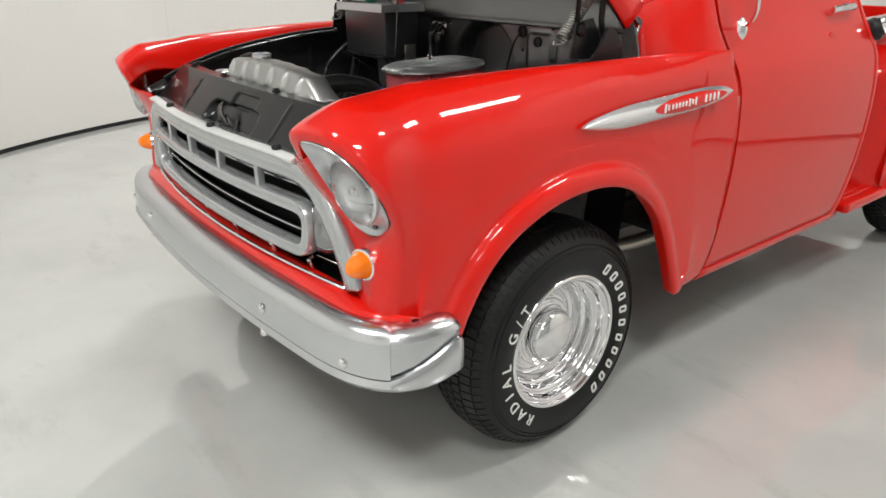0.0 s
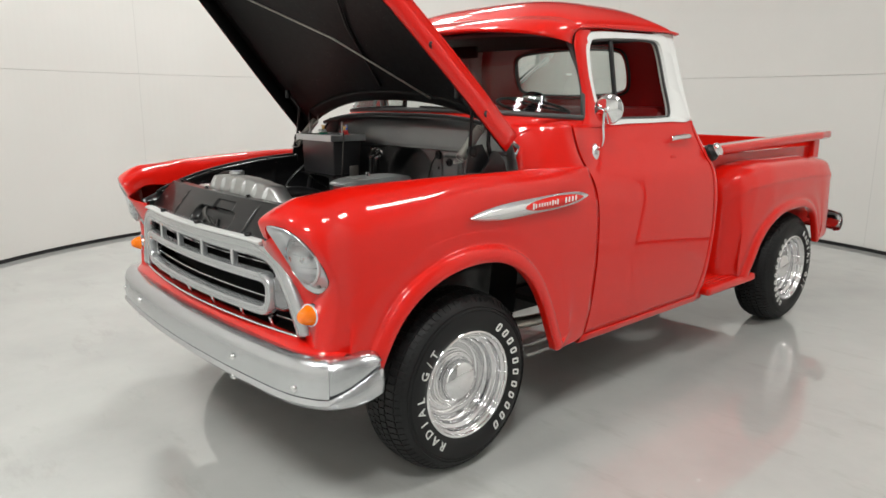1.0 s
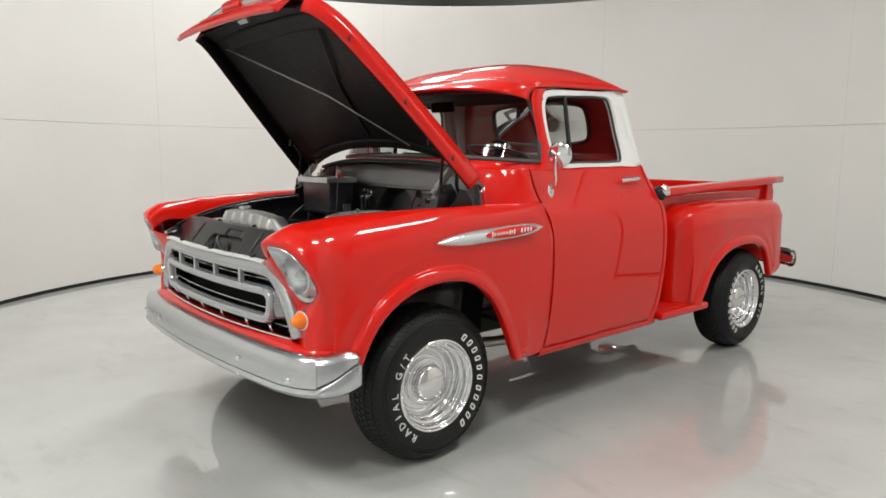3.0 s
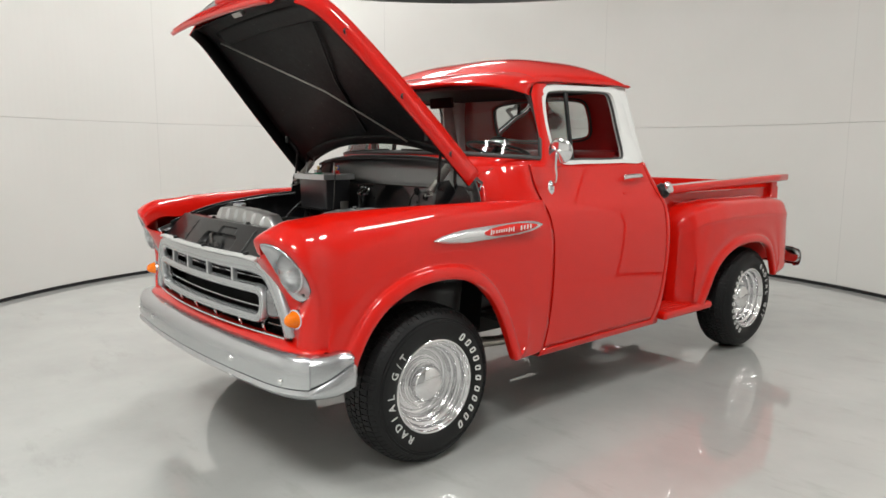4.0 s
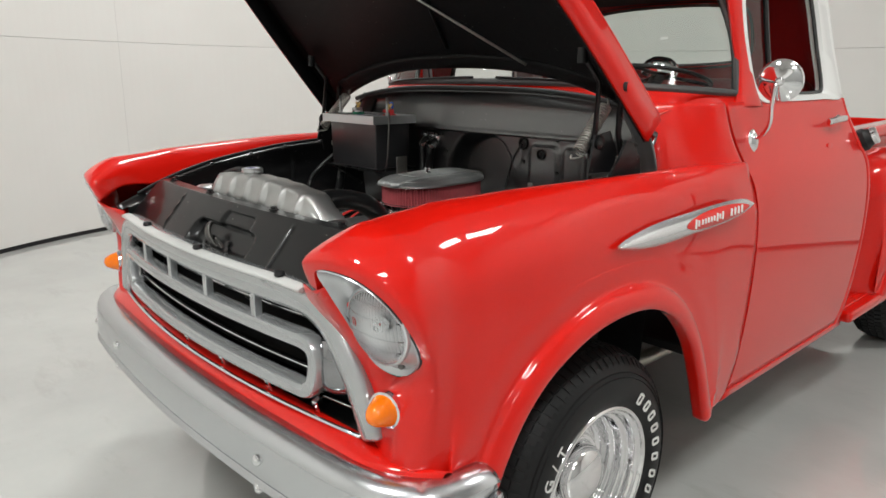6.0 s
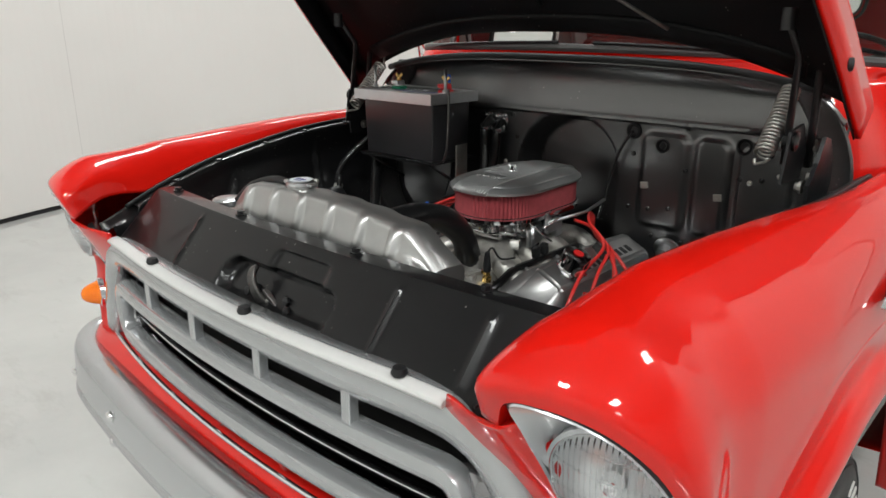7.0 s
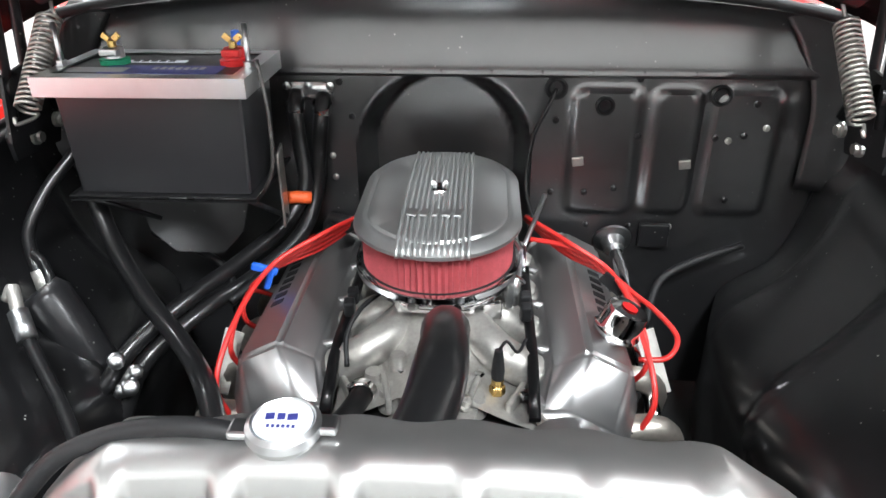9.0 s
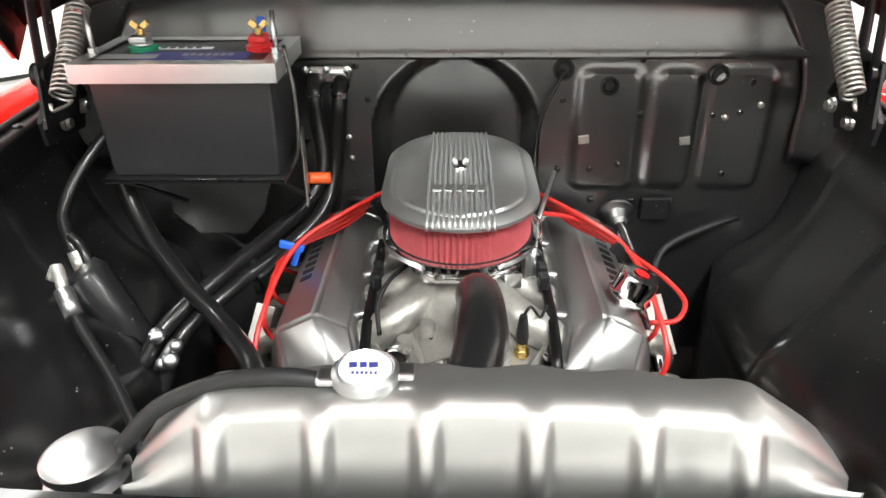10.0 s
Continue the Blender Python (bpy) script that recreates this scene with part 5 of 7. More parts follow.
oo = cr([(-0.60, 1.30), (0.60, 1.30), (0.70, 1.34), (0.66, 1.70), (0.62, 1.755), (-0.62, 1.755), (-0.66, 1.70), (-0.70, 1.34)], 80, True)


def back_pt(x, z, d=0.0):
    return (x, cab_r(z) + 0.02 - 0.05 * abs(x / 0.7) ** 4 + d, z)


add_grid(bm, np.array([[back_pt(*(oi[k] * (1 - f) + oo[k] * f), d) for k in range(80)] for f, d in ((0, -0.03), (0, 0), (0.3, 0), (0.7, 0), (1, 0))]), close_v=True)
back = part("cab_back", bm, "red_in", truck, "red cab back panel with a wide rear window", solid=0.004)
bm = bmesh.new()
add_tube(bm, [back_pt(x, z, -0.006) for x, z in oi], 0.013, 8, closed=True)
part("rear_window_seal", bm, "gasket", back)
g = part("rear_glass", grid([[back_pt(x * f, 1.57 + (z - 1.57) * f, -0.005) for x, z in oi] for f in (1.0, 0.6, 0.05)], close_v=True), "glass", back)
g.visible_shadow = False
# inside the cab
part("cab_floor", box(0, 1.2, 0.50, 1.62, 1.05, 0.03, 0.005), "under", truck)
part("dashboard", grid([cr([(x, 0.62, 1.36), (x, 0.70, 1.345), (x, 0.76, 1.30), (x, 0.745, 1.20), (x, 0.72, 1.12)], 12) for x in np.linspace(-0.74, 0.74, 20)]), "red_in", truck, "red painted dashboard", solid=0.006)
bm = bmesh.new()
add_box(bm, pose(0, 1.32, 0.86), (1.42, 0.50, 0.18), 0.06, 4)
add_box(bm, pose(0, 1.60, 1.13, -8), (1.42, 0.16, 0.52), 0.07, 4)
part("bench_seat", bm, "vinyl", truck, "red vinyl bench seat")
sw = Matrix.Translation((0.545, 0.730, 1.416)) @ pose(0, 0, 0, -14, 0, 0)
bm = bmesh.new()
add_tube(bm, [sw @ Vector((0.165 * math.cos(a), 0.165 * math.sin(a), -0.03)) for a in np.linspace(0, 2 * math.pi, 49)[:-1]], 0.007, 8, closed=True)
for a in (0, 120, 240):
    add_tube(bm, [sw @ Vector((0.02 * math.cos(radians(a + 30)), 0.02 * math.sin(radians(a + 30)), -0.02)), sw @ Vector((0.163 * math.cos(radians(a + 30)), 0.163 * math.sin(radians(a + 30)), -0.03))], 0.006, 6)
wheel_st = part("steering_wheel", bm, "black_plastic", truck, "black steering wheel")
part("horn_button", lathe([(0.058, -0.02), (0.061, 0.0), (0.055, 0.018), (0.036, 0.034), (0, 0.042)], sw, 32), "chrome", wheel_st)
part("column", tube([sw @ Vector((0, 0, -0.02)), (0.45, 0.52, 1.09)], 0.022, 12), "black", wheel_st)
part("mirror_inside", box(0.0, 0.80, 1.655, 0.20, 0.02, 0.06, 0.008), "black_plastic", truck)

# ---- load bed
for s in (1, -1):
    bm = bmesh.new()
    add_box(bm, pose(s * 0.665, 2.85, 0.83), (0.03, 1.78, 0.56), 0.004)
    part("bed_side", bm, "red", truck, "red load bed side")
    rail = [(s * 0.700, 1.965, 1.135), (s * 0.700, 3.745, 1.185)]
    bm = bmesh.new()
    add_sweep(bm, [(-0.050, -0.026), (0.040, -0.026), (0.050, -0.016), (0.050, 0.016), (0.040, 0.026), (-0.050, 0.026)], [Vector(rail[0]).lerp(Vector(rail[1]), f) for f in np.linspace(0, 1, 12)], side_of=(s, 0, 0))
    part("bed_rail", bm, "red", truck, "red rolled bed rail", bevel=0)
    part("stake_post", box(s * 0.688, 3.60, 0.98, 0.055, 0.09, 0.36, 0.008), "red", truck)
    # rear fender
    rl = [(2.245, 0.395), (2.30, 0.50), (2.36, 0.60), (2.46, 0.69), (2.60, 0.745), (2.80, 0.765), (2.98, 0.75), (3.09, 0.70), (3.15, 0.61), (3.185, 0.53), (3.20, 0.495)]
    c, nrm = arch_frames(rl, 26)
    secs = []
    st = [(2.08, None, 0.42), (2.11, None, 0.40), (2.18, None, 0.39)] + [(y, k, z) for k, (y, z) in enumerate(c)] + [(3.30, None, 0.50), (3.44, None, 0.53), (3.53, None, 0.57), (3.558, None, 0.60)]
    for y, k, z in st:
        sh = float(np.interp(y, [2.08, 2.13, 2.25, 2.5, 3.1, 3.42, 3.53, 3.558], [0.90, 0.99, 1.035, 1.055, 1.055, 1.035, 0.985, 0.90]))
        fl = float(np.interp(y, [2.08, 2.105, 2.16, 2.3, 2.5, 3.3, 3.45, 3.53, 3.558], [0.70, 0.80, 0.875, 0.905, 0.918, 0.915, 0.895, 0.84, 0.72]))
        ww = fl - 0.665
        sec = [(s * 0.675, y, sh + 0.012), (s * (0.675 + 0.45 * ww), y, sh + 0.012), (s * (0.675 + 0.78 * ww), y, sh - 0.018), (s * (fl - 0.02 * ww / 0.25), y, sh - 0.062), (s * (fl - 0.004), y, sh - 0.105), (s * (fl - 0.006), y, sh - 0.125)]
        if k is not None:
            n = nrm[k]
            sec += [(s * fl, y + n[0] * 0.10, z + n[1] * 0.10), (s * fl, y + n[0] * 0.055, z + n[1] * 0.055), (s * (fl + 0.014), y + n[0] * 0.042, z + n[1] * 0.042), (s * (fl + 0.021), y + n[0] * 0.022, z + n[1] * 0.022), (s * (fl + 0.017), y, z), (s * (fl - 0.02), y, z)]
        else:
            sec += [(s * fl, y, z + 0.12), (s * fl, y, z + 0.06), (s * fl, y, z + 0.04), (s * (fl + 0.002), y, z + 0.02), (s * fl, y, z), (s * (fl - 0.02), y, z)]
        secs.append(sec)
    part("rear_fender", grid(loft(secs, 76, 72)), "red", truck, "bulbous red rear fender", solid=0.004)
    # step between cab and fender
    bm = bmesh.new()
    add_box(bm, pose(s * 0.79, 2.08, 0.392), (0.25, 0.56, 0.05), 0.02, 3)
    step = part("side_step", bm, "red", truck, "red ribbed side step")
    for k in range(6):
        part("tread_rib", box(s * (0.70 + k * 0.032), 2.03, 0.420, 0.012, 0.36, 0.008, 0.003), "red", step)
bm = bmesh.new()
add_box(bm, pose(0, 1.955, 0.85), (1.36, 0.03, 0.62), 0.004)
part("bed_front", bm, "red", truck, "red load bed front panel")
bm = bmesh.new()
add_sweep(bm, oval(0.022, 0.018, 10, 3), [(-0.68, 1.955, 1.185), (0, 1.955, 1.195), (0.68, 1.955, 1.185)], side_of=(0, 1, 0))
part("bed_front_rail", bm, "red", truck)
part("tailgate", box(0, 3.72, 0.86, 1.28, 0.035, 0.58, 0.008), "red", truck)
bed = part("bed_floor", box(0, 2.85, 0.60, 1.32, 1.76, 0.02, 0.0), "black_hood", truck, "dark planked bed floor")
for k in range(8):
    part("plank", box(-0.56 + k * 0.16, 2.85, 0.618, 0.14, 1.74, 0.016, 0.002), "black_hood", bed)
# rear bumper
rb = cr([(-0.90, 3.66), (-0.86, 3.74), (-0.6, 3.79), (0, 3.81), (0.6, 3.79), (0.86, 3.74), (0.90, 3.66)], 40)
rows = []
for i, (x, y) in enumerate(rb):
    t = Vector(rb[min(i + 1, len(rb) - 1)] - rb[max(i - 1, 0)]).normalized()
    n = Vector((-t.y, t.x))
    rows.append([(x + n.x * a, y + n.y * a, 0.575 + h) for a, h in cr([(-0.03, 0.07), (0.01, 0.062), (0.026, 0.0), (0.01, -0.062), (-0.03, -0.07)], 12)])
part("rear_bumper", grid(rows), "chrome", truck, "chrome rear bumper", solid=0.004)
for s in (1, -1):
    part("tail_light_stalk", tube([(s * 0.80, 3.50, 0.72), (s * 0.80, 3.60, 0.72)], 0.012, 8), "black", truck)
    part("frame_rail", box(s * 0.42, 1.5, 0.46, 0.07, 4.1, 0.14, 0.01), "under", truck)
    bm = bmesh.new()
    add_tube(bm, cr([(s * 0.33, 0.35, 0.40), (s * 0.45, 0.75, 0.33), (s * 0.45, 1.6, 0.33), (s * 0.45, 2.3, 0.34)], 20), 0.03, 10)
    part("exhaust_pipe", bm, "header", truck)


# ---------------------------------------------------------------- the engine bay
def soft_step(d, w):
    """0 outside, 1 inside, over a rounded slope of width w."""
    t = min(1.0, max(0.0, 0.5 - d / w))
    return t * t * (3 - 2 * t)


def rr_dist(x, z, cx, cz, hw, hh, r):
    a, c = abs(x - cx) - hw + r, abs(z - cz) - hh + r
    return math.hypot(max(a, 0), max(c, 0)) + min(max(a, c), 0) - r


PADS = [(0.308, 1.043, 0.062, 0.122), (0.436, 1.043, 0.044, 0.122), (0.565, 1.043, 0.060, 0.122)]


def firewall_y(x, z):
    d = 0.0
    for cx, cz, hw, hh in PADS:
        d -= 0.010 * soft_step(rr_dist(x, z, cx, cz, hw, hh, 0.022), 0.013)
    reach = math.hypot(x - 0.004, z - 1.03) if z > 1.03 else abs(x - 0.004)
    d += 0.085 * soft_step(reach - 0.155, 0.035)
    d += 0.004 * math.sin(x * 9) * math.sin(z * 7)
    # the foot of the wall slopes back
    d -= 0.015 * max(0.0, (0.86 - z) / 0.3) ** 2 * soft_step(0.18 - abs(x), 0.1)
    return 0.440 + d


bm = bmesh.new()
xs, zs = np.linspace(-0.735, 0.735, 190), np.linspace(0.52, 1.196, 92)
add_grid(bm, np.array([[(x, firewall_y(x, z), z) for x in xs] for z in zs]))
fw = part("firewall", bm, "black_lit", truck, "satin black pressed steel firewall")
bm = bmesh.new()
fl = []
for x in np.linspace(-0.725, 0.725, 60):
    q = abs(x / 0.725)
    zt = 1.352 - 0.055 * q ** 3.2 - 0.05 * max(0, (q - 0.86) / 0.14) ** 2
    fl.append(cr([(x, 0.445, 1.192), (x, 0.432, 1.190), (x, 0.425, 1.196), (x, 0.429, 1.204), (x, 0.438, 1.215 + 0.2 * (zt - 1.215)), (x, 0.440, 1.215 + 0.6 * (zt - 1.215)), (x, 0.428, zt - 0.022), (x, 0.398, zt - 0.006), (x, 0.386, zt - 0.014)], 26))
part("cowl_panel", grid(fl), "black_lit", fw, "black cowl panel with a rain gutter", solid=0.003)
bm = bmesh.new()
add_tube(bm, [(x, 0.392, 1.353 - 0.055 * abs(x / 0.70) ** 3.2 - 0.004) for x in np.linspace(-0.69, 0.69, 40)], 0.010, 8)
part("hood_seal", bm, "rubber", fw, "black rubber hood seal")
for k in range(15):
    x = -0.64 + k * 0.0915
    part("spot_bolt", lathe([(0.0045, 0), (0.0045, 0.002), (0.0, 0.003)], Matrix.Translation((x, 0.4255, 1.199)) @ pose(0, 0, 0, 60, 0, 0), 8), "black_lit", fw)
rng = random.Random(4)
for x, z, r, mat in ((0.303, 1.137, 0.018, "black"), (0.510, 1.158, 0.020, "black"), (0.213, 1.166, 0.021, "rubber")):
    part("grommet", lathe([(r, 0), (r, 0.005), (r * 0.8, 0.008), (r * 0.62, 0.005), (r * 0.55, 0.001), (0, 0.001)], Matrix.Translation((x, firewall_y(x, z) - 0.001, z)) @ pose(0, 0, 0, 90, 0, 0), 24), mat, fw)
part("grommet", lathe([(0.018, 0), (0.018, 0.004), (0.011, 0.006), (0.010, 0), (0, 0)], Matrix.Translation((0.205, 0.455, 1.008)) @ pose(0, 0, 0, 90, 0, 0), 20), "rubber", fw)
for x, z, mat in ((0.262, 1.028, "steel"), (0.463, 1.027, "steel"), (0.363, 1.186, "black"), (0.575, 1.145, "black"), (0.562, 1.085, "black"), (0.535, 1.075, "steel"), (0.55, 0.955, "black"), (0.279, 0.965, "black"), (0.335, 0.975, "black"), (0.29, 0.892, "black"),
                  (0.375, 0.890, "black"), (0.455, 0.890, "steel"), (0.216, 1.105, "black"), (-0.17, 1.11, "black"), (-0.213, 1.03, "steel"), (-0.21, 0.985, "steel"), (-0.19, 1.175, "black"), (0.37, 1.08, "black"), (0.51, 1.08, "black"), (0.60, 1.10, "steel"), (0.215, 0.96, "black")):
    m2 = Matrix.Translation((x, firewall_y(x, z) - 0.001, z)) @ pose(0, 0, 0, 90, 0, 0)
    if mat == "steel" and x in (0.262, 0.463):
        bm = bmesh.new()
        add_box(bm, m2 @ pose(0, 0, 0.003, 0, 0, 8), (0.022, 0.018, 0.006), 0.002)
        part("clip_nut", bm, mat, fw)
    else:
        part("screw", lathe([(0.0065, 0), (0.0065, 0.004), (0.003, 0.006), (0, 0.006)], m2, 8, False), mat, fw)
bm = bmesh.new()
add_box(bm, pose(0.425, firewall_y(0.42, 0.87) - 0.012, 0.875), (0.06, 0.012, 0.05), 0.003)
part("access_plate", bm, "black", fw)

# Added pan: hides the bright floor so the bay's depths stay dark.
part("dark_pan", box(0, -0.02, 0.475, 1.30, 1.06, 0.02, 0.004), "under", truck, "black pan added to keep the bay's depths dark")

# inner fender panels
for s in (1, -1):
    secs = []
    for y in (-0.56, -0.46, -0.30, -0.15, 0.0, 0.15, 0.30, 0.44):
        ex, ez = edge_x(max(y, -0.60)), edge_z(y)
        house = math.sqrt(max(0.0, 1 - (y / 0.46) ** 2))
        xin = 0.62 - 0.10 * house
        secs.append([(s * (ex + 0.004), y, ez + 0.001), (s * (ex - 0.014), y, ez - 0.005), (s * (ex - 0.032), y, ez - 0.008), (s * (ex - 0.036), y, ez - 0.045), (s * (ex - 0.05), y, ez - 0.13), (s * (0.5 * (ex + xin)), y, 0.80 + 0.10 * house), (s * xin, y, 0.72 + 0.06 * house), (s * (xin - 0.02), y, 0.50)])
    surf = loft(secs, 130, 44)
    for row in surf:
        for q in row:
            q[0] -= s * 0.014 * soft_step(-0.27 - 0.5 * (1.0 - q[2]) - q[1], 0.02) * soft_step(abs(q[2] - 0.87) - 0.15, 0.04)
            ridge = 0.11 - 0.31 * (1.10 - q[2])
            q[0] -= s * 0.009 * soft_step(abs(q[1] - ridge) - 0.006, 0.018) * soft_step(abs(q[2] - 0.86) - 0.19, 0.05)
            q[0] -= s * 0.006 * soft_step(abs(q[1] - 0.30 - 0.25 * (q[2] - 0.9)) - 0.006, 0.018) * soft_step(abs(q[2] - 0.90) - 0.14, 0.05)
    inner_f = part("inner_fender", grid(surf), "black_fender", truck, "satin black inner fender panel", solid=0.004)
    for y in (-0.44, -0.30, -0.12, 0.06, 0.24):
        part("fender_bolt", lathe([(0.010, 0), (0.010, 0.005), (0.006, 0.007), (0, 0.007)], Matrix.Translation((s * (edge_x(y) - 0.022), y, edge_z(y) - 0.008)), 6, False), "black", inner_f)
    bm = bmesh.new()
    add_tube(bm, cr([(s * (edge_x(y) - 0.008), y, edge_z(y) + 0.000) for y in np.linspace(-0.58, 0.42, 12)], 40), 0.0065, 8)
    part("edge_seal", bm, "rubber", inner_f)

for s in (1, -1):
    rows = []
    for y in np.linspace(-0.655, -0.50, 9):
        rows.append(cr([(s * (edge_x(y) + 0.006), y + 0.004, edge_z(y) - 0.002), (s * (edge_x(y) - 0.012), y + 0.008, edge_z(y) - 0.020), (s * 0.590, max(y, -0.628), 0.960), (s * 0.575, max(y, -0.622), 0.915)], 12))
    part("nose_panel", grid(rows), "black_fender", truck, "black panel closing the fender's nose", solid=0.003)

# radiator support with its latch
bm = bmesh.new()


def sup_y(x, z):
    f = (z - 0.94) / 0.11
    y = -0.652 + 0.092 * f + 0.028 * (x / 0.6) ** 2
    y += 0.030 * soft_step(rr_dist(x, z, 0.085, 0.965, 0.160, 0.030, 0.026), 0.022)
    y += 0.008 * soft_step(rr_dist(x, z, 0.125, 1.012, 0.075, 0.020, 0.010), 0.008)
    for rx in (-0.25, 0.366, 0.545):
        y -= 0.007 * soft_step(abs(x - rx) - 0.003, 0.010) * soft_step(abs(z - 0.992) - 0.046, 0.016)
    return y


xs = np.linspace(-1, 1, 190)


def sup_x(u, z):
    return u * (0.622 if u > 0 else 0.515 + 0.35 * max(0.0, 1.05 - z))


rows = [[(sup_x(u, z), sup_y(sup_x(u, z), z), z) for u in xs] for z in np.linspace(0.915, 1.050, 48)]
rows += [[(sup_x(u, 1.05), sup_y(sup_x(u, 1.05), 1.05) + d, 1.05 + h) for u in xs] for d, h in ((0.003, 0.003), (0.015, 0.003), (0.045, 0.001), (0.050, -0.005), (0.052, -0.05))]
add_grid(bm, np.array(rows))
sup = part("radiator_support", bm, "black_gloss", truck, "satin black radiator support panel with pressed ribs", solid=0.002)
bm = bmesh.new()
add_sweep(bm, round_rect(0.010, 0.020, 0.004, 3), cr([(0.022, -0.612, 1.000), (0.028, -0.624, 0.992), (0.036, -0.628, 0.970), (0.050, -0.622, 0.945), (0.058, -0.612, 0.932)], 12), side_of=(0, -1, 0.4))
add_box(bm, pose(0.072, -0.615, 0.952, 10, 30, 0), (0.045, 0.010, 0.010), 0.002)
add_lathe(bm, [(0.008, 0), (0.008, 0.008), (0.004, 0.010), (0, 0.010)], Matrix.Translation((0.060, -0.612, 0.940)) @ pose(0, 0, 0, 70, 0, 0), 8, False)
part("hood_latch", bm, "dark_steel", sup, "worn steel hood latch lever")
bm = bmesh.new()
add_box(bm, pose(0.06, -0.606, 0.944, 38), (0.11, 0.030, 0.006), 0.002)
part("latch_plate", bm, "black", sup)
for x, z in ((0.02, 0.958), (0.115, 0.956), (0.0, 0.948), (0.13, 0.944)):
    part("latch_bolt", lathe([(0.009, 0), (0.009, 0.006), (0, 0.007)], Matrix.Translation((x, sup_y(x, z) - 0.001, z)) @ pose(0, 0, 0, 70, 0, 0), 6, False), "black", sup)
for x in (-0.15, 0.22, 0.50, -0.45):
    part("top_bolt", lathe([(0.012, 0), (0.012, 0.003), (0.008, 0.003), (0.008, 0.010), (0, 0.010)], pose(x, sup_y(x, 1.048) + 0.028, 1.053), 6, False), "black", sup)
# radiator: end-to-end aluminium top tank
TX0, TX1 = -0.285, 0.352


def tank_top(x):
    return 1.110 - 0.050 * max(0.0, (-0.215 - x) / 0.07) ** 1.3 - 0.045 * max(0.0, (x - 0.275) / 0.077) ** 1.3 - 0.022 * ((x - 0.0) / 0.3) ** 2


RIBS = [-0.205, -0.112, -0.019, 0.074, 0.167, 0.255]
xs = np.linspace(TX0, TX1, 220)
rows = []
for x in xs:
    zt = tank_top(x)
    dent = sum(soft_step(abs(x - r) - 0.010, 0.013) for r in RIBS)
    wave = 0.0035 * math.cos((x - RIBS[0]) * 2 * math.pi / 0.093)
    rows.append([(x, -0.487, 1.005), (x, -0.494, 1.010), (x, -0.494, 1.019), (x, -0.491, 1.024), (x, -0.491 - 0.003 * dent, 1.030), (x, -0.490 - 0.011 * dent, 1.040), (x, -0.479 - 0.014 * dent, 0.5 * (1.040 + zt - 0.020)), (x, -0.473 - 0.013 * dent, zt - 0.022), (x, -0.470 - 0.006 * dent, zt - 0.010), (x, -0.467, zt - 0.001), (x, -0.437, zt + 0.001), (x, -0.407 + wave, zt - 0.002), (x, -0.399 + wave, zt - 0.010), (x, -0.395, 0.5 * zt + 0.5), (x, -0.395, 1.0)])
bm = bmesh.new()
P = np.array(rows)
add_grid(bm, P)
for e in (0, -1):
    bm.faces.new([bm.verts.new(q) for q in P[e]])
bmesh.ops.remove_doubles(bm, verts=bm.verts, dist=0.0002)
rad = part("radiator", bm, "tank", truck, "polished aluminium radiator with a ribbed top tank")
core = part("core", box(0.03, -0.445, 0.80, 0.62, 0.055, 0.40, 0.002), "steel", rad)
bm = bmesh.new()
for k in range(56):
    add_box(bm, pose(TX0 + 0.01 + k * 0.0112, -0.4905, 1.000), (0.005, 0.008, 0.012), 0.0, 1)
part("core_fin", bm, "alu_brushed", rad, "crimped edge of the radiator core")
bm = bmesh.new()
add_tube(bm, [(x, -0.4935, 1.0145 + 0.0012 * math.sin(x * 260)) for x in np.linspace(TX0, TX1, 160)], 0.0052, 6)
part("weld_seam", bm, "alu_brushed", rad)
CAP = pose(-0.074, -0.432, 1.090)
part("filler_neck", lathe([(0.027, -0.01), (0.027, 0.006), (0.021, 0.009), (0.021, 0.016), (0.028, 0.018), (0.028, 0.023)], CAP, 40), "tank", rad)
cap = part("radiator_cap", lathe([(0.029, 0.023), (0.031, 0.025), (0.030, 0.032), (0.026, 0.035), (0.0245, 0.0335), (0.0, 0.0335)], CAP, 40), "alu_brushed", rad, "aluminium radiator cap with a pale decal")
for s in (1, -1):
    part("cap_ear", box(-0.074 + s * 0.034, -0.432 + s * 0.004, 1.117, 0.018, 0.020, 0.008, 0.003), "alu_brushed", rad)
part("cap_decal", lathe([(0.0235, 0.0335), (0.0235, 0.0347), (0.0, 0.0349)], CAP, 32), "decal", rad)
bm = bmesh.new()
for x0, w in ((-0.011, 0.007), (-0.002, 0.006), (0.007, 0.008)):
    add_box(bm, CAP @ pose(x0, 0.003, 0.0352, 0, 0, 8), (w, 0.007, 0.0008), 0, 1)
for k in range(6):
    add_box(bm, CAP @ pose(-0.010 + k * 0.004, -0.008, 0.0352, 0, 0, 8), (0.0024, 0.003, 0.0008), 0, 1)
part("decal_print", bm, "label_blue", rad)
bm = bmesh.new()
add_tube(bm, cr([(-0.099, -0.432, 1.106), (-0.15, -0.430, 1.112), (-0.21, -0.428, 1.102), (-0.265, -0.437, 1.080), (-0.30, -0.45, 1.045)], 24), 0.0085, 10)
part("overflow_hose", bm, "rubber", rad, "ribbed black overflow hose")
bt = part("overflow_bottle", lathe([(0.034, -0.20), (0.034, 0.0), (0.030, 0.010), (0.026, 0.014)], pose(-0.335, -0.455, 0.990), 32), "tank", rad, "aluminium overflow bottle")
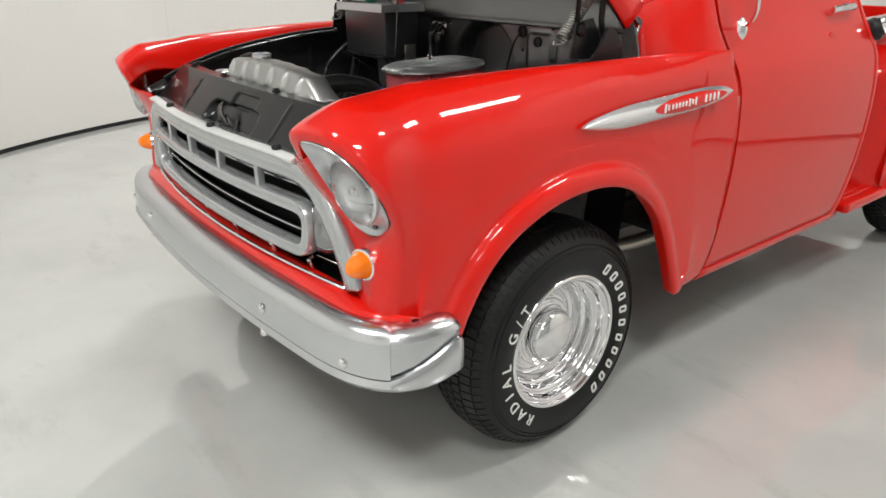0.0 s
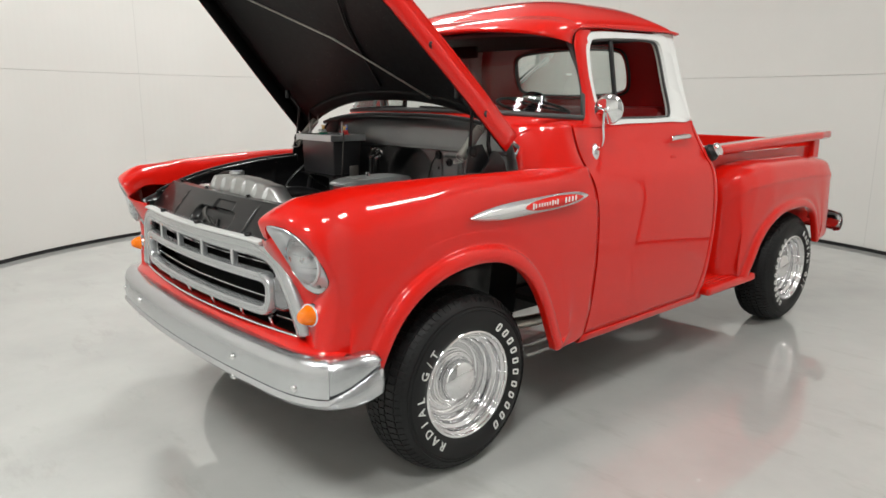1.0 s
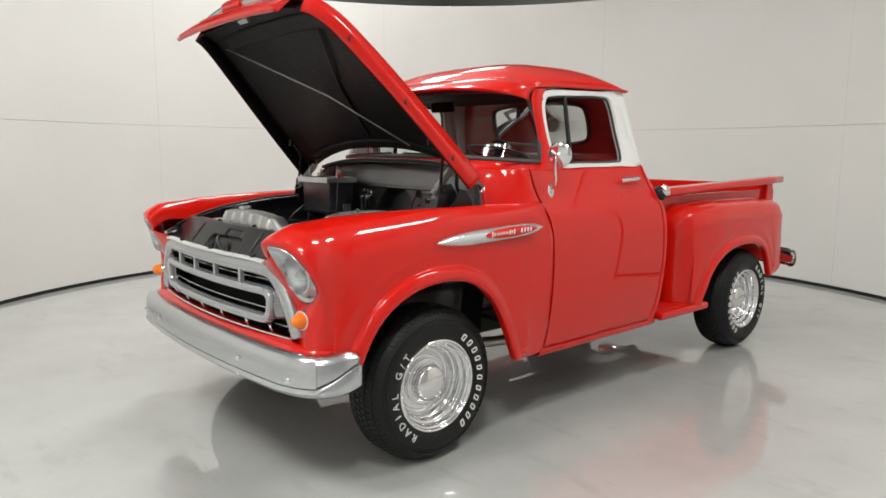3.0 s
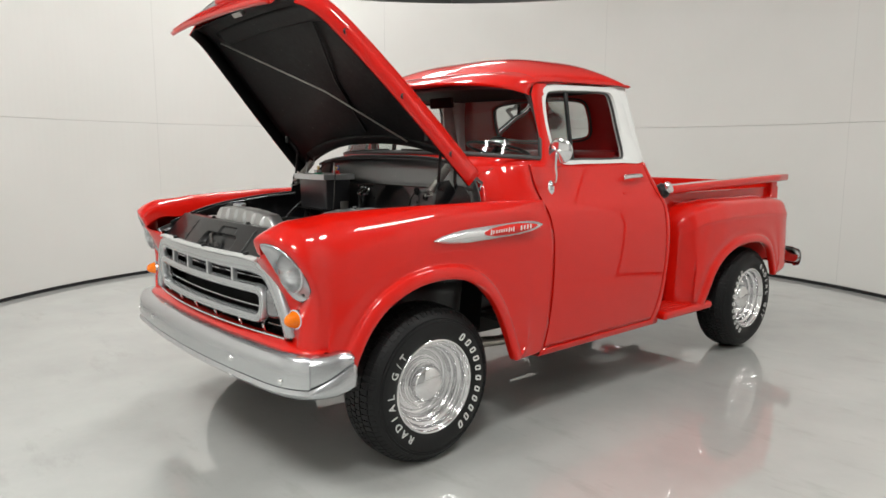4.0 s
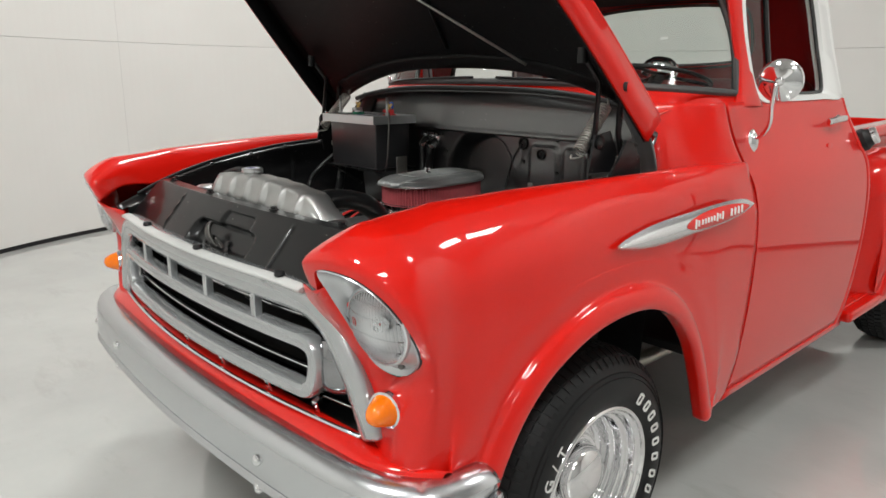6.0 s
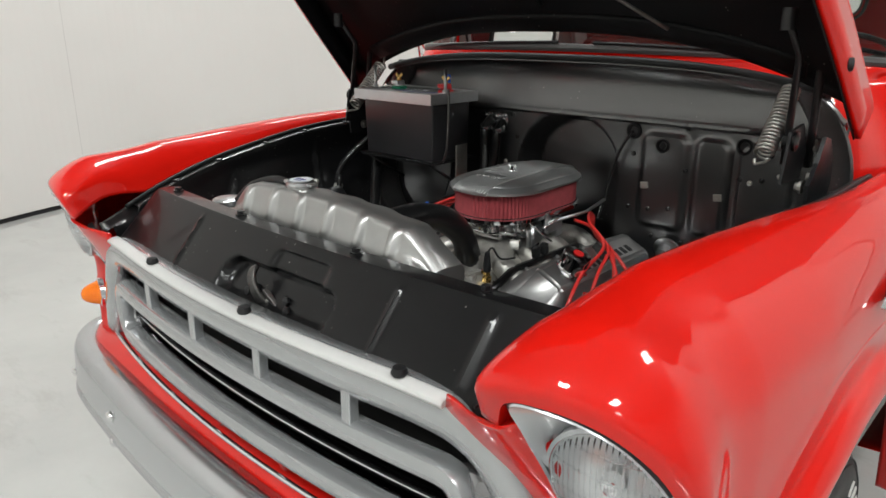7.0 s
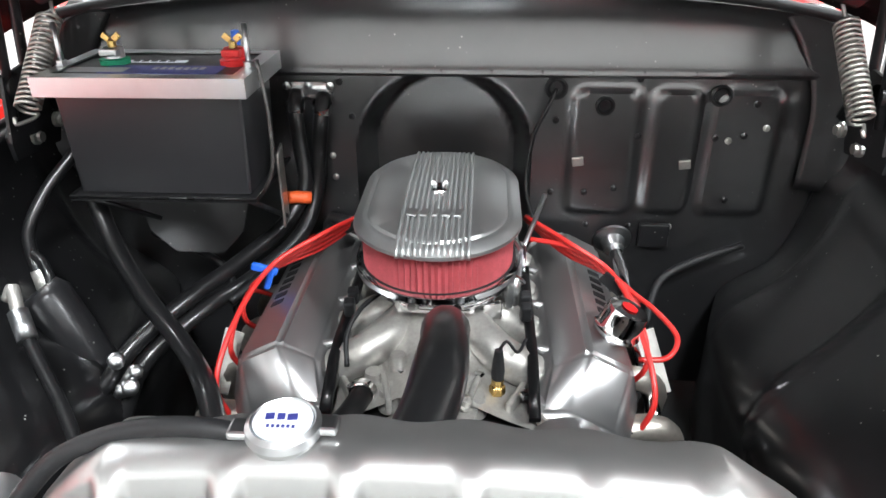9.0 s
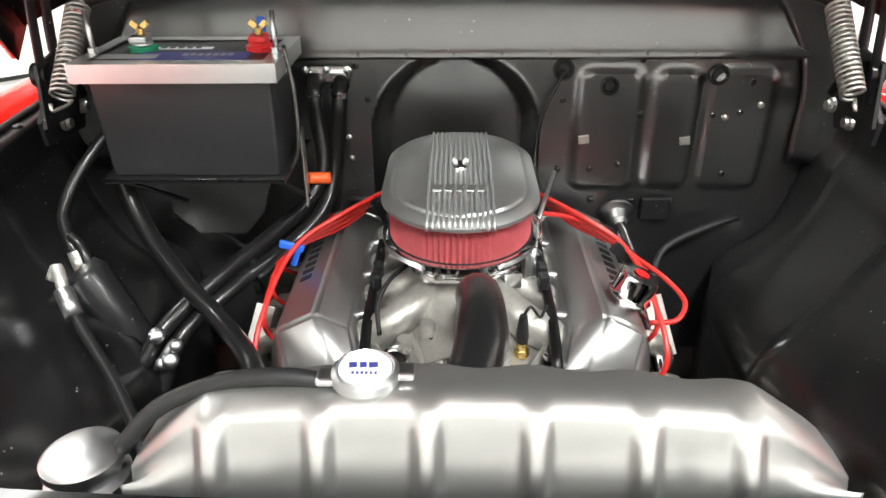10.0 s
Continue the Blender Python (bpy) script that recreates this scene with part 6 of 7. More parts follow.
part("bottle_cap", lathe([(0.036, 0.014), (0.038, 0.018), (0.038, 0.026), (0.030, 0.030), (0.030, 0.040), (0.036, 0.043), (0.036, 0.052), (0.030, 0.056), (0.0, 0.056)], pose(-0.335, -0.455, 0.990), 32), "alu_brushed", rad)
bm = bmesh.new()
shp = [[(0.02 + 0.86 * r * math.cos(a), y, 0.76 + 0.72 * r * math.sin(a)) for a in np.linspace(0, 2 * math.pi, 49)[:-1]] for r, y in ((0.30, -0.39), (0.235, -0.30), (0.225, -0.24))]
add_grid(bm, np.array(shp), close_v=True)
part("fan_shroud", bm, "black_plastic", rad, "black plastic fan shroud", solid=0.004)
bm = bmesh.new()
for k in range(7):
    a = 2 * math.pi * k / 7
    add_box(bm, pose(0.02, -0.30, 0.80) @ pose(0, 0, 0, 0, math.degrees(a), 0) @ pose(0.12, 0, 0, 28, 0, 0), (0.18, 0.008, 0.06), 0.003)
part("fan_blade", bm, "steel", rad)

# upper hose
bm = bmesh.new()
add_tube(bm, cr([(-0.02, -0.390, 0.985), (0.012, -0.34, 1.008), (0.032, -0.27, 1.020), (0.038, -0.19, 1.020), (0.036, -0.11, 0.995), (0.036, -0.045, 0.940), (0.034, -0.015, 0.87)], 30), [0.031 + 0.0012 * math.sin(k * 0.7) for k in range(30)], 18)
up = part("radiator_hose", bm, "hose", truck, "thick black upper radiator hose")

# ---- battery on its tray
bt = Matrix.Translation((-0.443, 0.272, 1.126)) @ pose(0, 0, 0, 0, 0, 0.5)
bm = bmesh.new()
lo = round_rect(0.286, 0.160, 0.006, 3)
hi = round_rect(0.296, 0.166, 0.006, 3)
add_grid(bm, np.array([[bt @ Vector((x, y, z)) for x, y in o] for o, z in ((lo, -0.078), (hi, 0.088))]), close_v=True)
bm.faces.new([bm.verts.new(bt @ Vector((x, y, 0.088))) for x, y in hi])
bm.faces.new([bm.verts.new(bt @ Vector((x, y, -0.078))) for x, y in lo[::-1]])
batt = part("battery", bm, "battery_case", truck, "black car battery with a bare metal hold-down frame")
part("battery_lid", plate(round_rect(0.300, 0.176, 0.010, 3), bt @ Matrix.Translation((0, 0, 0.092)), 0.022), "black_plastic", batt)
hold = [(-0.165, -0.108), (0.165, -0.108), (0.165, 0.100), (-0.165, 0.100)]
for k in range(4):
    bm = bmesh.new()
    a, c = Vector(hold[k]), Vector(hold[(k + 1) % 4])
    d = (c - a).normalized()
    inn = Vector((-d.y, d.x))
    q = [a, c]
    pr = [(0, 0.088), (0, 0.118), (0.024, 0.119), (0.024, 0.1165), (0.003, 0.1155), (0.003, 0.088)]
    vs = [[bm.verts.new(bt @ Vector((*(p + inn * o + d * (o if p is a else -o) * (1 if o > 0.01 else 0)), h))) for o, h in pr] for p in q]
    for i in range(len(pr)):
        j = (i + 1) % len(pr)
        bm.faces.new((vs[0][i], vs[1][i], vs[1][j], vs[0][j]))
    part("hold_down", bm, "alu_brushed", batt, "bare metal battery hold-down frame")
part("label", plate(round_rect(0.19, 0.055, 0.002, 2), bt @ Matrix.Translation((0.012, -0.036, 0.1142)), 0.0008), "label_blue", batt)
part("label", plate(round_rect(0.11, 0.030, 0.002, 2), bt @ Matrix.Translation((-0.098, -0.04, 0.1146)), 0.0008), "label_grey", batt)
part("label", plate(round_rect(0.10, 0.016, 0.002, 2), bt @ Matrix.Translation((-0.02, 0.022, 0.1142)), 0.0008), "decal", batt)
bm = bmesh.new()
for k in range(7):
    add_box(bm, bt @ pose(0.0 + k * 0.0125, -0.030, 0.1156), (0.008, 0.014, 0.0008), 0, 1)
part("label_print", bm, "label_grey", batt)
bm = bmesh.new()
for k in range(5):
    add_box(bm, bt @ pose(-0.055 + k * 0.015, 0.022, 0.1154), (0.010, 0.008, 0.0008), 0, 1)
part("label_print", bm, "black_plastic", batt)
for x, m1, m2 in ((-0.085, "green", "brass"), (0.115, "redcap", "brass")):
    tb = bt @ Matrix.Translation((x, 0.010, 0.114))
    post = part("terminal", lathe([(0.024, 0), (0.024, 0.008), (0.016, 0.010), (0, 0.010)], tb, 20), m1, batt)
    bm = bmesh.new()
    add_lathe(bm, [(0.017, 0.010), (0.016, 0.026), (0.0, 0.026)], tb, 16)
    add_box(bm, tb @ pose(0.0, -0.012, 0.020), (0.03, 0.02, 0.012), 0.003)
    part("clamp", bm, "alu_brushed" if m1 == "green" else "redcap", post)
    bm = bmesh.new()
    add_lathe(bm, [(0.007, 0.026), (0.007, 0.036), (0.0, 0.038)], tb, 8, False)
    for sg in (1, -1):
        add_box(bm, tb @ pose(sg * 0.009, 0, 0.042, 0, sg * -40, 0), (0.014, 0.004, 0.010), 0.0015)
    part("wing_nut", bm, m2, post)
    if m1 == "redcap":
        part("cap_bit", lathe([(0.007, 0.030), (0.007, 0.052), (0, 0.054)], tb @ Matrix.Translation((0.004, 0.006, 0)), 10), "blue", post)
for x in (-0.152, 0.150):
    bm = bmesh.new()
    add_tube(bm, [bt @ Vector((x, -0.03, 0.185)), bt @ Vector((x, -0.03, 0.10))], 0.0045, 8)
    add_lathe(bm, [(0.009, 0), (0.009, 0.008), (0, 0.008)], bt @ Matrix.Translation((x, -0.03, 0.119)), 6, False)
    part("hold_rod", bm, "alu_brushed", batt)
bm = bmesh.new()
add_tube(bm, cr([bt @ Vector((0.163, -0.03, 0.13)), bt @ Vector((0.176, -0.045, 0.05)), bt @ Vector((0.172, -0.05, -0.05)), bt @ Vector((0.150, -0.045, -0.09))], 18), 0.0035, 8)
part("j_bolt", bm, "dark_steel", batt)
tray = part("battery_tray", plate([(-0.155, -0.095), (0.155, -0.095), (0.160, 0.10), (-0.160, 0.10)], bt @ Matrix.Translation((0, 0, -0.088)), 0.008), "black", truck, "black sheet battery tray with a lip")
rim = [bt @ Vector((x, y, -0.080)) for x, y in ((-0.157, 0.10), (-0.154, -0.097), (0.154, -0.097), (0.162, 0.10))]
bm = bmesh.new()
add_tube(bm, rim, 0.0028, 6)
part("tray_rim", bm, "black_gloss", tray, "rolled gloss black tray rim")
bm = bmesh.new()
add_plate(bm, [(-0.105, 0.06), (0.115, 0.06), (0.115, 0.0), (0.095, -0.075), (0.055, -0.118), (-0.04, -0.118), (-0.085, -0.075), (-0.105, 0.0)], Matrix.Translation((-0.470, 0.342, 0.985)) @ pose(0, 0, 0, 84, 0, 0), 0.006)
part("tray_bracket", bm, "black_lit", tray, "black bracket plate under the tray")
bm = bmesh.new()
add_box(bm, pose(-0.278, 0.30, 1.02, 0, 0, 8), (0.004, 0.06, 0.14), 0.001, 1)
part("tray_strut", bm, "steel", tray)
for a, c in (((-0.585, 0.19, 1.040), (-0.50, 0.27, 0.965)), ((-0.31, 0.19, 1.040), (-0.275, 0.29, 0.965))):
    part("tray_brace", tube([a, c], 0.005, 6), "black", tray)

# ---- engine
bm = bmesh.new()
add_box(bm, pose(0.01, 0.17, 0.62), (0.40, 0.56, 0.36), 0.03)
engine = part("engine", bm, "under", truck, "bright small-block engine with an oval air filter")
# intake manifold: a plateau that falls away to the heads, with a carburettor pad
secs = []
for y in np.linspace(-0.085, 0.42, 14):
    f = soft_step(abs(y - 0.18) - 0.15, 0.10)
    secs.append([(0.012 - 0.205, y, 0.785), (0.012 - 0.165, y, 0.806), (0.012 - 0.115, y, 0.826 + 0.012 * f), (0.012 - 0.07, y, 0.848 + 0.036 * f), (0.012 - 0.03, y, 0.868 + 0.040 * f), (0.012 + 0.03, y, 0.868 + 0.040 * f), (0.012 + 0.07, y, 0.848 + 0.036 * f), (0.012 + 0.115, y, 0.826 + 0.012 * f), (0.012 + 0.165, y, 0.806), (0.012 + 0.205, y, 0.785)])
bm = bmesh.new()
add_grid(bm, loft(secs, 40, 44))
runners = []
for s in (1, -1):
    for y in (0.02, 0.13, 0.24, 0.35):
        runners.append(tube(cr([(0.012 + s * 0.04, 0.18 + (y - 0.18) * 0.5, 0.885), (0.012 + s * 0.10, y, 0.868), (0.012 + s * 0.18, y, 0.815)], 10), 0.030, 12))
intake = part("intake_manifold", bm, "alu_cast", engine, "matt cast aluminium intake manifold")
for r in runners:
    part("runner", r, "alu_cast", intake)
for k, (x, y, z, sx, sy, sz, turn) in enumerate([(-0.055, -0.045, 0.846, 0.010, 0.085, 0.030, 14), (0.075, -0.045, 0.846, 0.010, 0.085, 0.030, -14), (-0.115, -0.030, 0.830, 0.010, 0.080, 0.026, 26), (0.140, -0.030, 0.830, 0.010, 0.080, 0.026, -26),
                                                 (-0.090, 0.060, 0.850, 0.055, 0.012, 0.024, 8), (0.112, 0.060, 0.850, 0.055, 0.012, 0.024, -8)]):
    part("casting_web", box(x, y, z, sx, sy, sz, 0.004, 0, 0, turn), "alu_cast", intake)
for x, y, z in ((-0.150, -0.070, 0.815), (-0.165, 0.050, 0.822), (0.175, -0.070, 0.815), (0.188, 0.050, 0.822), (-0.020, -0.075, 0.852), (0.060, -0.078, 0.850)):
    bolt = part("intake_bolt", lathe([(0.014, 0), (0.014, 0.003), (0.010, 0.004), (0.0095, 0.013), (0.006, 0.014), (0.0055, 0.009), (0.0, 0.009)], pose(x, y, z, 6, -20 if x < 0 else 20, 0), 12, False), "steel", intake)
part("water_neck", tube([(0.025, -0.085, 0.70), (0.025, -0.080, 0.845)], 0.055, 20), "alu_cast", intake)
for x, y, r, h in ((-0.045, -0.055, 0.018, 0.842), (-0.075, -0.02, 0.014, 0.845), (0.075, -0.06, 0.016, 0.84), (-0.04, -0.005, 0.013, 0.865), (0.10, 0.02, 0.014, 0.848)):
    part("boss", lathe([(r * 1.15, -0.02), (r, 0.010), (r * 0.9, 0.014), (0, 0.014)], pose(x, y, h), 16), "alu_cast", intake)
bm = bmesh.new()
add_box(bm, pose(0.012, 0.18, 0.917), (0.165, 0.165, 0.030), 0.008)
add_box(bm, pose(0.012, 0.18, 0.943), (0.130, 0.200, 0.035), 0.010)
for sx in (1, -1):
    for sy in (1, -1):
        add_lathe(bm, [(0.016, 0), (0.016, 0.012), (0.010, 0.013), (0.010, 0.020), (0, 0.020)], pose(0.012 + sx * 0.072, 0.18 + sy * 0.072, 0.930), 8, False)
add_box(bm, pose(0.012, 0.078, 0.936), (0.125, 0.056, 0.046), 0.010)
add_box(bm, pose(0.012, 0.18, 0.966), (0.118, 0.150, 0.020), 0.006)
for sx in (1, -1):
    add_lathe(bm, [(0.011, 0), (0.011, 0.012), (0.007, 0.014), (0.007, 0.022), (0, 0.022)], pose(0.012 + sx * 0.034, 0.052, 0.940, 90), 10, False)
    add_box(bm, pose(0.012 + sx * 0.074, 0.12, 0.938), (0.022, 0.030, 0.034), 0.005)
add_box(bm, pose(0.012, 0.275, 0.930), (0.11, 0.05, 0.040), 0.010)
add_tube(bm, [(0.085, 0.10, 0.935), (0.105, 0.14, 0.93), (0.105, 0.24, 0.93)], 0.010, 8)
part("carburettor", bm, "alu", engine, "bright alloy carburettor")
bm = bmesh.new()
for x, y, z, sx, sy, sz in ((0.125, 0.13, 0.925, 0.012, 0.06, 0.05), (0.135, 0.19, 0.940, 0.010, 0.05, 0.035), (0.118, 0.24, 0.92, 0.02, 0.03, 0.04)):
    add_box(bm, pose(x, y, z, 8, 0, 4), (sx, sy, sz), 0.003)
add_tube(bm, [(0.140, 0.16, 0.952), (0.175, 0.29, 0.965), (0.195, 0.345, 0.992)], 0.0045, 8)
add_tube(bm, [(0.135, 0.11, 0.95), (0.135, 0.11, 0.90)], 0.006, 8)
add_box(bm, pose(0.14, 0.165, 0.955, 0, 0, 15), (0.006, 0.035, 0.05), 0.002)
for k, (x, y, z, r) in enumerate(((0.075, 0.085, 0.945, 0.010), (-0.05, 0.085, 0.945, 0.010), (0.09, 0.115, 0.935, 0.008), (-0.07, 0.115, 0.935, 0.008), (0.012, 0.062, 0.935, 0.012))):
    part("carburettor_screw", lathe([(r, -0.012), (r, 0.006), (r * 0.6, 0.009), (0, 0.009)], pose(x, y, z, 25), 10, False), "brass" if k == 4 else "alu_brushed", engine)
part("fuel_line", tube(cr([(-0.06, 0.075, 0.935), (-0.03, 0.050, 0.930), (0.04, 0.048, 0.930), (0.085, 0.060, 0.935), (0.105, 0.10, 0.925), (0.118, 0.16, 0.905)], 24), 0.0055, 10), "chrome", engine, "bright fuel line")
part("vacuum_hose", tube(cr([(-0.075, 0.10, 0.925), (-0.105, 0.06, 0.915), (-0.12, 0.02, 0.895), (-0.115, -0.02, 0.865)], 18), 0.004, 8), "rubber", engine)
for x, y, z, sx, sy, sz, a in ((0.112, 0.105, 0.958, 0.006, 0.050, 0.020, 10), (0.120, 0.150, 0.915, 0.008, 0.020, 0.050, -8), (0.130, 0.215, 0.952, 0.006, 0.060, 0.016, 6), (0.100, 0.085, 0.905, 0.030, 0.012, 0.030, 0)):
    part("linkage_lever", box(x, y, z, sx, sy, sz, 0.002, a, 0, 5), "chrome", engine)
for pts in ([(0.128, 0.10, 0.962), (0.150, 0.13, 0.930), (0.146, 0.18, 0.900)], [(0.122, 0.24, 0.955), (0.150, 0.20, 0.962), (0.150, 0.14, 0.945)]):
    part("linkage_rod", tube(pts, 0.0032, 6, smooth_n=12), "chrome", engine)
part("throttle_linkage", bm, "alu_brushed", engine, "bright throttle linkage")
# valve covers
for s in (1, -1):
    vm = Matrix.Translation((0.012 + s * 0.246, 0.165, 0.848)) @ pose(0, 0, 0, 0, s * 27, 0)
    prof = [(-0.076, -0.060), (-0.076, -0.012), (-0.038, 0.038), (0.036, 0.038), (0.078, -0.012), (0.078, -0.060)]
    bm = bmesh.new()
    rows = []
    for y, f, dz in ((-0.238, 1.0, -0.072), (-0.176, 1.0, 0.0), (0.225, 1.0, 0.0), (0.236, 0.95, -0.02)):
        rows.append([vm @ Vector((s * x * f, y, max(-0.060, z + dz * (1.0 if z > 0 else 0.62)))) for x, z in prof])
    P = np.array(rows)
    add_grid(bm, P, smooth=False)
    for e in (0, -1):
        bm.faces.new([bm.verts.new(q) for q in P[e]])
    bmesh.ops.remove_doubles(bm, verts=bm.verts, dist=0.0001)
    bmesh.ops.bevel(bm, geom=[e for e in bm.edges if len(e.link_faces) == 2 and e.calc_face_angle() > 0.25], offset=0.007, segments=3, affect="EDGES")
    for f in bm.faces:
        f.smooth = True
    vc = part("valve_cover", bm, "alu_cover", engine, "polished alloy valve cover with dark lettering")
    bm = bmesh.new()
    for k in range(9):
        add_box(bm, vm @ pose(s * 0.008, -0.035 + k * 0.025, 0.0385), (0.024, 0.015, 0.002), 0.001, 1)
    part("cover_print", bm, "black_plastic", vc)
    bm = bmesh.new()
    add_box(bm, vm @ pose(s * 0.008, -0.082 if s > 0 else 0.205, 0.0385, 0, 0, 30), (0.030, 0.026, 0.002), 0.002, 1)
    part("cover_mark", bm, "redcap", vc)
    bm = bmesh.new()
    for y in (-0.13, 0.0, 0.12):
        add_tube(bm, [vm @ Vector((-s * 0.066, y, -0.018)), vm @ Vector((-s * 0.098, y + 0.01, -0.030))], 0.007, 8)
    add_box(bm, vm @ pose(-s * 0.078, 0.0, -0.050), (0.025, 0.46, 0.012), 0.003)
    part("cover_rail", bm, "alu_cover", vc)
    bm = bmesh.new()
    add_sweep(bm, [(-0.008, -0.006), (0.008, -0.006), (0.008, 0.006), (-0.008, 0.006)], [(0.012 + s * 0.148, y, 0.872 - 0.04 * max(0, -y) / 0.1) for y in np.linspace(-0.09, 0.28, 10)], side_of=(1, 0, 0))
    part("fuel_rail", bm, "black_gloss", engine, "gloss black fuel rail")
    for y in (0.10, 0.135):
        part("connector", box(0.012 + s * 0.142, y, 0.893, 0.018, 0.020, 0.030, 0.004, 10, 0, 6), "black_plastic", engine)
    # exhaust header tubes
    for k, y in enumerate((-0.02, 0.10, 0.22, 0.34)):
        bm = bmesh.new()
        add_tube(bm, cr([(0.012 + s * 0.265, y, 0.755), (0.012 + s * 0.335, y + 0.005, 0.765), (0.012 + s * 0.375, y + 0.03, 0.715), (0.012 + s * 0.36, y + 0.08, 0.60), (0.012 + s * 0.33, 0.35, 0.48)], 18), 0.021, 12)
        part("header_pipe", bm, "header", engine, "raw steel exhaust header pipe")
    # plug wires
    for k, y in enumerate((-0.03, 0.08, 0.20, 0.32)):
        bm = bmesh.new()
        x0 = 0.012 + s * 0.15
        off = 0.010 * k
        add_tube(bm, cr([(x0, 0.33 + 0.006 * k, 0.955 - 0.004 * k), (0.012 + s * 0.215, 0.225 + off, 0.957 - 0.012 * k), (0.012 + s * (0.285 + 0.006 * k), 0.18 + off, 0.925 - 0.01 * k), (0.012 + s * (0.315 + 0.010 * k), 0.10 + 0.5 * (y - 0.1), 0.890 - 0.012 * k), (0.012 + s * (0.325 + 0.006 * k), y * 0.8 - 0.01, 0.83), (0.012 + s * 0.31, y, 0.765)], 34), 0.0045, 8)
        part("plug_wire", bm, "wire", engine, "red silicone plug wire")
        part("plug_boot", tube([(0.012 + s * 0.300, y, 0.772), (0.012 + s * 0.275, y, 0.752)], 0.008, 8), "black_plastic", engine)
bm = bmesh.new()
add_tube(bm, cr([(0.16, 0.26, 0.945), (0.235, 0.225, 0.945), (0.312, 0.18, 0.905), (0.368, 0.12, 0.884), (0.392, 0.08, 0.863), (0.372, 0.05, 0.848), (0.328, 0.05, 0.842)], 40), 0.0045, 8)
part("plug_wire", bm, "wire", engine)
part("wire_tie", box(0.30, 0.165, 0.910, 0.05, 0.006, 0.022, 0.002, 0, 40, 0), "black_plastic", engine)
# breather on the driver's cover
bmx = Matrix.Translation((0.276, 0.055, 0.862)) @ pose(0, 0, 0, 0, 22, 0) @ Matrix.Scale(1.3, 4)
br = part("breather", lathe([(0.016, 0.0), (0.016, 0.022), (0.028, 0.024), (0.029, 0.028), (0.026, 0.032), (0.026, 0.052), (0.024, 0.058), (0.0, 0.060)], bmx, 32), "chrome", engine, "chrome push-in breather with a red mark")
part("breather_mark", lathe([(0.010, 0.0605), (0.0, 0.0612)], bmx, 16), "redcap", br)
# pcv elbow on the other cover
part("pcv_valve", tube([(-0.215, 0.345, 0.880), (-0.212, 0.345, 0.925), (-0.20, 0.33, 0.945), (-0.15, 0.30, 0.95)], 0.010, 10), "black_plastic", engine)
bm = bmesh.new()
add_tube(bm, cr([(-0.085, -0.045, 0.842), (-0.090, -0.075, 0.848), (-0.105, -0.110, 0.842), (-0.140, -0.140, 0.828), (-0.200, -0.155, 0.815), (-0.27, -0.16, 0.80)], 24), 0.0165, 12)
bh = part("bypass_hose", bm, "hose", engine, "black coolant hose at the manifold")
part("hose_clamp", lathe([(0.0175, -0.009), (0.0195, -0.008), (0.0195, 0.008), (0.0175, 0.009)], Matrix.Translation((-0.086, -0.056, 0.846)) @ pose(0, 0, 0, 80, 0, -10), 20), "chrome", bh)
# sensor and thermostat housing
sn = part("sender", lathe([(0.012, 0), (0.012, 0.012), (0.009, 0.014), (0.009, 0.026), (0, 0.026)], pose(0.108, -0.035, 0.838), 6, False), "brass", engine, "brass temperature sender")
part("sender_boot", lathe([(0.009, 0.026), (0.010, 0.04), (0.008, 0.06), (0.006, 0.075), (0.0, 0.078)], pose(0.108, -0.035, 0.838), 12), "rubber", sn)
part("sender_wire", tube([(0.108, -0.035, 0.912), (0.118, -0.03, 0.925), (0.135, -0.02, 0.900), (0.150, 0.02, 0.895)], 0.0025, 6, smooth_n=16), "rubber", sn)
part("thermostat_housing", lathe([(0.045, 0), (0.045, 0.014), (0.034, 0.018), (0.032, 0.05), (0.0, 0.05)], pose(0.034, -0.012, 0.838), 24), "alu_cast", engine)
for x, y in ((-0.03, -0.02), (0.08, -0.02), (0.075, 0.045), (-0.05, 0.04), (-0.10, -0.05), (0.15, -0.05)):
    part("manifold_bolt", lathe([(0.010, 0), (0.010, 0.008), (0.006, 0.010), (0, 0.010)], pose(x, y, 0.858 - 0.1 * abs(x - 0.012)), 6, False), "chrome", engine)
part("pulley", lathe([(0.02, 0.0), (0.065, 0.0), (0.068, 0.008), (0.060, 0.014), (0.068, 0.02), (0.066, 0.03), (0.03, 0.034), (0, 0.034)], Matrix.Translation((0.02, -0.15, 0.72)) @ pose(0, 0, 0, 90, 0, 0), 32), "alu_brushed", engine)
alt = part("alternator", lathe([(0.0, -0.06), (0.04, -0.06), (0.058, -0.05), (0.062, -0.03), (0.062, 0.03), (0.056, 0.045), (0.03, 0.05), (0, 0.05)], Matrix.Translation((0.205, -0.150, 0.795)) @ pose(0, 0, 0, 90, 0, 0), 32), "alu_cover", engine, "polished alternator with vent slots")
bm = bmesh.new()
for k in range(14):
    a = 2 * math.pi * k / 14
    add_box(bm, Matrix.Translation((0.205, -0.150, 0.795)) @ pose(0, 0, 0, 90, 0, 0) @ pose(0.059 * math.cos(a), 0.059 * math.sin(a), 0.038, 0, 0, math.degrees(a)), (0.012, 0.010, 0.016), 0.002, 1)
part("vent_slot", bm, "black_plastic", alt)
bm = bmesh.new()
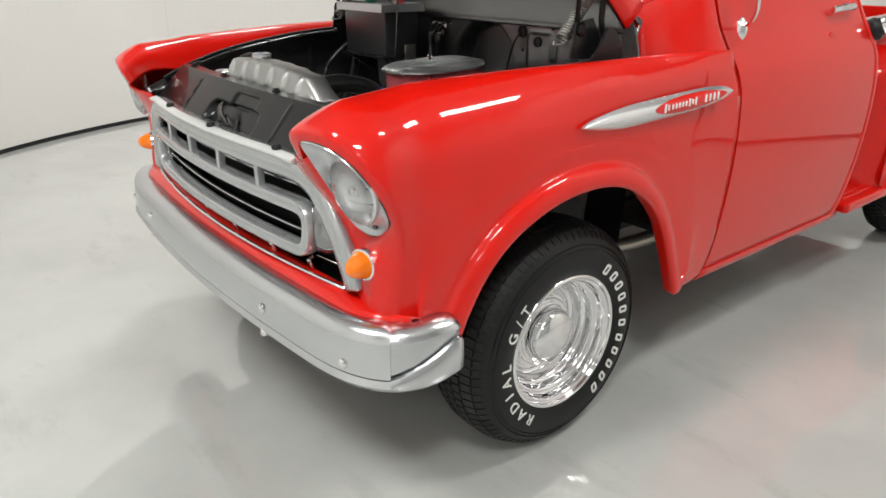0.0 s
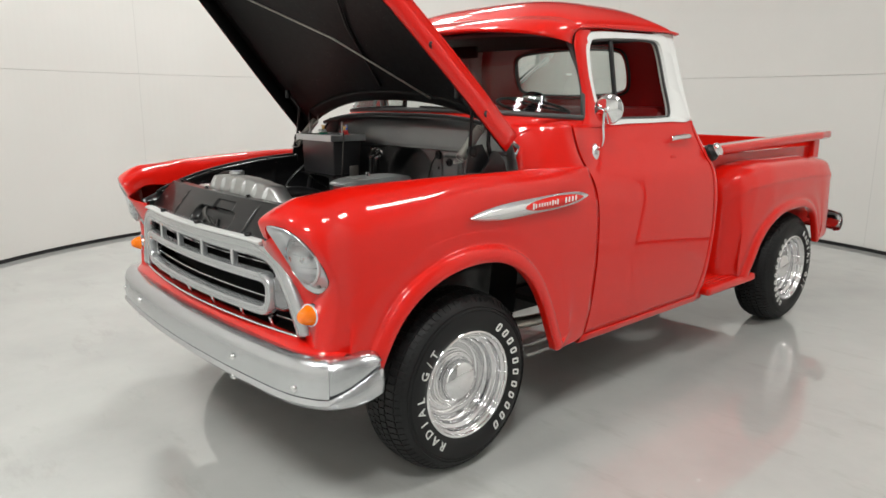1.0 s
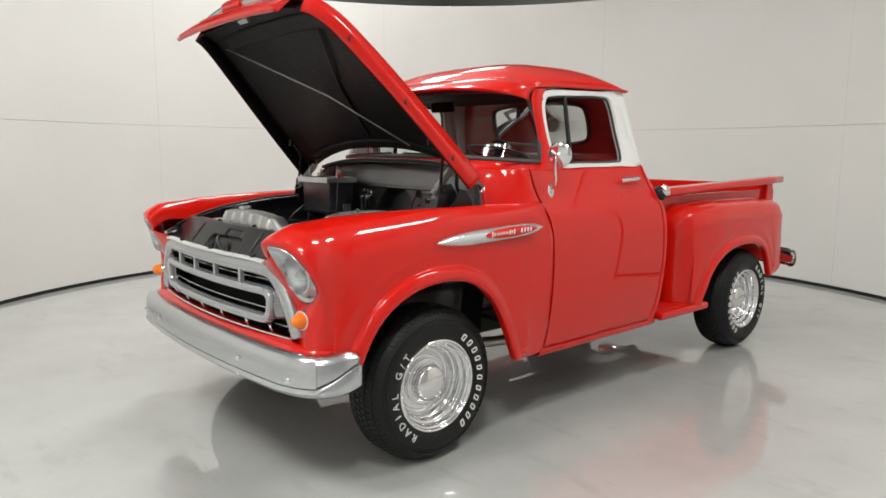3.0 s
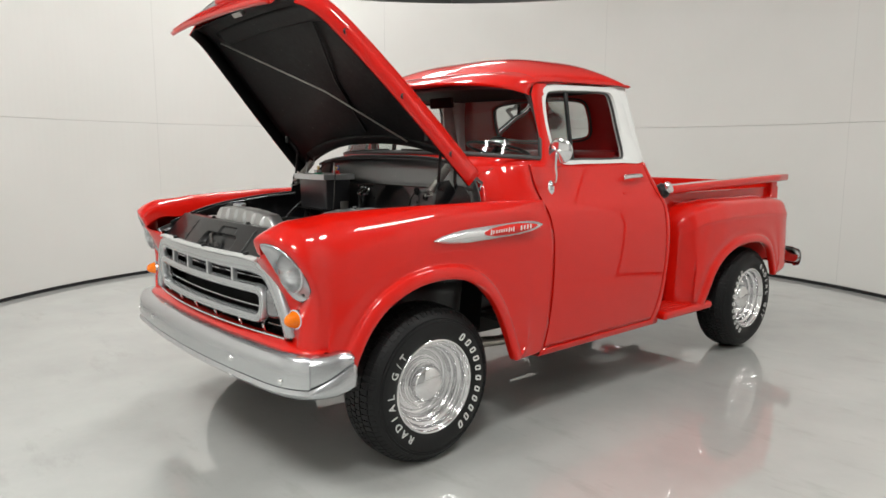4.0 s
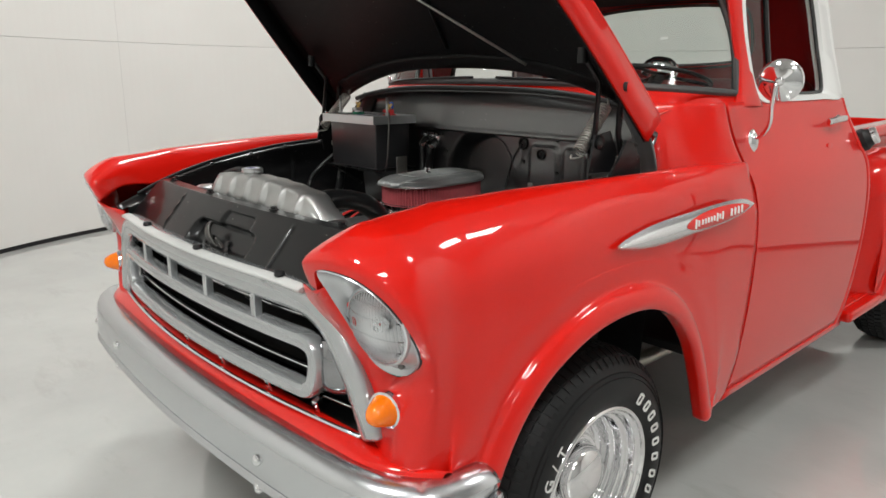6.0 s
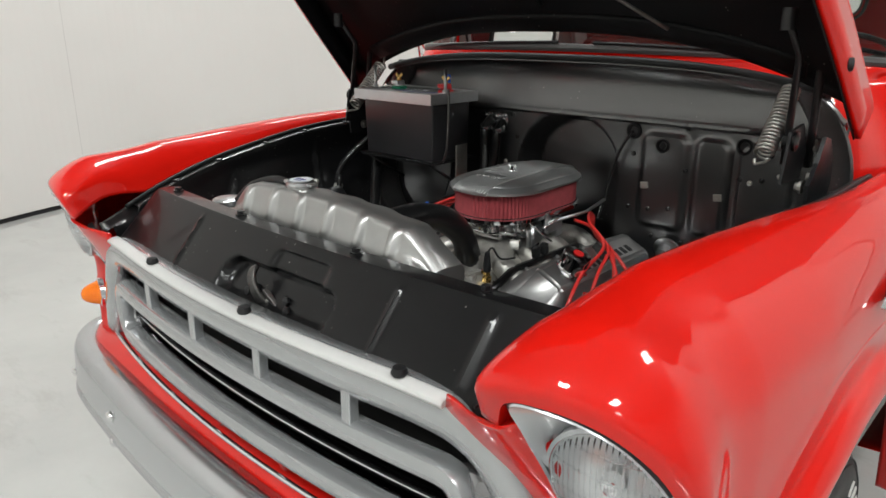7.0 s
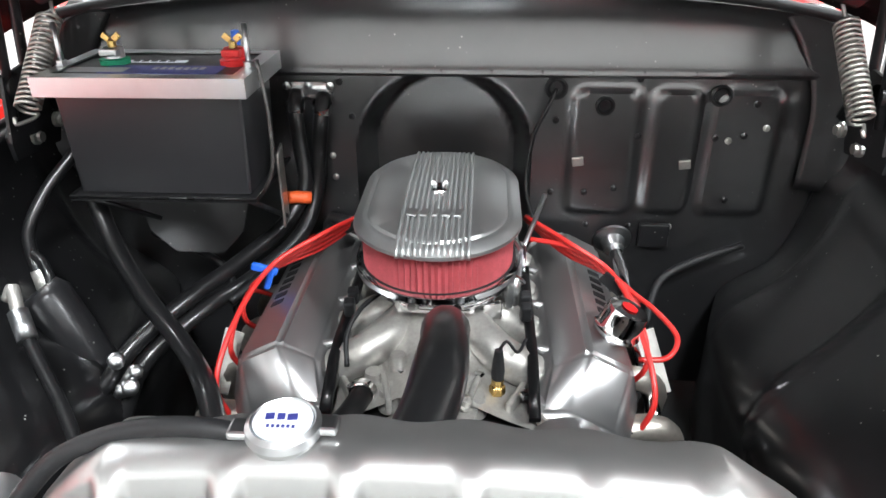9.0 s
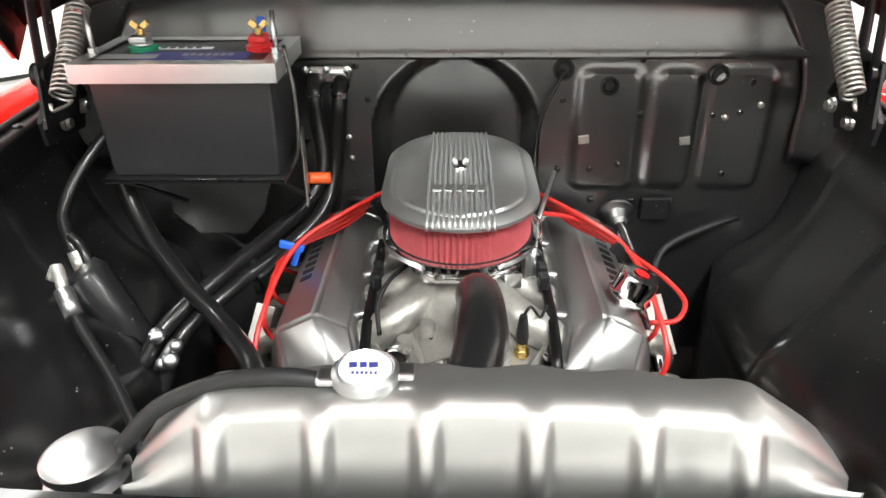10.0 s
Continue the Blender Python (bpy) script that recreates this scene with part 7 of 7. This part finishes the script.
add_sweep(bm, [(-0.003, -0.01), (0.003, -0.01), (0.003, 0.01), (-0.003, 0.01)], cr([(0.205 + 0.04, -0.195, 0.86), (0.26, -0.195, 0.81), (0.08, -0.195, 0.66), (-0.05, -0.195, 0.68), (-0.04, -0.195, 0.77), (0.15, -0.195, 0.86)], 50, True), side_of=(0, 0, 1), closed=True)
part("drive_belt", bm, "rubber", engine)

# ---- oval air cleaner
AC = Matrix.Translation((0.012, 0.200, 0.971)) @ pose(0, 0, 0, 1.0, 0, 0)


def stadium(hw, hl, n=18):
    """Outline of an oval with straight sides, long along y."""
    out = []
    for k in range(n + 1):
        a = math.pi * k / n
        out.append((hw * math.cos(a), (hl - hw) + hw * math.sin(a)))
    for k in range(n + 1):
        a = math.pi + math.pi * k / n
        out.append((hw * math.cos(a), -(hl - hw) + hw * math.sin(a)))
    return out


def along(outline, n):
    p = np.array(outline + [outline[0]])
    d = np.concatenate([[0], np.cumsum(np.linalg.norm(np.diff(p, axis=0), axis=1))])
    s = np.linspace(0, d[-1], n, endpoint=False)
    return np.stack([np.interp(s, d, p[:, 0]), np.interp(s, d, p[:, 1])], axis=1)


def rings_bm(specs, n=96, cap_last=True):
    bm = bmesh.new()
    rows = [[AC @ Vector((x, y, z)) for x, y in along(stadium(w, l), n)] for w, l, z in specs]
    vs = add_grid(bm, np.array(rows), close_v=True)
    if cap_last:
        f = bm.faces.new(vs[-1])
        f.smooth = True
    return bm


base = part("air_cleaner", rings_bm([(0.06, 0.09, -0.010), (0.120, 0.192, -0.008), (0.129, 0.201, -0.004), (0.130, 0.202, 0.006), (0.126, 0.198, 0.008)]), "chrome", engine, "oval air cleaner base")
bm = bmesh.new()
n = 208
rows = []
for z in (0.004, 0.072):
    rows.append([])
    for k, (x, y) in enumerate(along(stadium(0.118, 0.190), n)):
        f = 1.0 if k % 2 else 0.945
        rows[-1].append(AC @ Vector((x * f, y * (1.0 if k % 2 else 0.972), z)))
add_grid(bm, np.array(rows), close_v=True, smooth=False)
part("filter_element", bm, "pleat", base, "red pleated cotton filter element")
part("filter_band", rings_bm([(0.119, 0.191, -0.002), (0.122, 0.194, 0.0), (0.122, 0.194, 0.008), (0.118, 0.190, 0.009)], cap_last=False), "black_plastic", base)
part("filter_lid", rings_bm([(0.118, 0.190, 0.067), (0.128, 0.200, 0.067), (0.130, 0.202, 0.069), (0.1295, 0.2015, 0.074), (0.117, 0.189, 0.083), (0.113, 0.185, 0.0840), (0.108, 0.180, 0.0835), (0.104, 0.176, 0.0875), (0.06, 0.12, 0.092), (0.01, 0.02, 0.0935)]), "alu_lid", base, "polished oval air filter lid")
for k in range(13):
    bm = bmesh.new()
    x = -0.0504 + k * 0.0084
    prof = [(-0.0030, 0.002), (-0.0022, -0.0055), (-0.0012, -0.0068), (0.0012, -0.0068), (0.0022, -0.0055), (0.0030, 0.002)]
    add_sweep(bm, prof, [AC @ Vector((x, y, 0.0920 + h)) for y, h in ((-0.196, -0.0230), (-0.187, -0.0150), (-0.176, -0.0110), (-0.16, -0.0085), (-0.13, -0.0045), (-0.10, -0.0025), (0.0, 0.0), (0.10, -0.0025), (0.13, -0.0045), (0.16, -0.0085), (0.176, -0.0110), (0.187, -0.0150), (0.196, -0.0230))], side_of=AC.to_3x3() @ Vector((1, 0, 0)))
    part("lid_fin", bm, "alu_fin", base)
bm = bmesh.new()
for k, w in enumerate((0.017, 0.013, 0.009, 0.015, 0.013)):
    add_box(bm, AC @ pose(-0.034 + k * 0.017, -0.105, 0.0975, 2, 0, -14), (w * 0.9, 0.022, 0.004), 0.0015)
part("lid_script", bm, "alu_lid", base)
bm = bmesh.new()
nut = AC @ Matrix.Translation((0, -0.020, 0.022)) @ Matrix.Scale(0.72, 4)
add_lathe(bm, [(0.016, 0.098), (0.016, 0.108), (0.008, 0.110), (0.007, 0.121), (0.0, 0.122)], nut, 16)
for sg in (1, -1):
    add_box(bm, nut @ pose(sg * 0.012, 0, 0.120, 0, sg * -48, 0), (0.018, 0.005, 0.012), 0.003)
part("lid_wing_nut", bm, "chrome", base, "chrome wing nut")

# ---- hoses, lines and cables of the bay
def hose(name, pts, r, mat="hose", label="", n=28, sides=12):
    bm = bmesh.new()
    add_tube(bm, cr(pts, n), r, sides)
    return part(name, bm, mat, truck, label)


h1 = hose("heater_hose", [(-0.605, 0.25, 1.03), (-0.559, 0.2, 0.949), (-0.476, 0.12, 0.885), (-0.375, 0.02, 0.857), (-0.294, -0.10, 0.859), (-0.268, -0.16, 0.822), (-0.262, -0.18, 0.76)], 0.0165, label="black coolant hose")
part("hose_clamp", lathe([(0.019, -0.012), (0.019, 0.012)], Matrix.Translation((-0.272, -0.155, 0.83)) @ pose(0, 0, 0, 30, 0, 0), 20), "alu_brushed", h1)
hose("heater_hose", [(-0.269, 0.425, 1.156), (-0.269, 0.40, 1.13), (-0.267, 0.398, 1.071), (-0.259, 0.38, 0.987), (-0.288, 0.34, 0.933), (-0.353, 0.25, 0.894), (-0.412, 0.15, 0.875), (-0.484, 0.05, 0.832), (-0.52, 0.0, 0.78)], 0.0145, label="black coolant hose", n=40)
hose("heater_hose", [(-0.219, 0.425, 1.152), (-0.221, 0.40, 1.12), (-0.230, 0.40, 1.06), (-0.241, 0.39, 0.971), (-0.262, 0.34, 0.910), (-0.336, 0.25, 0.859), (-0.395, 0.15, 0.848), (-0.47, 0.05, 0.80), (-0.50, 0.0, 0.72)], 0.0145, label="black coolant hose", n=40)
hose("heater_hose", [(-0.11, 0.34, 0.955), (-0.17, 0.30, 0.935), (-0.24, 0.27, 0.905), (-0.31, 0.24, 0.875), (-0.36, 0.18, 0.845)], 0.009, label="black vacuum hose")
bm = bmesh.new()
add_box(bm, pose(-0.244, 0.428, 1.160), (0.085, 0.02, 0.035), 0.012, 3)
for x in (-0.269, -0.219):
    add_lathe(bm, [(0.019, -0.008), (0.020, 0.0), (0.019, 0.008)], pose(x, 0.404, 1.135, 30), 20)
for x in (-0.285, -0.244, -0.203):
    add_lathe(bm, [(0.008, 0), (0.008, 0.006), (0, 0.007)], Matrix.Translation((x, 0.417, 1.172)) @ pose(0, 0, 0, 90, 0, 0), 8, False)
part("heater_fitting", bm, "alu", truck, "polished heater hose fitting")
hose("clip_hose", [(-0.245, 0.36, 0.972), (-0.285, 0.345, 0.978)], 0.012, "orange", "orange plastic hose clip", 6)
bm = bmesh.new()
add_box(bm, pose(-0.29, 0.18, 0.915, 0, 20, 10), (0.045, 0.010, 0.014), 0.003)
add_box(bm, pose(-0.285, 0.18, 0.893, 0, 20, 10), (0.012, 0.010, 0.035), 0.003)
part("wire_loom_clip", bm, "blue", truck, "blue plastic wire clip")
acl = hose("refrigerant_line", [(-0.615, 0.26, 1.10), (-0.655, 0.20, 1.042), (-0.668, 0.15, 0.992), (-0.652, 0.12, 0.962), (-0.630, 0.10, 0.92)], 0.010, label="black air conditioning line")
hose("refrigerant_line", [(-0.650, 0.12, 0.965), (-0.622, 0.10, 0.955), (-0.608, 0.08, 0.916), (-0.622, 0.05, 0.86), (-0.61, 0.05, 0.83)], 0.008)
hose("refrigerant_line", [(-0.589, -0.03, 0.935), (-0.558, -0.06, 0.900), (-0.496, -0.12, 0.850), (-0.446, -0.18, 0.804), (-0.408, -0.24, 0.76)], 0.0095, label="black air conditioning line")
hose("line_fitting", [(-0.618, -0.005, 0.955), (-0.609, 0.0, 0.972), (-0.600, -0.012, 0.962), (-0.592, -0.026, 0.938)], 0.0095, "alu_cast", n=12)
part("ferrule", tube([(-0.596, -0.02, 0.945), (-0.572, -0.048, 0.915)], 0.0145, 14), "alu_brushed", truck)
part("ferrule", tube([(-0.640, 0.11, 0.942), (-0.626, 0.095, 0.905)], 0.0145, 14), "steel", truck)
dr = part("dryer", tube([(-0.612, 0.06, 0.935), (-0.605, 0.06, 0.925), (-0.545, 0.05, 0.79), (-0.530, 0.05, 0.755)], [0.030, 0.038, 0.038, 0.030], 20), "black", truck, "black receiver dryer canister")
bm = bmesh.new()
for x, y, z, r in ((-0.480, 0.0, 0.846, 0.013), (-0.453, 0.0, 0.826, 0.011), (-0.481, 0.0, 0.79, 0.012), (-0.465, -0.005, 0.80, 0.014)):
    add_lathe(bm, [(r, -0.014), (r, 0.014), (r * 0.6, 0.018), (0, 0.018)], Matrix.Translation((x, y, z)) @ pose(0, 0, 0, 40, 35, 0), 10)
add_tube(bm, [(-0.49, 0.0, 0.78), (-0.452, -0.004, 0.835)], 0.009, 8)
part("valve_fitting", bm, "alu_brushed", truck, "bright valve fitting on the line")
hose("speedo_cable", [(0.213, 0.435, 1.166), (0.195, 0.42, 1.13), (0.175, 0.42, 1.082), (0.163, 0.40, 0.987), (0.180, 0.34, 0.935)], 0.0038, label="thin dark control cable")
col = hose("steering_shaft", [(0.345, 0.44, 0.865), (0.362, 0.24, 0.79), (0.375, 0.05, 0.70)], 0.013, "chrome", "bright steering shaft", 12)
part("column_flange", lathe([(0.038, 0), (0.038, 0.006), (0.024, 0.010), (0.020, 0.03), (0.0, 0.03)], Matrix.Translation((0.345, 0.432, 0.865)) @ pose(0, 0, 0, 112, 0, 0), 24), "alu_brushed", col)
for x, y, z, t in ((-0.350, 0.10, 0.775, 20), (0.382, 0.15, 0.765, -20)):
    part("card_tag", box(x, y, z, 0.032, 0.002, 0.14, 0.0, 0, t, 0), "card", truck, "white card tag")
bm = bmesh.new()
add_lathe(bm, [(0.0, -0.03), (0.024, -0.03), (0.026, -0.024), (0.026, 0.020), (0.032, 0.026), (0.032, 0.034), (0.026, 0.038), (0.0, 0.038)], Matrix.Translation((0.545, -0.335, 0.925)) @ pose(0, 0, 0, 50, 0, 30), 24)
add_box(bm, pose(0.585, -0.325, 0.905, 0, 20, 0), (0.07, 0.02, 0.004), 0.001, 1)
part("relay", bm, "chrome", truck, "chrome relay on the inner fender")
for s in (1, -1):
    bm = bmesh.new()
    add_tube(bm, cr([(s * 0.60, 0.42, 0.86), (s * 0.52, 0.40, 0.84), (s * 0.44, 0.38, 0.80), (s * 0.40, 0.30, 0.74)], 16), 0.008, 8)
    part("wiring_loom", bm, "rubber", truck)
